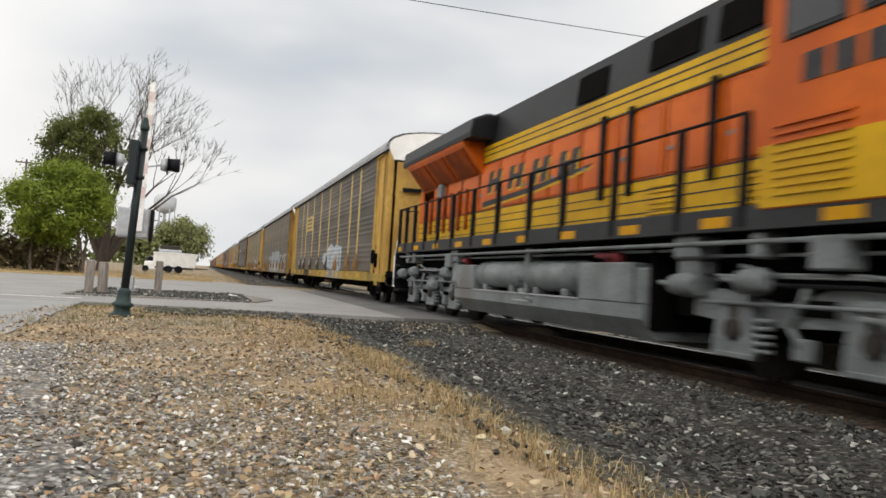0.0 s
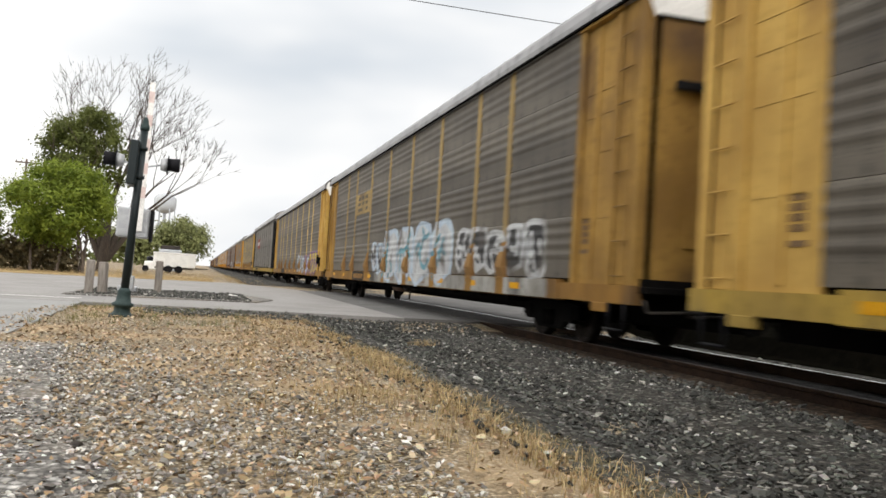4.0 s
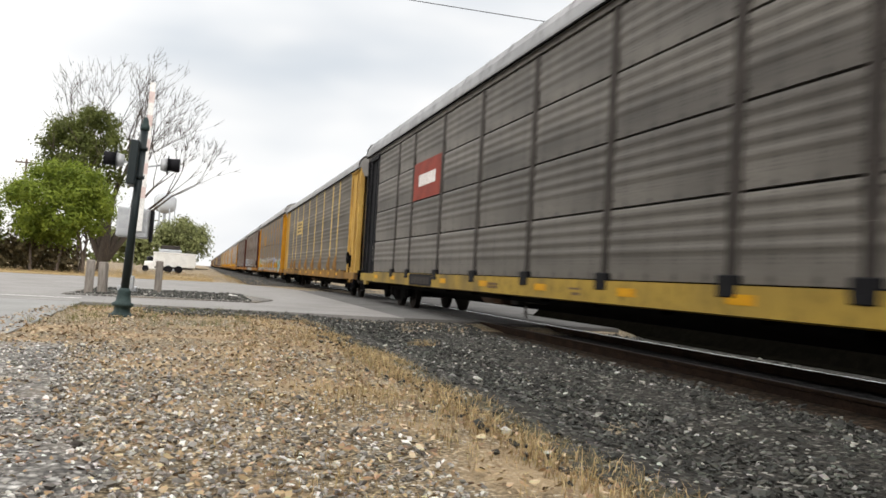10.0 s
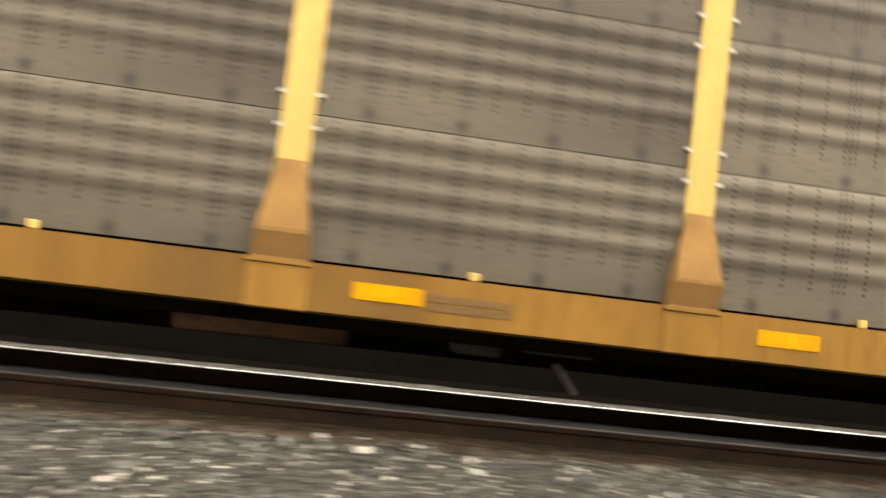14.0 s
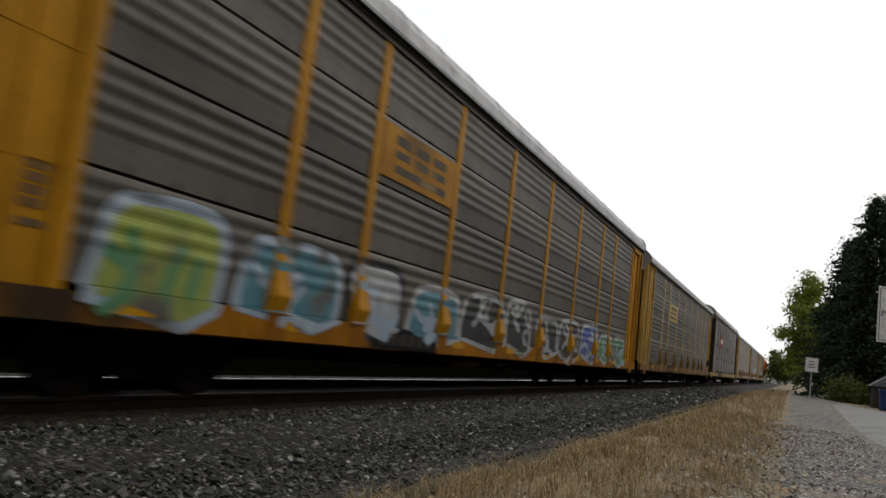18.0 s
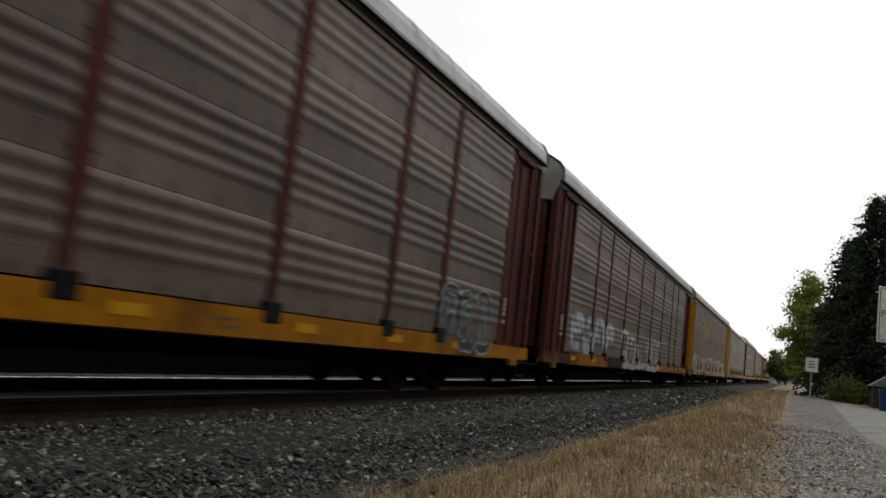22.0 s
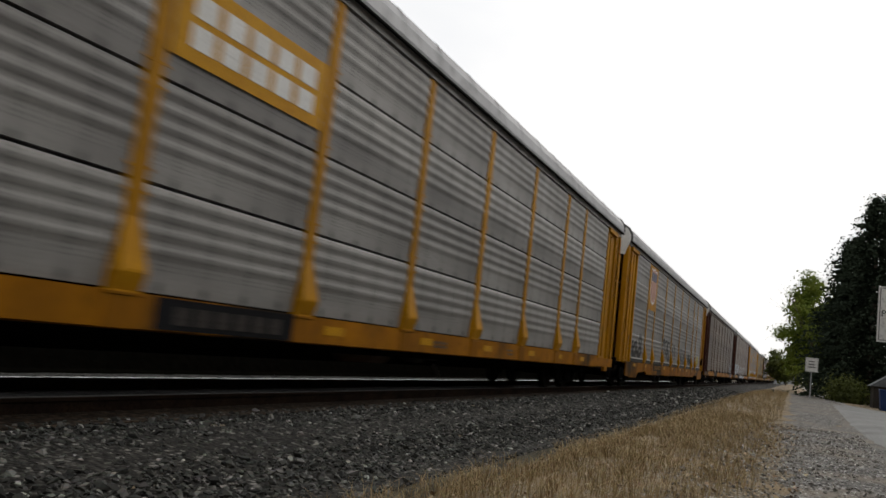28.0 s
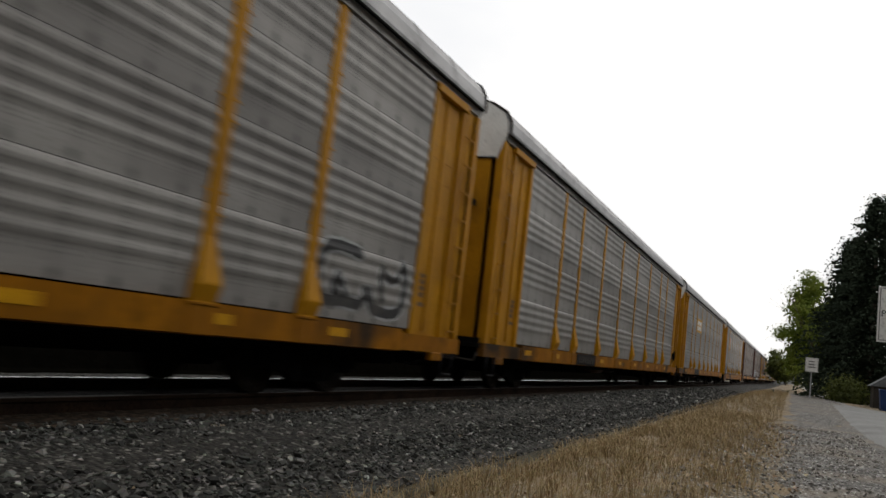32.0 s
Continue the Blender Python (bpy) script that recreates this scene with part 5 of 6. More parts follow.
    part("steps", Solid().box(-1.5, -0.9, 9.9, 10.5, 0.5, 0.56).box(-1.5, -1.0, 9.9, 10.4, 0.85, 0.9).box(-1.5, -1.05, 9.9, 10.4, 1.2, 1.25).box(-1.5, -0.85, 10.45, 10.52, 0.4, 1.6), BLACK, lo)
    part("plow", Solid().sweep_x([(10.5, 0.15), (10.9, 0.15), (10.6, 0.95), (10.45, 0.95)], -1.45, 1.45), BLACK, lo)
    part("coupler", Solid().box(-0.15, 0.15, 10.4, 11.2, 0.7, 0.98, 0.03), UNDER, lo)
    # tank and reservoirs
    tk = part("fuel_tank", Solid().sweep_y([(-1.2, 0.27), (-1.24, 0.27), (-1.45, 0.53), (-1.45, 0.72), (-1.2, 0.72)], -3.4, 4.68).box(-1.2, 1.2, -3.4, 4.68, 0.27, 0.74), LGREY, lo, "grey painted fuel tank")
    part("tank_end", Solid().box(-1.448, 1.4, 3.4, 4.66, 0.722, 1.24, 0.02), LGREY, tk)
    part("tank_end", Solid().box(-1.448, 1.4, -3.08, -1.5, 0.722, 1.27, 0.02).box(-1.40, 1.2, -3.38, -3.08, 0.72, 1.2, 0.02), LGREY, tk)
    # Dark plates added over both tank ends in place of the shade there.
    for y in (-3.43, 4.71):
        part("end_plate", Solid().box(-1.36, 1.3, y - 0.02, y + 0.02, 0.40, 1.5), UNDER, tk, "dark plate added for the shade at the tank's end")
    part("tank_lip", Solid().box(-1.47, -1.40, -1.49, 3.39, 0.721, 0.745).box(-1.47, -1.40, 0.3, 1.1, 0.60, 0.622), SILVER, tk, "bright lip of the shelf")
    # Near-black sheet painting the shade behind the reservoirs.
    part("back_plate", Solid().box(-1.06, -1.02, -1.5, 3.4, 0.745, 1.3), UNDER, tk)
    part("fill_valve", Solid().tube((-1.3, -2.2, 1.27), (-1.3, -2.2, 1.4), 0.07).tube((-1.36, -2.6, 1.36), (-1.36, -1.9, 1.38), 0.05).tube((-1.32, -2.5, 1.27), (-1.32, -2.5, 1.42), 0.09), mat("faded red valve paint", (0.26, 0.035, 0.045), (0.16, 0.03, 0.035)), tk, "faded red valve")
    part("fill_valve", Solid().tube((-1.3, 4.2, 1.24), (-1.3, 4.2, 1.40), 0.08).tube((-1.36, 4.1, 1.34), (-1.36, 4.4, 1.34), 0.05), MATS["faded red valve paint"], tk, "faded red valve")
    for y0, y1 in ((0.95, 3.2), (-1.33, 0.62)):
        part("air_reservoir", Solid().tube((-1.22, y0, 1.06), (-1.22, y1, 1.06), 0.255, n=24).tube((-1.22, y0 - 0.09, 1.06), (-1.22, y0, 1.06), 0.14, 0.255, n=24).tube((-1.22, y1, 1.06), (-1.22, y1 + 0.09, 1.06), 0.255, 0.14, n=24), LGREY, tk, "grey air reservoir")
        for y in (y0 + 0.4, y1 - 0.4):
            part("reservoir_strap", Solid().tube((-1.22, y - 0.03, 1.06), (-1.22, y + 0.03, 1.06), 0.263, n=24).box(-1.42, -1.1, y - 0.09, y + 0.09, 0.74, 0.86, 0.02), LGREY, tk)
    part("tank_bracket", Solid().box(-1.36, -1.1, 0.68, 0.88, 0.74, 1.55, 0.02).path([(-1.4, 0.9, 0.78), (-1.42, 0.5, 0.66), (-1.42, 0.2, 0.64)], 0.06), LGREY, tk, "grey bracket between the reservoirs")
    part("piping", Solid().path([(-1.46, -9, 1.47), (-1.46, 10, 1.47)], 0.03), LGREY, lo, "pale pipe along the frame")
    part("piping", Solid().path([(-1.3, -9, 1.34), (-1.3, -4.2, 1.34), (-1.28, -4.0, 1.42), (-1.28, 9.5, 1.38)], 0.022), LGREY, lo, "thin grey pipe")
    for y in (4.87, -4.3):
        part("sand_box", Solid().box(-1.46, -1.1, y - 0.26, y + 0.26, 1.30, 1.58, 0.03).box(-1.42, -1.12, y - 0.20, y + 0.20, 0.86, 1.299, 0.03), LGREY, lo, "stacked grey boxes over the truck end")
    for y in (8.5, 9.2, -5.6, -8.6):
        part("hanger", Solid().box(-1.47, -1.2, y - 0.11, y + 0.11, 1.30, 1.57, 0.02), LGREY, lo)
    for y0, y1, z in ((5.4, 8.2, 1.22), (5.2, 9.6, 1.12), (-8.6, -5.2, 1.2), (-9.2, -4.6, 1.1)):
        part("hose", Solid().path([(-1.34, y0 + (y1 - y0) * k / 6, z - 0.09 * math.sin(math.pi * k / 6) + 0.03 * math.sin(k * 2.3)) for k in range(7)], 0.028), LGREY if z > 1.15 else BLACK, lo, "sagging hose over the truck")
    for y in (-6.6, 5.2):
        part("junction_box", Solid().box(-1.5, -1.25, y - 0.22, y + 0.22, 1.18, 1.5, 0.02), LGREY, lo)
    # six-axle running gear
    for yc in (-7.0, 7.0):
        fr = Solid()
        prof = [(-2.75, 0.66), (-2.75, 0.86), (-2.3, 0.98), (-1.2, 0.84), (-0.5, 1.02), (0.5, 1.02), (1.2, 0.84), (2.3, 0.98), (2.75, 0.86), (2.75, 0.66), (2.3, 0.62), (1.4, 0.60), (0.5, 0.64), (-0.5, 0.64), (-1.4, 0.60), (-2.3, 0.62)]
        fr.sweep_x(prof, -1.26, -1.14)
        tr = part("truck", fr, LGREY, lo, "grey cast three-axle truck frame", at=(0, yc, 0))
        part("truck_frame", Solid().sweep_x(prof, 1.14, 1.26).box(-1.14, 1.14, -0.3, 0.3, 0.6, 0.95), LGREY, tr)
        for y in (-1.95, -0.05, 1.87):
            part("pedestal", lambda: Solid().sweep_x([(-0.36, 0.26), (0.34, 0.26), (0.36, 0.34), (0.27, 0.92), (-0.24, 0.92), (-0.38, 0.34)], -1.36, -1.24).box(-1.39, -1.24, -0.36, 0.34, 0.24, 0.30, 0.01), LGREY, tr, "grey axle pedestal", at=(0, y, 0), key="pedestal")
            part("journal_cap", lambda: Solid().tube((-1.42, 0, 0.55), (-1.34, 0, 0.55), 0.10, 0.15, n=18).box(-1.375, -1.35, -0.06, 0.06, 0.66, 0.80), CHAR, tr, "dark journal cap", at=(0, y, 0), key="journal_cap")
            for j in range(5):
                part("spring_coil", lambda: Solid().tube((-1.35, 0, 0), (-1.35, 0, 0.04), 0.10, n=12), LGREY, tr, at=(0, y - 0.48, 0.33 + 0.078 * j), key="spring_coil")
            sets.append((part("wheelset", lambda: Solid().tube((-0.85, 0, 0), (-0.69, 0, 0), 0.53, n=28).tube((0.69, 0, 0), (0.85, 0, 0), 0.53, n=28).tube((-1.25, 0, 0), (1.25, 0, 0), 0.1, n=12).box(-0.87, -0.84, -0.04, 0.04, 0.25, 0.4), WHEEL, tr, "steel locomotive wheelset", at=(0, y, 0.53), key="loco_wheel"), 0.53))
        for y, z in ((2.75, 1.0), (1.5, 1.06), (-0.46, 0.74), (-1.55, 1.05)):
            part("brake_cylinder", lambda: Solid().tube((-1.44, -0.16, 0), (-1.44, 0.16, 0), 0.15, 0.12, n=18).tube((-1.44, 0.16, 0), (-1.40, 0.55, 0.02), 0.03).tube((-1.44, -0.24, 0), (-1.44, -0.16, 0), 0.07, 0.15, n=18), LGREY, tr, "grey brake cylinder", at=(0, y, z), key="brake_cylinder")
        part("brake_rod", Solid().path([(-1.38, -2.4, 0.86), (-1.38, 2.4, 0.82)], 0.025), LGREY, tr)
        part("brake_rod", Solid().path([(-1.34, -2.3, 1.10), (-1.34, 2.3, 1.12)], 0.02), SILVER, tr)
        for y in (-1.0, 0.9):
            part("brake_lever", lambda: Solid().path([(-1.33, -0.1, 1.02), (-1.33, 0.12, 0.62), (-1.30, 0.0, 0.42)], 0.035).box(-1.32, -1.2, -0.12, 0.12, 0.3, 0.52, 0.02), LGREY, tr, "brake lever and shoe", at=(0, y, 0), key="brake_lever")
        part("damper", Solid().tube((-1.4, -2.5, 0.75), (-1.4, -2.2, 1.1), 0.06), LGREY, tr)
        # Solid dark patches on the frame, painted as its shaded openings.
        part("frame_web", Solid().box(-1.29, -1.25, -1.45, -0.9, 0.72, 0.84).box(-1.29, -1.25, 0.5, 1.0, 0.74, 0.9), UNDER, tr, "dark patch for a shaded opening in the frame")
    return lo, sets


LOCO, loco_sets = locomotive()
WHEELSETS += [(w, r, 0) for w, r in loco_sets]


# ---------------------------------------------------------------- signals and posts at the crossing
sig = thing("crossing_mast", "dark green-black crossing mast on a faded green base, leaning", "signal mast", pose(-1.2, 13.7, 0.0, 0, 2.7, 0))
part("pole", Solid().tube((0, 0, 0.25), (0, 0, 3.0), 0.066, 0.058, n=14), MASTGREEN, sig)
part("base", Solid().lathe([(0.20, -0.03), (0.20, 0.03), (0.15, 0.045), (0.12, 0.09), (0.12, 0.15), (0.165, 0.17), (0.165, 0.21), (0.12, 0.23), (0.095, 0.36), (0.10, 0.40), (0.07, 0.45)], n=16), BASEGREEN, sig, "faded green cast base")
part("finial", Solid().lathe([(0.058, 2.98), (0.075, 3.0), (0.07, 3.06), (0.045, 3.10), (0.05, 3.14), (0.02, 3.2)]), BASEGREEN, sig)
part("sign_edge", Solid().box(-0.16, -0.03, -0.30, 0.30, 2.08, 2.78, 0.015), MASTGREEN, sig, "dark sign case seen edge-on")
for z in (2.2, 2.66):
    part("clamp", Solid().lathe([(0.085, z), (0.085, z + 0.06)]), MASTGREEN, sig)

gate = thing("crossing_gate", "silver crossing gate mast with raised striped arm and lamps", "crossing gate", pose(-1.95, 23.5, 0.0, 0, 1.2, 0))
part("mast", Solid().tube((0, 0, 0), (0, 0, 4.3), 0.075, n=14), SILVER, gate)
part("foundation", Solid().box(-0.25, 0.25, -0.25, 0.25, -0.1, 0.2, 0.03), SILVER, gate)
part("mechanism", Solid().box(-0.42, 0.40, -0.35, 0.25, 1.52, 2.32, 0.04), SILVER, gate, "silver gate mechanism case")
part("case_door", Solid().box(-0.34, 0.30, -0.37, -0.351, 1.60, 2.24, 0.008), SILVER, gate)
part("counterweight", Solid().box(0.42, 0.5, -0.2, 0.2, 1.45, 2.3, 0.02), BLACK, gate)
arm = part("gate_arm", Solid().box(0.10, 0.24, -0.42, -0.38, 1.7, 5.75), WHITE, gate, "raised white gate arm")
for i in range(5):
    part("arm_stripe", Solid().box(0.097, 0.243, -0.424, -0.376, 2.6 + 0.65 * i, 2.9 + 0.65 * i), mat("faded red stripe paint", (0.62, 0.50, 0.47), (0.56, 0.44, 0.41)), arm)
for x, d in ((-0.50, -1), (0.62, 1)):
    br = part("lamp_bracket", Solid().tube((0, 0, 3.45), (x, 0, 3.6), 0.025), SILVER, gate)
    part("lamp_housing", Solid().tube((x - 0.08 * d, 0, 3.6), (x + 0.1 * d, 0, 3.6), 0.16, 0.20, n=18), SILVER, gate, "silver lamp housing")
    part("lamp_background", Solid().tube((x + 0.10 * d, 0, 3.6), (x + 0.12 * d, 0, 3.6), 0.27, n=24), BLACK, gate, "black lamp background disc")
    part("lamp_hood", Solid().tube((x + 0.12 * d, 0, 3.62), (x + 0.42 * d, 0, 3.62), 0.17, 0.19, n=18), BLACK, gate, "black lamp hood")
    part("lens", Solid().tube((x + 0.421 * d, 0, 3.62), (x + 0.425 * d, 0, 3.62), 0.15, n=18), LENS, gate)
part("bell", Solid().lathe([(0.05, 4.3), (0.14, 4.33), (0.12, 4.42), (0.02, 4.46)]), SILVER, gate)
pedestal = thing("junction_pedestal", "small silver cable pedestal on the gravel island", "pedestal", (-1.86, 22.6, 0))
part("body", Solid().box(-0.13, 0.13, -0.1, 0.1, 0.12, 0.5, 0.02), SILVER, pedestal)
part("stake", Solid().box(-0.05, 0.05, -0.03, 0.03, -0.1, 0.14), SILVER, pedestal)
for x, y, h, tilt in ((-2.66, 21.3, 0.86, 1.0), (-2.42, 22.0, 0.82, -1.5), (-1.22, 24.3, 0.94, 0.5)):
    b = tagged(new("bollard_post", Solid().box(-0.10, 0.10, -0.10, 0.10, -0.1, h, 0.025).mesh("bollard_post", POSTWOOD)), "grey weathered timber post guarding the signal", "bollard", "posts round the signal")
    b.matrix_basis = pose(x, y, 0, tilt, tilt, 8 * tilt)
island = slab([(-3.15, 20.7), (-0.5, 20.85), (1.35, 21.1), (1.9, 23.0), (1.15, 26.4), (-3.15, 27.1)], 0.04, 0.12)
structure("gravel_island", island, SHOULDER, "gravel island round the signal posts", "island")
litter = tagged(new("paper_scrap", Solid().box(-0.12, 0.12, -0.06, 0.07, 0, 0.05, 0.015).mesh("paper_scrap", WHITE)), "crumpled white paper scrap on the gravel", "litter")
litter.matrix_basis = pose(0.85, 24.0, 0.04, 3, 8, 20)
wire = Solid()
for x in (-40, 60):
    post = thing("cable_pole", "dark timber pole carrying the overhead cable", "utility pole", (x, 26.0, 0))
    part("pole", Solid().tube((0, 0, -0.3), (0, 0, 12.2), 0.16, 0.12), BARK, post)
pts = [(x, 26.0, 10.15 + 0.0006 * (x - 8) ** 2) for x in range(-40, 61, 5)]
wire.path(pts, 0.014, n=5)
tagged(new("overhead_cable", wire.mesh("overhead_cable", BLACK)), "thin black overhead cable across the street", "cable")


# ---------------------------------------------------------------- trees
def limb(s, a, way, length, r, depth, rng, spread, tips):
    """A bending limb that forks until it is thin."""
    p, d = Vector(a), Vector(way).normalized()
    n = 3 if depth > 1 else 2
    r1 = r
    for _ in range(n):
        q = p + d * (length / n)
        r2 = r1 * (0.82 if depth > 0 else 0.6)
        s.tube(p, q, r1, r2, n=6 if r1 > 0.05 else 4, caps=False)
        p, r1 = q, r2
        d = (d + Vector((rng.uniform(-1, 1), rng.uniform(-1, 1), rng.uniform(-0.2, 0.9))) * 0.15).normalized()
    tips.append((p, d))
    if depth == 0:
        return
    for _ in range(rng.choice((2, 3, 3)) if depth > 1 else rng.choice((3, 4))):
        v = Vector((rng.gauss(0, 1), rng.gauss(0, 1), rng.gauss(0.25, 0.5))).normalized()
        limb(s, p, d + v * spread, length * rng.uniform(0.66, 0.88), r1 * rng.uniform(0.6, 0.8), depth - 1, rng, spread, tips)


def leaves(centres, radius, count, size, rng, squash=0.8):
    """Many small leaves in clumps round the given places, facing out and up."""
    s = Solid()
    for _ in range(count):
        c = rng.choice(centres)
        v = Vector((rng.gauss(0, 1), rng.gauss(0, 1), rng.gauss(0, 1) * squash))
        p = Vector(c) + v * radius * 0.5
        up = (v.normalized() * 0.9 + Vector((rng.gauss(0, 0.5), rng.gauss(0, 0.5), 0.55 + rng.gauss(0, 0.5)))).normalized()
        e = up.to_track_quat("Z", "Y").to_matrix() @ Euler((0, 0, rng.uniform(0, 6.3))).to_matrix()
        w = size * rng.uniform(0.6, 1.4)
        i = len(s.v)
        s.v += [tuple(p + e @ Vector(q) * w) for q in ((-0.5, -0.25, 0), (0.1, -0.4, 0.1), (0.6, 0, 0), (0.1, 0.4, 0.1), (-0.5, 0.25, 0))]
        s.f.append((i, i + 1, i + 2, i + 3, i + 4))
        s.s.append(False)
    return s


def leafy_tree(at, h, width, label, material, seed, count=7000, low=0.25, size=0.22, trunk=0.16, stems=1, clumps=46, clump=0.17):
    rng = random.Random(seed)
    t = thing("tree", label, "tree", at)
    s, tips = Solid(), []
    for k in range(stems):
        off = Vector((rng.uniform(-1, 1), rng.uniform(-1, 1), 0)) * (width * 0.25 if stems > 1 else 0)
        limb(s, off + Vector((0, 0, -0.1)), (rng.uniform(-0.15, 0.15), rng.uniform(-0.15, 0.15), 1), h * 0.33, trunk, 3, rng, 0.75, tips)
    part("trunk", s, BARK, t, "grey-brown trunk and limbs")
    centres = []
    while len(centres) < clumps:
        v = Vector((rng.uniform(-1, 1), rng.uniform(-1, 1), rng.uniform(-1, 1)))
        if 0.35 < v.length < 1 + 0.12 * rng.random():
            centres.append(Vector((v.x * width * 0.44, v.y * width * 0.44, h * (low + (1 - low) * (0.5 + 0.46 * v.z)))))
    part("crown", leaves(centres, width * clump, count, size, rng), material, t, "crown of small leaves")
    return t


def bare_tree(at, h, seed):
    rng = random.Random(seed)
    t = thing("bare_tree", "tall leafless tree with many fine grey branches", "tree", at)
    trunk, tips = Solid(), []
    trunk.tube((0, 0, -0.3), (0.1, 0, 1.3), 0.42, 0.36, n=10, caps=False)
    for way, r, ln in (((-0.50, 0.1, 1), 0.20, 4.2), ((-0.20, 0.15, 1), 0.24, 4.6), ((0.06, -0.1, 1), 0.26, 4.9), ((0.34, 0.1, 1), 0.22, 4.5), ((0.66, 0.1, 1), 0.19, 4.0)):
        limb(trunk, (0.1 + way[0] * 0.3, way[1] * 0.3, 1.0), way, ln * 0.84, r * 1.5, 4, rng, 0.50, tips)
    part("trunk", trunk, DARKBARK, t, "dark grey-brown forked trunk and branches")
    twigs = Solid()
    for p, d in tips:
        if p.z > 3.5:
            for _ in range(2):
                v = (d + Vector((rng.gauss(0, 0.4), rng.gauss(0, 0.4), rng.gauss(0.15, 0.3)))).normalized() * rng.uniform(0.4, 1.1)
                twigs.tube(p, p + v, 0.016, 0.006, n=3, caps=False)
    tagged(part("twig_spray", twigs, DARKBARK, t, "fine bare twigs"), kind="stuff")
    return t


bare_tree((-6.8, 60, -0.1), 15.5, 5)
leafy_tree((-7.9, 50, 0), 6.2, 6.0, "round bushy tree with yellowing green leaves", LEAF, 11, 30000, 0.24, 0.125, 0.10, 5, 110, 0.105)
leafy_tree((-12.8, 50, 0), 4.3, 4.6, "bushy tree with yellowing green leaves", LEAF, 12, 17000, 0.26, 0.125, 0.10, 3, 80, 0.12)
leafy_tree((-8.0, 57, 0), 10.8, 5.6, "taller olive-green tree behind the bushes", LEAF_DARK, 13, 20000, 0.36, 0.14, 0.16, 1, 85, 0.115)
leafy_tree((-4.0, 140, 0), 8.4, 8.6, "distant rounded olive tree", FAROLIVE, 14, 14000, 0.12, 0.28, 0.2, 1)
leafy_tree((-11.5, 135, 0), 6.4, 8.0, "distant low olive tree", FAROLIVE, 15, 5000, 0.1, 0.42, 0.2, 1)
brush = leaves([Vector((-20 + 0.42 * i, 53 + 2.5 * math.sin(i * 1.7), 0.3 + 0.6 * (1 + math.sin(i * 2.3)))) for i in range(30)], 1.2, 9000, 0.2, random.Random(21))
tagged(new("undergrowth", brush.mesh("undergrowth", UNDERWOOD)), "dark undergrowth beneath the trees", "undergrowth", kind="stuff")

tower = thing("water_tower", "pale grey water tower on tall legs, far off", "water tower", (-12.7, 260, 0))
part("tank", Solid().lathe([(0.6, 16.0), (2.4, 16.6), (3.2, 17.6), (3.3, 18.6), (3.3, 20.6), (2.4, 21.6), (0.2, 22.2)], n=24), FARGREY, tower, "rounded grey tank")
for k in range(6):
    a = k * math.pi / 3
    part("leg", Solid().tube((3.4 * math.cos(a), 3.4 * math.sin(a), -0.2), (2.9 * math.cos(a), 2.9 * math.sin(a), 18.0), 0.16, n=6), FARGREY, tower)
part("riser", Solid().tube((0, 0, 0), (0, 0, 16.2), 0.45, n=10), FARGREY, tower)
pole = thing("utility_pole", "dark timber utility pole with one crossarm", "utility pole", (-21.9, 110, 0))
part("pole", Solid().tube((0, 0, -0.2), (0, 0, 12.7), 0.17, 0.12), BARK, pole)
part("crossarm", Solid().box(-1.2, 1.2, -0.22, -0.1, 12.15, 12.32), BARK, pole)
for x in (-1.1, -0.5, 0.5, 1.1):
    part("insulator", Solid().tube((x, -0.16, 12.32), (x, -0.16, 12.5), 0.05), BARK, pole)
trailer = thing("box_trailer", "white box trailer parked beyond the crossing", "trailer", pose(-2.55, 75, 0, 0, 0, 4))
part("body", Solid().box(-1.75, 1.75, -1.0, 1.0, 0.55, 1.75, 0.06), WHITE, trailer, "white trailer body")
part("roof_edge", Solid().box(-1.8, 1.8, -1.03, 1.03, 1.70, 1.82, 0.02), WHITE, trailer)
for x in (-0.5, 0.35):
    part("wheel", Solid().tube((x, -1.06, 0.36), (x, -0.86, 0.36), 0.34, n=16), BLACK, trailer)
part("drawbar", Solid().box(1.75, 2.9, -0.06, 0.06, 0.48, 0.58), CHAR, trailer)
part("shadow_gap", Solid().box(-1.6, 1.6, -0.9, 0.9, 0.40, 0.56), CHAR, trailer)
for i, (x, y, w, h, m) in enumerate(((-4.6, 82, 1.7, 1.0, WHITE), (-3.7, 95, 2.4, 2.4, FARGREY))):
    v = thing(("parked_car", "small_shed")[i], ("pale car parked beyond the crossing", "small grey shed far beyond the road")[i], ("car", "shed")[i], (x, y, 0))
    part("body", Solid().box(-w / 2, w / 2, -1, 1, 0.2 if i == 0 else 0, h, 0.1), m, v)
    part(("cabin", "roof")[i], Solid().box(-w / 2 + 0.2, w / 2 - 0.2, -0.8, 0.8, h, h + 0.45, 0.08), GLASS if i == 0 else CHAR, v)
    if i == 0:
        for dx in (-0.7, 0.7):
            part("wheel", Solid().tube((dx, -1.02, 0.3), (dx, -0.85, 0.3), 0.3, n=14), BLACK, v)


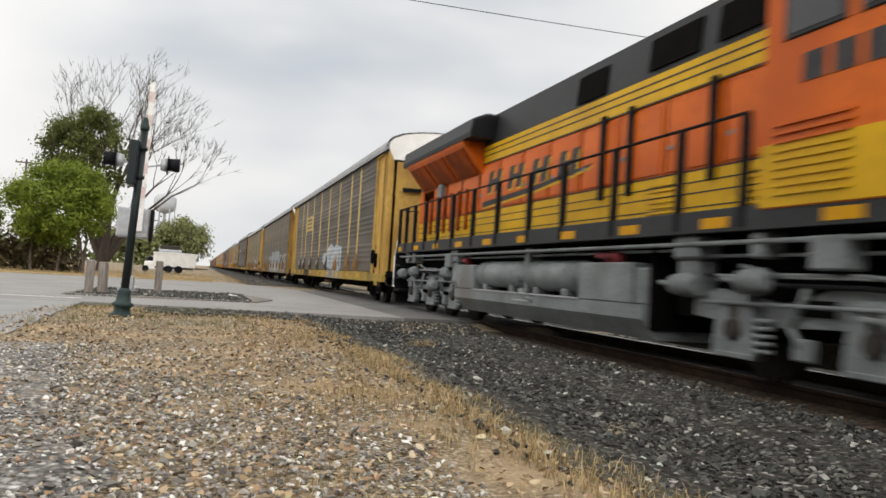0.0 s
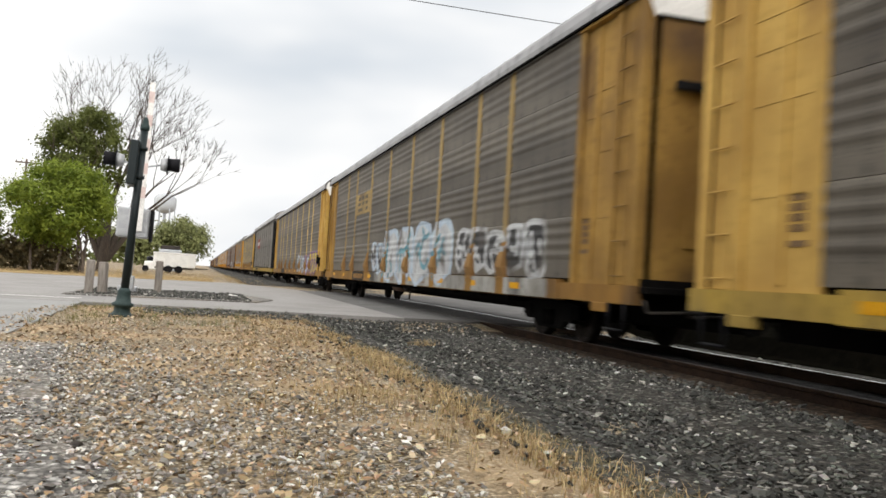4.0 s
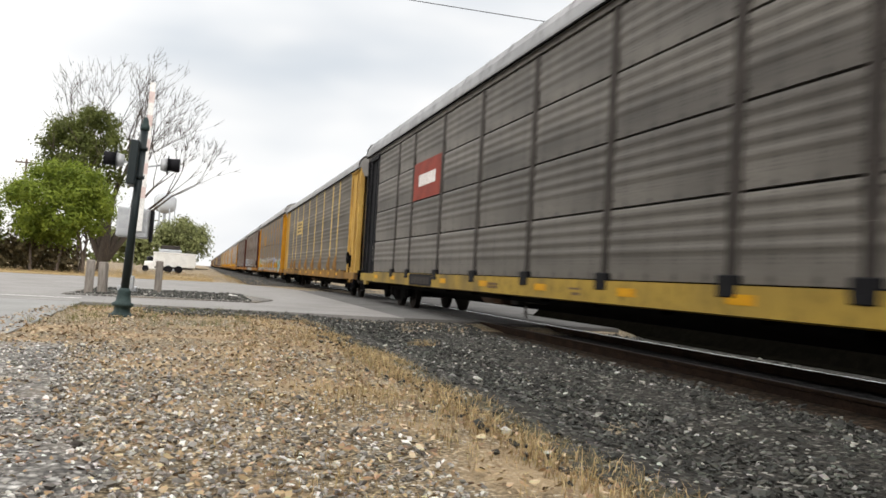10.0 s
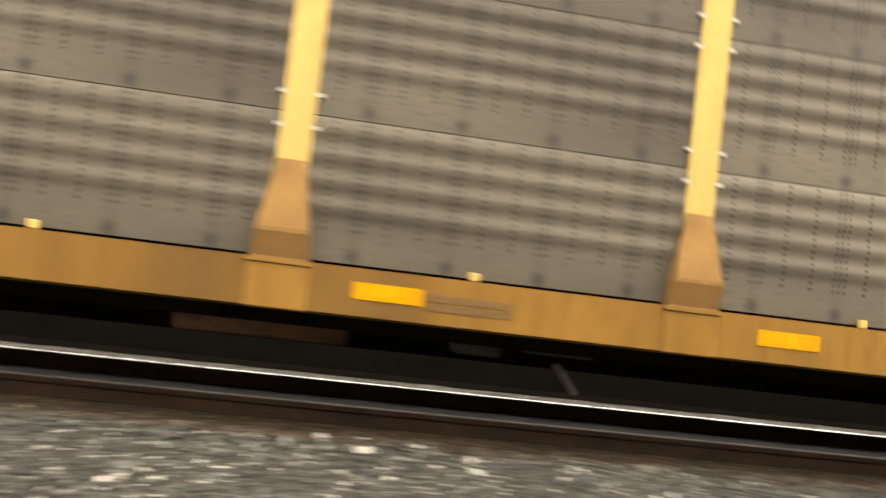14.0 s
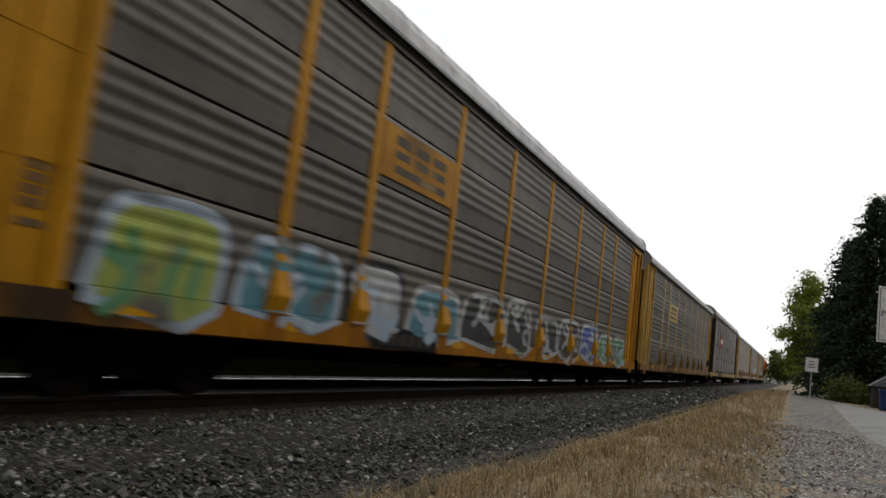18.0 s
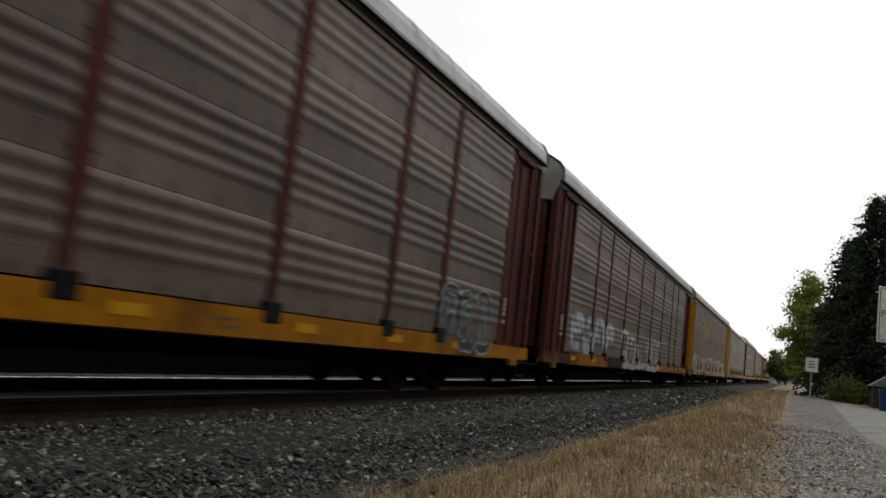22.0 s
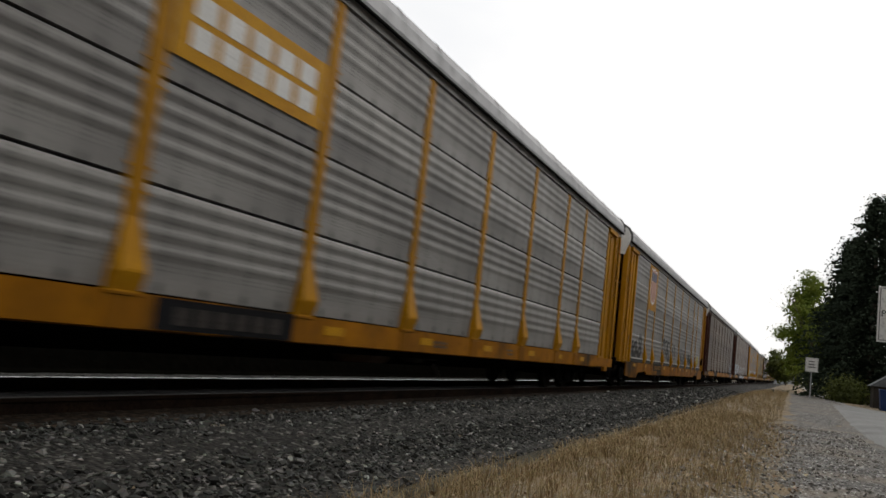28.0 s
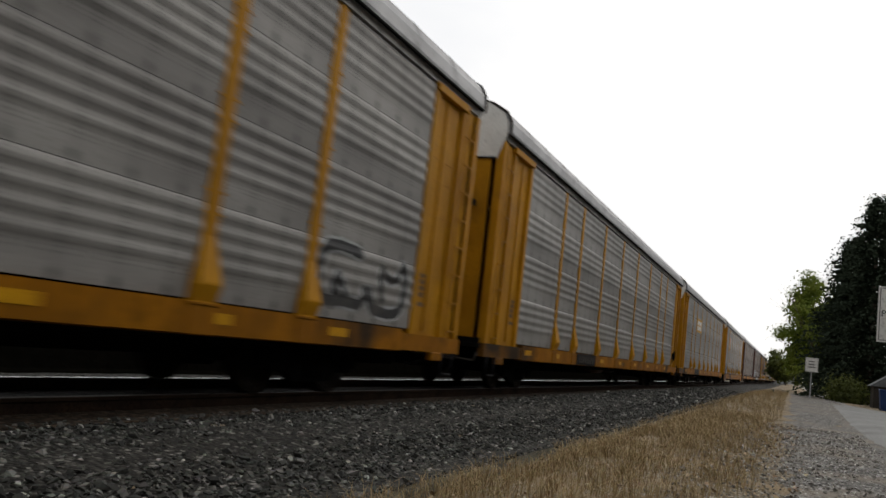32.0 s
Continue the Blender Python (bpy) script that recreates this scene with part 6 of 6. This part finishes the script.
# ---------------------------------------------------------------- along the side road, the other way
def spruce(at, h, width, seed):
    rng = random.Random(seed)
    t = thing("spruce_tree", "tall dark spruce with drooping branches", "tree", at)
    part("trunk", Solid().tube((0, 0, -0.1), (0, 0, h), 0.20, 0.02, n=8), BARK, t)
    boughs, ends = Solid(), []
    for i in range(420):
        f = (i / 420) ** 0.9
        z = 0.7 + f * (h - 0.9)
        ln = width * 0.5 * (1 - f) ** 0.75 * rng.choice((0.5, 0.75, 0.95, 1.2)) * rng.uniform(0.85, 1.15) + 0.12
        a = i * 2.4 + rng.uniform(-0.3, 0.3)
        w = Vector((math.cos(a), math.sin(a), 0))
        p0, p1 = Vector((0, 0, z)), Vector((0, 0, z)) + w * ln + Vector((0, 0, rng.uniform(-0.45, -0.05) * ln + 0.1 * f))
        ends += [p0.lerp(p1, 0.75), p1]
        side = Vector((-w.y, w.x, 0))
        n = 15
        for j in range(n * 2):
            u = (j + rng.random()) / (n * 2)
            c = p0.lerp(p1, 0.15 + 0.85 * u)
            k = side * rng.choice((-1, 1)) * (0.40 * (1 - u) + 0.10) * min(1.0, ln) * rng.uniform(0.5, 1.3) + w * rng.uniform(0.1, 0.35)
            tip = c + k + Vector((0, 0, -0.20 * rng.random()))
            e = Vector((0, 0, 0.035)) + w * 0.045
            b = len(boughs.v)
            boughs.v += [tuple(c - e), tuple(c + e), tuple(tip)]
            boughs.f.append((b, b + 1, b + 2))
            boughs.s.append(False)
    part("crown", boughs, NEEDLE, t, "drooping dark needled boughs")
    part("needles", leaves(ends, 0.55, 9000, 0.13, rng), NEEDLE, t, "dark needle clumps")
    return t


spruce((-4.0, -52, 0.1), 12.0, 6.5, 31)
spruce((-2.9, -54, 0.1), 9.8, 5.6, 32)
spruce((-6.6, -50, 0.1), 11.5, 5.5, 33)
spruce((-3.4, -58, 0.1), 8.0, 4.4, 34)
leafy_tree((-1.3, -76, 0.15), 10.8, 5.4, "broad tree with yellow-green leaves beside the road", LEAF, 41, 20000, 0.05, 0.16, 0.16, 1)
leafy_tree((-2.4, -84, 0.15), 9.5, 6.0, "dense olive tree behind the spruces", LEAF_DARK, 42, 7000, 0.05, 0.28, 0.16, 1)
leafy_tree((1.2, -175, 0.15), 7.0, 7.0, "distant hazy tree by the track", LEAF_DARK, 43, 4000, 0.05, 0.5, 0.16, 1)
shrub = thing("shrub", "low bright green shrub on the verge", "shrub", (-2.65, -48, 0.1))
part("stems", Solid().tube((0, 0, -0.1), (0.2, 0, 0.9), 0.03).tube((0, 0, -0.1), (-0.3, 0.1, 0.8), 0.03), BARK, shrub)
part("foliage", leaves([Vector((0.35 * math.cos(i), 0.3 * math.sin(i * 1.3), 0.3 + 0.08 * (i % 8))) for i in range(16)], 0.8, 3000, 0.11, random.Random(44)), LEAF_DARK, shrub)


def road_sign(at, post_h, w, h, z0, label, bars, rz=0):
    s = thing("road_sign", label, "road sign", pose(*at, 0, 0, rz))
    part("post", Solid().box(-0.025, 0.025, -0.02, 0.02, -0.2, post_h), SILVER, s, "thin steel post")
    pl = part("plate", Solid().box(-w / 2, w / 2, 0.021, 0.027, z0, z0 + h), WHITE, s, "white sign plate")
    b = Solid()
    for y0, y1 in ((0.02, 0.028), (h - 0.028, h - 0.02)):
        b.box(-w / 2 + 0.02, w / 2 - 0.02, 0.026, 0.029, z0 + y0, z0 + y1)
    for x0 in (-w / 2 + 0.02, w / 2 - 0.028):
        b.box(x0, x0 + 0.008, 0.026, 0.029, z0 + 0.028, z0 + h - 0.028)
    part("border", b, INK, pl)
    for i in range(bars):
        part("text_bar", Solid().box(-w * (0.3 - 0.04 * i), w * (0.3 - 0.04 * i), 0.026, 0.030, z0 + h * (0.3 + 0.2 * i), z0 + h * (0.36 + 0.2 * i)), CHAR, pl)
    return s, pl


road_sign((-0.86, -45.6, 0.12), 2.12, 0.60, 0.72, 1.40, "white roadside sign with dark lines of text", 3)
road_sign((-0.12, -80, 0.15), 2.3, 0.60, 0.66, 1.65, "white roadside sign further along the verge", 2)
near_sign, plate = road_sign((-1.21, -11.5, 0.0), 2.2, 0.56, 0.70, 1.51, "white parking sign with black border and lettering", 0)
for text, z, size in (("NO", 2.02, 0.15), ("PARKING", 1.83, 0.115)):
    cu = bpy.data.curves.new("lettering", "FONT")
    cu.body, cu.size, cu.align_x, cu.extrude = text, size, "CENTER", 0.001
    lt = new("lettering", cu)
    lt.data.materials.append(INK)
    lt.parent, lt.matrix_basis = plate, pose(0, 0.029, z, 90, 0, 180)
shed = thing("garden_shed", "small grey garden shed behind the verge", "shed", (-4.3, -44, 0.1))
part("wall", Solid().box(-0.8, 0.8, -0.8, 0.8, -0.1, 1.1), CHAR, shed)
part("roof", Solid().sweep_y([(-0.95, 1.05), (0, 1.75), (0.95, 1.05)], -0.9, 0.9), mat("grey felt roof", (0.16, 0.17, 0.18), (0.12, 0.125, 0.13)), shed)
bin_ = thing("wheeled_bin", "blue plastic wheeled bin by the road", "bin", (-3.75, -40, 0.0))
part("body", Solid().quad_loops([[(-0.22, -0.22, 0.05), (0.22, -0.22, 0.05), (0.22, 0.22, 0.05), (-0.22, 0.22, 0.05)], [(-0.28, -0.28, 0.95), (0.28, -0.28, 0.95), (0.28, 0.28, 0.95), (-0.28, 0.28, 0.95)]]), BLUE, bin_)
part("lid", Solid().box(-0.3, 0.3, -0.31, 0.3, 0.951, 1.02, 0.02), BLUE, bin_)
for x in (-0.25, 0.25):
    part("wheel", Solid().tube((x - 0.03, 0.2, 0.1), (x + 0.03, 0.2, 0.1), 0.1, n=12), BLACK, bin_)
drive = slab([(-1.7, -56), (-7.4, -47), (-14, -47), (-14, -52), (-2.3, -66)], 0.20, 0.1)
structure("driveway", drive, CROSSING, "pale concrete driveway across the verge", "driveway")
hall = thing("distant_building", "low pale building far down the track", "building", (4.0, -320, 0))
part("wall", Solid().box(-4.2, 3.0, -5, 5, -0.2, 4.6), FARGREY, hall)
part("roof", Solid().box(-4.5, 3.3, -5.3, 5.3, 4.6, 5.0), CHAR, hall)
for i in range(3):
    part("window", Solid().box(-3.4 + 2.1 * i, -2.2 + 2.1 * i, 5.0, 5.03, 1.6, 2.8), GLASS, hall)
rng = random.Random(8)
ridge = leaves([Vector((-60 + 5 * i, -420 + rng.uniform(-10, 10), rng.uniform(0.5, 3.5))) for i in range(40)], 5.0, 5000, 1.3, rng)
tagged(new("far_woods", ridge.mesh("far_woods", LEAF_DARK)), "far line of hazy woods", "woods", kind="stuff")
rng = random.Random(9)
ridge = leaves([Vector((-190 + 5 * i, 330 + rng.uniform(-15, 15), rng.uniform(0.5, 4.0))) for i in range(36)], 6.0, 5000, 1.3, rng)
tagged(new("far_woods", ridge.mesh("far_woods", LEAF_DARK)), "far line of autumn woods beyond the road", "woods", kind="stuff")


# ---------------------------------------------------------------- stones, leaves and grass underfoot
def bed_height(x, y):
    """Top of ballast or ground at a place beside the track."""
    if -3.0 < x < 1.3 and 20.95 < y < 26.3:
        return 0.03
    return height(x, y)


def stones(name, n, xr, yr, sizes, material, label, seed, keep=None):
    rng = random.Random(seed)
    s = Solid()
    for _ in range(n):
        x, y = rng.uniform(*xr), rng.uniform(*yr)
        if keep and not keep(x, y, rng):
            continue
        r = rng.uniform(*sizes) * (1.7 if rng.random() < 0.06 else 1)
        z = bed_height(x, y) + r * 0.45 + 0.016
        e = Euler((rng.uniform(-0.6, 0.6), rng.uniform(-0.6, 0.6), rng.uniform(0, 6.3))).to_matrix()
        k = (r * rng.uniform(0.8, 1.3), r * rng.uniform(0.6, 1.0), r * rng.uniform(0.4, 0.75))
        b = len(s.v)
        for q in ((1, 0.2, 0), (0.2, 1, 0.1), (-1, -0.1, 0), (-0.1, -1, -0.1), (0.15, 0.1, 1), (-0.1, 0, -1), (0.6, -0.55, 0.5)):
            s.v.append(tuple(Vector((x, y, z)) + e @ Vector((q[0] * k[0], q[1] * k[1], q[2] * k[2]))))
        for f in ((0, 1, 4), (1, 2, 4), (2, 3, 4), (3, 6, 4), (6, 0, 4), (1, 0, 5), (2, 1, 5), (3, 2, 5), (0, 6, 3), (0, 3, 5)):
            s.f.append(tuple(b + i for i in f))
            s.s.append(False)
    return tagged(new(name, s.mesh(name, material)), label, "gravel", kind="stuff")


def island_mat(name, ramp_colours, rough=0.9):
    """A colour for each loose piece."""
    m = bpy.data.materials.new(name)
    m.use_nodes = True
    t = m.node_tree
    bs = t.nodes["Principled BSDF"]
    bs.inputs["Roughness"].default_value = rough
    g = t.nodes.new("ShaderNodeNewGeometry")
    r = t.nodes.new("ShaderNodeValToRGB")
    for i, (pos, col) in enumerate(ramp_colours):
        e = r.color_ramp.elements[i] if i < 2 else r.color_ramp.elements.new(pos)
        e.position, e.color = pos, (*col, 1)
    t.links.new(g.outputs["Random Per Island"], r.inputs["Fac"])
    nz = t.nodes.new("ShaderNodeTexNoise")
    nz.inputs["Scale"].default_value = 45
    mx = t.nodes.new("ShaderNodeMix")
    mx.data_type = "RGBA"
    mx.blend_type = "MULTIPLY"
    mx.inputs["Factor"].default_value = 0.5
    t.links.new(r.outputs["Color"], mx.inputs["A"])
    t.links.new(nz.outputs["Color"], mx.inputs["B"])
    t.links.new(mx.outputs["Result"], bs.inputs["Base Color"])
    return m


STONES = island_mat("loose ballast stones", [(0.0, (0.020, 0.020, 0.017)), (1.0, (0.60, 0.59, 0.53)), (0.5, (0.055, 0.056, 0.049)), (0.84, (0.108, 0.108, 0.095)), (0.965, (0.26, 0.255, 0.23))])
GRAVEL = island_mat("loose pale gravel pieces", [(0.0, (0.10, 0.09, 0.08)), (1.0, (0.92, 0.90, 0.84)), (0.45, (0.27, 0.25, 0.22)), (0.8, (0.50, 0.475, 0.43))])
FALLEN = island_mat("fallen dry leaves", [(0.0, (0.16, 0.10, 0.055)), (1.0, (0.70, 0.58, 0.40)), (0.5, (0.38, 0.25, 0.135)), (0.8, (0.55, 0.41, 0.25))])
STRAW = island_mat("dry straw blades", [(0.0, (0.26, 0.17, 0.07)), (1.0, (0.62, 0.48, 0.26)), (0.5, (0.42, 0.30, 0.14))])

stones("ballast_stones", 30000, (2.3, 5.6), (-9, 17), (0.016, 0.033), STONES, "grey crushed ballast stones beside the rails", 61, lambda x, y, r: r.random() < 0.08 + 2.2 * (x - 2.45 - 0.25 * noise.noise(Vector((0, y * 0.35, 1)))))
stones("ballast_stones", 14000, (2.3, 5.6), (-26, -9), (0.018, 0.036), STONES, "grey crushed ballast stones along the track", 62)
stones("ballast_stones", 9000, (2.3, 5.6), (-62, -26), (0.03, 0.06), STONES, "dark ballast stones further along the track", 69)
stones("ballast_stones", 7000, (7.75, 9.4), (-14, 16), (0.02, 0.04), STONES, "grey ballast stones beyond the far rail", 63)
stones("spilled_stones", 5000, (1.3, 2.5), (2.5, 17), (0.014, 0.034), STONES, "dark stones spilled from the ballast edge", 66, lambda x, y, r: r.random() < ((x - 1.3) / 1.2) ** 1.5)
stones("spilled_stones", 4000, (-1.0, 3.0), (14.2, 17.3), (0.016, 0.034), STONES, "dark gravel along the edge of the road", 67, lambda x, y, r: r.random() < min(1, max(0, (y - 14.2 + 0.25 * x) / 1.2)))
stones("island_gravel", 3500, (-2.95, 1.2), (21.0, 26.2), (0.014, 0.035), STONES, "dark gravel spread on the island", 68)
stones("loose_gravel", 22000, (-3.0, 1.2), (2.0, 9.0), (0.006, 0.019), GRAVEL, "pale loose gravel at the roadside", 64, lambda x, y, r: r.random() < max(0.12, min(1.0, (0.9 - 0.5 * x - 0.22 * (y - 4)))))
stones("loose_gravel", 9000, (-1.2, 0.9), (-18, -3.5), (0.008, 0.02), GRAVEL, "pale loose gravel between grass and road", 65, lambda x, y, r: r.random() < 0.75 - 0.45 * x)


def scatter_leaves(n, xr, yr, size, seed, keep):
    rng = random.Random(seed)
    s = Solid()
    for _ in range(n):
        x, y = rng.uniform(*xr), rng.uniform(*yr)
        if not keep(x, y, rng):
            continue
        e = Euler((rng.uniform(-0.6, 0.6), rng.uniform(-0.6, 0.6), rng.uniform(0, 6.3))).to_matrix()
        w = size * rng.uniform(0.5, 1.3)
        c = Vector((x, y, height(x, y) + 0.022))
        b = len(s.v)
        for q in ((-1, 0, 0.1), (-0.4, -0.5, 0), (0.4, -0.5, 0.05), (1, 0, 0.25), (0.4, 0.5, 0.1), (-0.4, 0.5, 0.2)):
            s.v.append(tuple(c + e @ Vector(q) * w))
        s.f += [(b, b + 1, b + 2, b + 3), (b, b + 3, b + 4, b + 5)]
        s.s += [False, False]
    return s


tagged(new("fallen_leaves", scatter_leaves(20000, (-2.6, 2.4), (2.6, 17), 0.024, 71, lambda x, y, r: noise.noise(Vector((x * 0.6, y * 0.35, 5))) + r.uniform(-0.5, 0.6) > 0.05).mesh("fallen_leaves", FALLEN)), "dry brown fallen leaves on the ground", "leaves", kind="stuff")
tagged(new("fallen_leaves", scatter_leaves(1800, (-0.2, 2.2), (-18, -3.5), 0.03, 72, lambda x, y, r: r.random() < 0.6).mesh("fallen_leaves", FALLEN)), "dry brown leaves between the grass", "leaves", kind="stuff")


def grass(n, xr, yr, tall, seed, keep):
    """Bent dry blades in tufts."""
    rng = random.Random(seed)
    s = Solid()
    made = 0
    while made < n:
        cx, cy = rng.uniform(*xr), rng.uniform(*yr)
        if not keep(cx, cy, rng):
            made += 1
            continue
        hh = rng.uniform(*tall)
        for _ in range(6):
            made += 1
            x, y = cx + rng.gauss(0, 0.035), cy + rng.gauss(0, 0.035)
            a = rng.uniform(0, 6.3)
            bend = rng.uniform(0.2, 1.3) * hh
            w = Vector((math.cos(a), math.sin(a), 0))
            k = Vector((-w.y, w.x, 0)) * rng.uniform(0.0012, 0.003)
            p0 = Vector((x, y, height(x, y) - 0.01))
            p1, p2 = p0 + Vector((0, 0, hh * 0.6)) + w * bend * 0.3, p0 + Vector((0, 0, hh * rng.uniform(0.55, 1.0))) + w * bend
            b = len(s.v)
            s.v += [tuple(p0 - k), tuple(p0 + k), tuple(p1 - k * 0.8), tuple(p1 + k * 0.8), tuple(p2)]
            s.f += [(b, b + 1, b + 3, b + 2), (b + 2, b + 3, b + 4)]
            s.s += [False, False]
    return s


def verge(x, y, r):
    """Grass grows thickest along the ballast's edge."""
    c = 1.85 + 0.25 * noise.noise(Vector((0, y * 0.35, 1)))
    return r.random() < math.exp(-((x - c) / (0.42 if x > c else 1.2)) ** 2) * (0.30 + 1.2 * noise.noise(Vector((x * 1.5, y * 0.8, 9))))


tagged(new("dry_grass", grass(15000, (0.0, 2.6), (2.8, 15), (0.04, 0.14), 81, verge).mesh("dry_grass", STRAW)), "dry straw-coloured grass along the ballast edge", "grass", kind="stuff")
tagged(new("dry_grass", grass(8000, (1.0, 2.5), (2.4, 10), (0.06, 0.17), 87, lambda x, y, r: r.random() < math.exp(-((x - 1.9) / 0.45) ** 2) * max(0.0, 0.35 + 1.6 * noise.noise(Vector((x * 1.2, y * 0.7, 19))))).mesh("dry_grass", STRAW)), "tall dry tufts leaning over the ballast", "grass", kind="stuff")
tagged(new("dry_grass", grass(40000, (0.0, 2.5), (-20, -2.6), (0.05, 0.21), 82, lambda x, y, r: r.random() < (0.55 + 1.1 * noise.noise(Vector((x * 1.6, y * 0.8, 3)))) * min(1.0, max(0.0, (x - 0.1) * 0.9)) * (1.0 if x < 2.0 + 0.3 * noise.noise(Vector((0, y * 0.8, 1))) else 0.1)).mesh("dry_grass", STRAW)), "dry straw-coloured grass strip along the track", "grass", kind="stuff")
tagged(new("dry_grass", grass(14000, (0.2, 2.5), (-60, -20), (0.1, 0.28), 83, lambda x, y, r: True).mesh("dry_grass", STRAW)), "dry grass strip running along the track", "grass", kind="stuff")
tagged(new("dry_grass", grass(16000, (-25, 4.0), (47, 75), (0.15, 0.45), 84, lambda x, y, r: y > 46 - 0.2 * x).mesh("dry_grass", STRAW)), "tawny dry grass beyond the road", "grass", kind="stuff")
structure("grass_verge", slab([(-40, 53), (-9, 42.6), (0.6, 46.4), (0.6, 62), (-40, 62)], 0.02, 0.1), GRASS, "tawny dry grass verge beyond the road", "verge")
tagged(new("dry_grass", grass(14000, (-16, 0.5), (45, 50), (0.08, 0.25), 86, lambda x, y, r: y > 45.5 - 0.25 * min(0, x + 8)).mesh("dry_grass", STRAW)), "tawny dry grass before the bushes", "grass", kind="stuff")
# Added bank; its near-black colour stands in for shade seen under the cars.
structure("far_verge", Solid().sweep_y([(9.35, -0.5), (9.35, -0.17), (9.6, -0.10), (9.9, 0.20), (10.6, 0.30), (11.3, 0.38), (13.0, 0.42), (16.0, 0.1), (16.0, -0.5)], -120, 22.8), mat("near-black shaded bank", (0.007, 0.0065, 0.005), (0.004, 0.004, 0.003), rough=0.95, gloss=0.0), "low bank added beyond the ballast, near-black for the shade under the cars", "verge")
# Brush added on that bank as a dark backdrop to the underframes.
hedge = leaves([Vector((13.2 + 0.4 * math.sin(i * 1.9), -75 + 0.5 * i, 0.35 + 0.03 * (i % 4))) for i in range(180)], 0.3, 30000, 0.14, random.Random(91))
tagged(new("brushwood", hedge.mesh("brushwood", NEEDLE)), "brush added beyond the track to darken the view under the cars", "brush", kind="stuff")
tagged(new("weeds", grass(2500, (-2.2, 0.8), (11.5, 17), (0.05, 0.16), 85, lambda x, y, r: r.random() < 0.7).mesh("weeds", GREENGRASS)), "thin green weeds by the mast", "grass", kind="stuff")
tagged(new("weeds", grass(9000, (1.9, 2.7), (2.4, 13), (0.02, 0.09), 88, lambda x, y, r: r.random() < 0.8 * math.exp(-((x - 2.25 - 0.25 * noise.noise(Vector((0, y * 0.35, 1)))) / 0.25) ** 2)).mesh("weeds", OLIVE)), "low olive weeds between grass and ballast", "grass", kind="stuff")
tagged(new("weeds", grass(240, (3.4, 3.75), (12.85, 13.3), (0.08, 0.2), 89, lambda x, y, r: True).mesh("weeds", STRAW)), "dry tuft at the corner of the crossing", "grass", kind="stuff")
# Added tree belt that keeps low sky light off the train's near side.
belt = leaves([Vector((-11.0 + 1.0 * math.sin(i * 1.3), -46 + 0.28 * i, 0.4 + (i * 2.7) % 7.2)) for i in range(200)], 2.2, 42000, 0.36, random.Random(92))
tagged(new("tree_belt", belt.mesh("tree_belt", NEEDLE)), "belt of trees added across the side road to block low sky light", "trees", kind="stuff")


# ---------------------------------------------------------------- motion
def motions():
    times = [2.0 * i for i in range(17)]
    for car, k in TRAIN:
        walk(car, [(t, Matrix.Translation((TRACK_X, coupling(t, k) - HALF, 0))) for t in times])
    walk(LOCO, [(t, Matrix.Translation((TRACK_X, coupling(t, 0) - 11.2, 0))) for t in times])
    steps = [i / 30 for i in range(0, 961)]
    for w, r, k in WHEELSETS:
        here = w.matrix_basis.translation.copy()
        if k > 5:
            continue
        turns = [(t, Matrix.Translation(here) @ Matrix.Rotation((coupling(0, k) - coupling(t, k)) / r, 4, "X")) for t in steps]
        walk(w, turns)


motions()
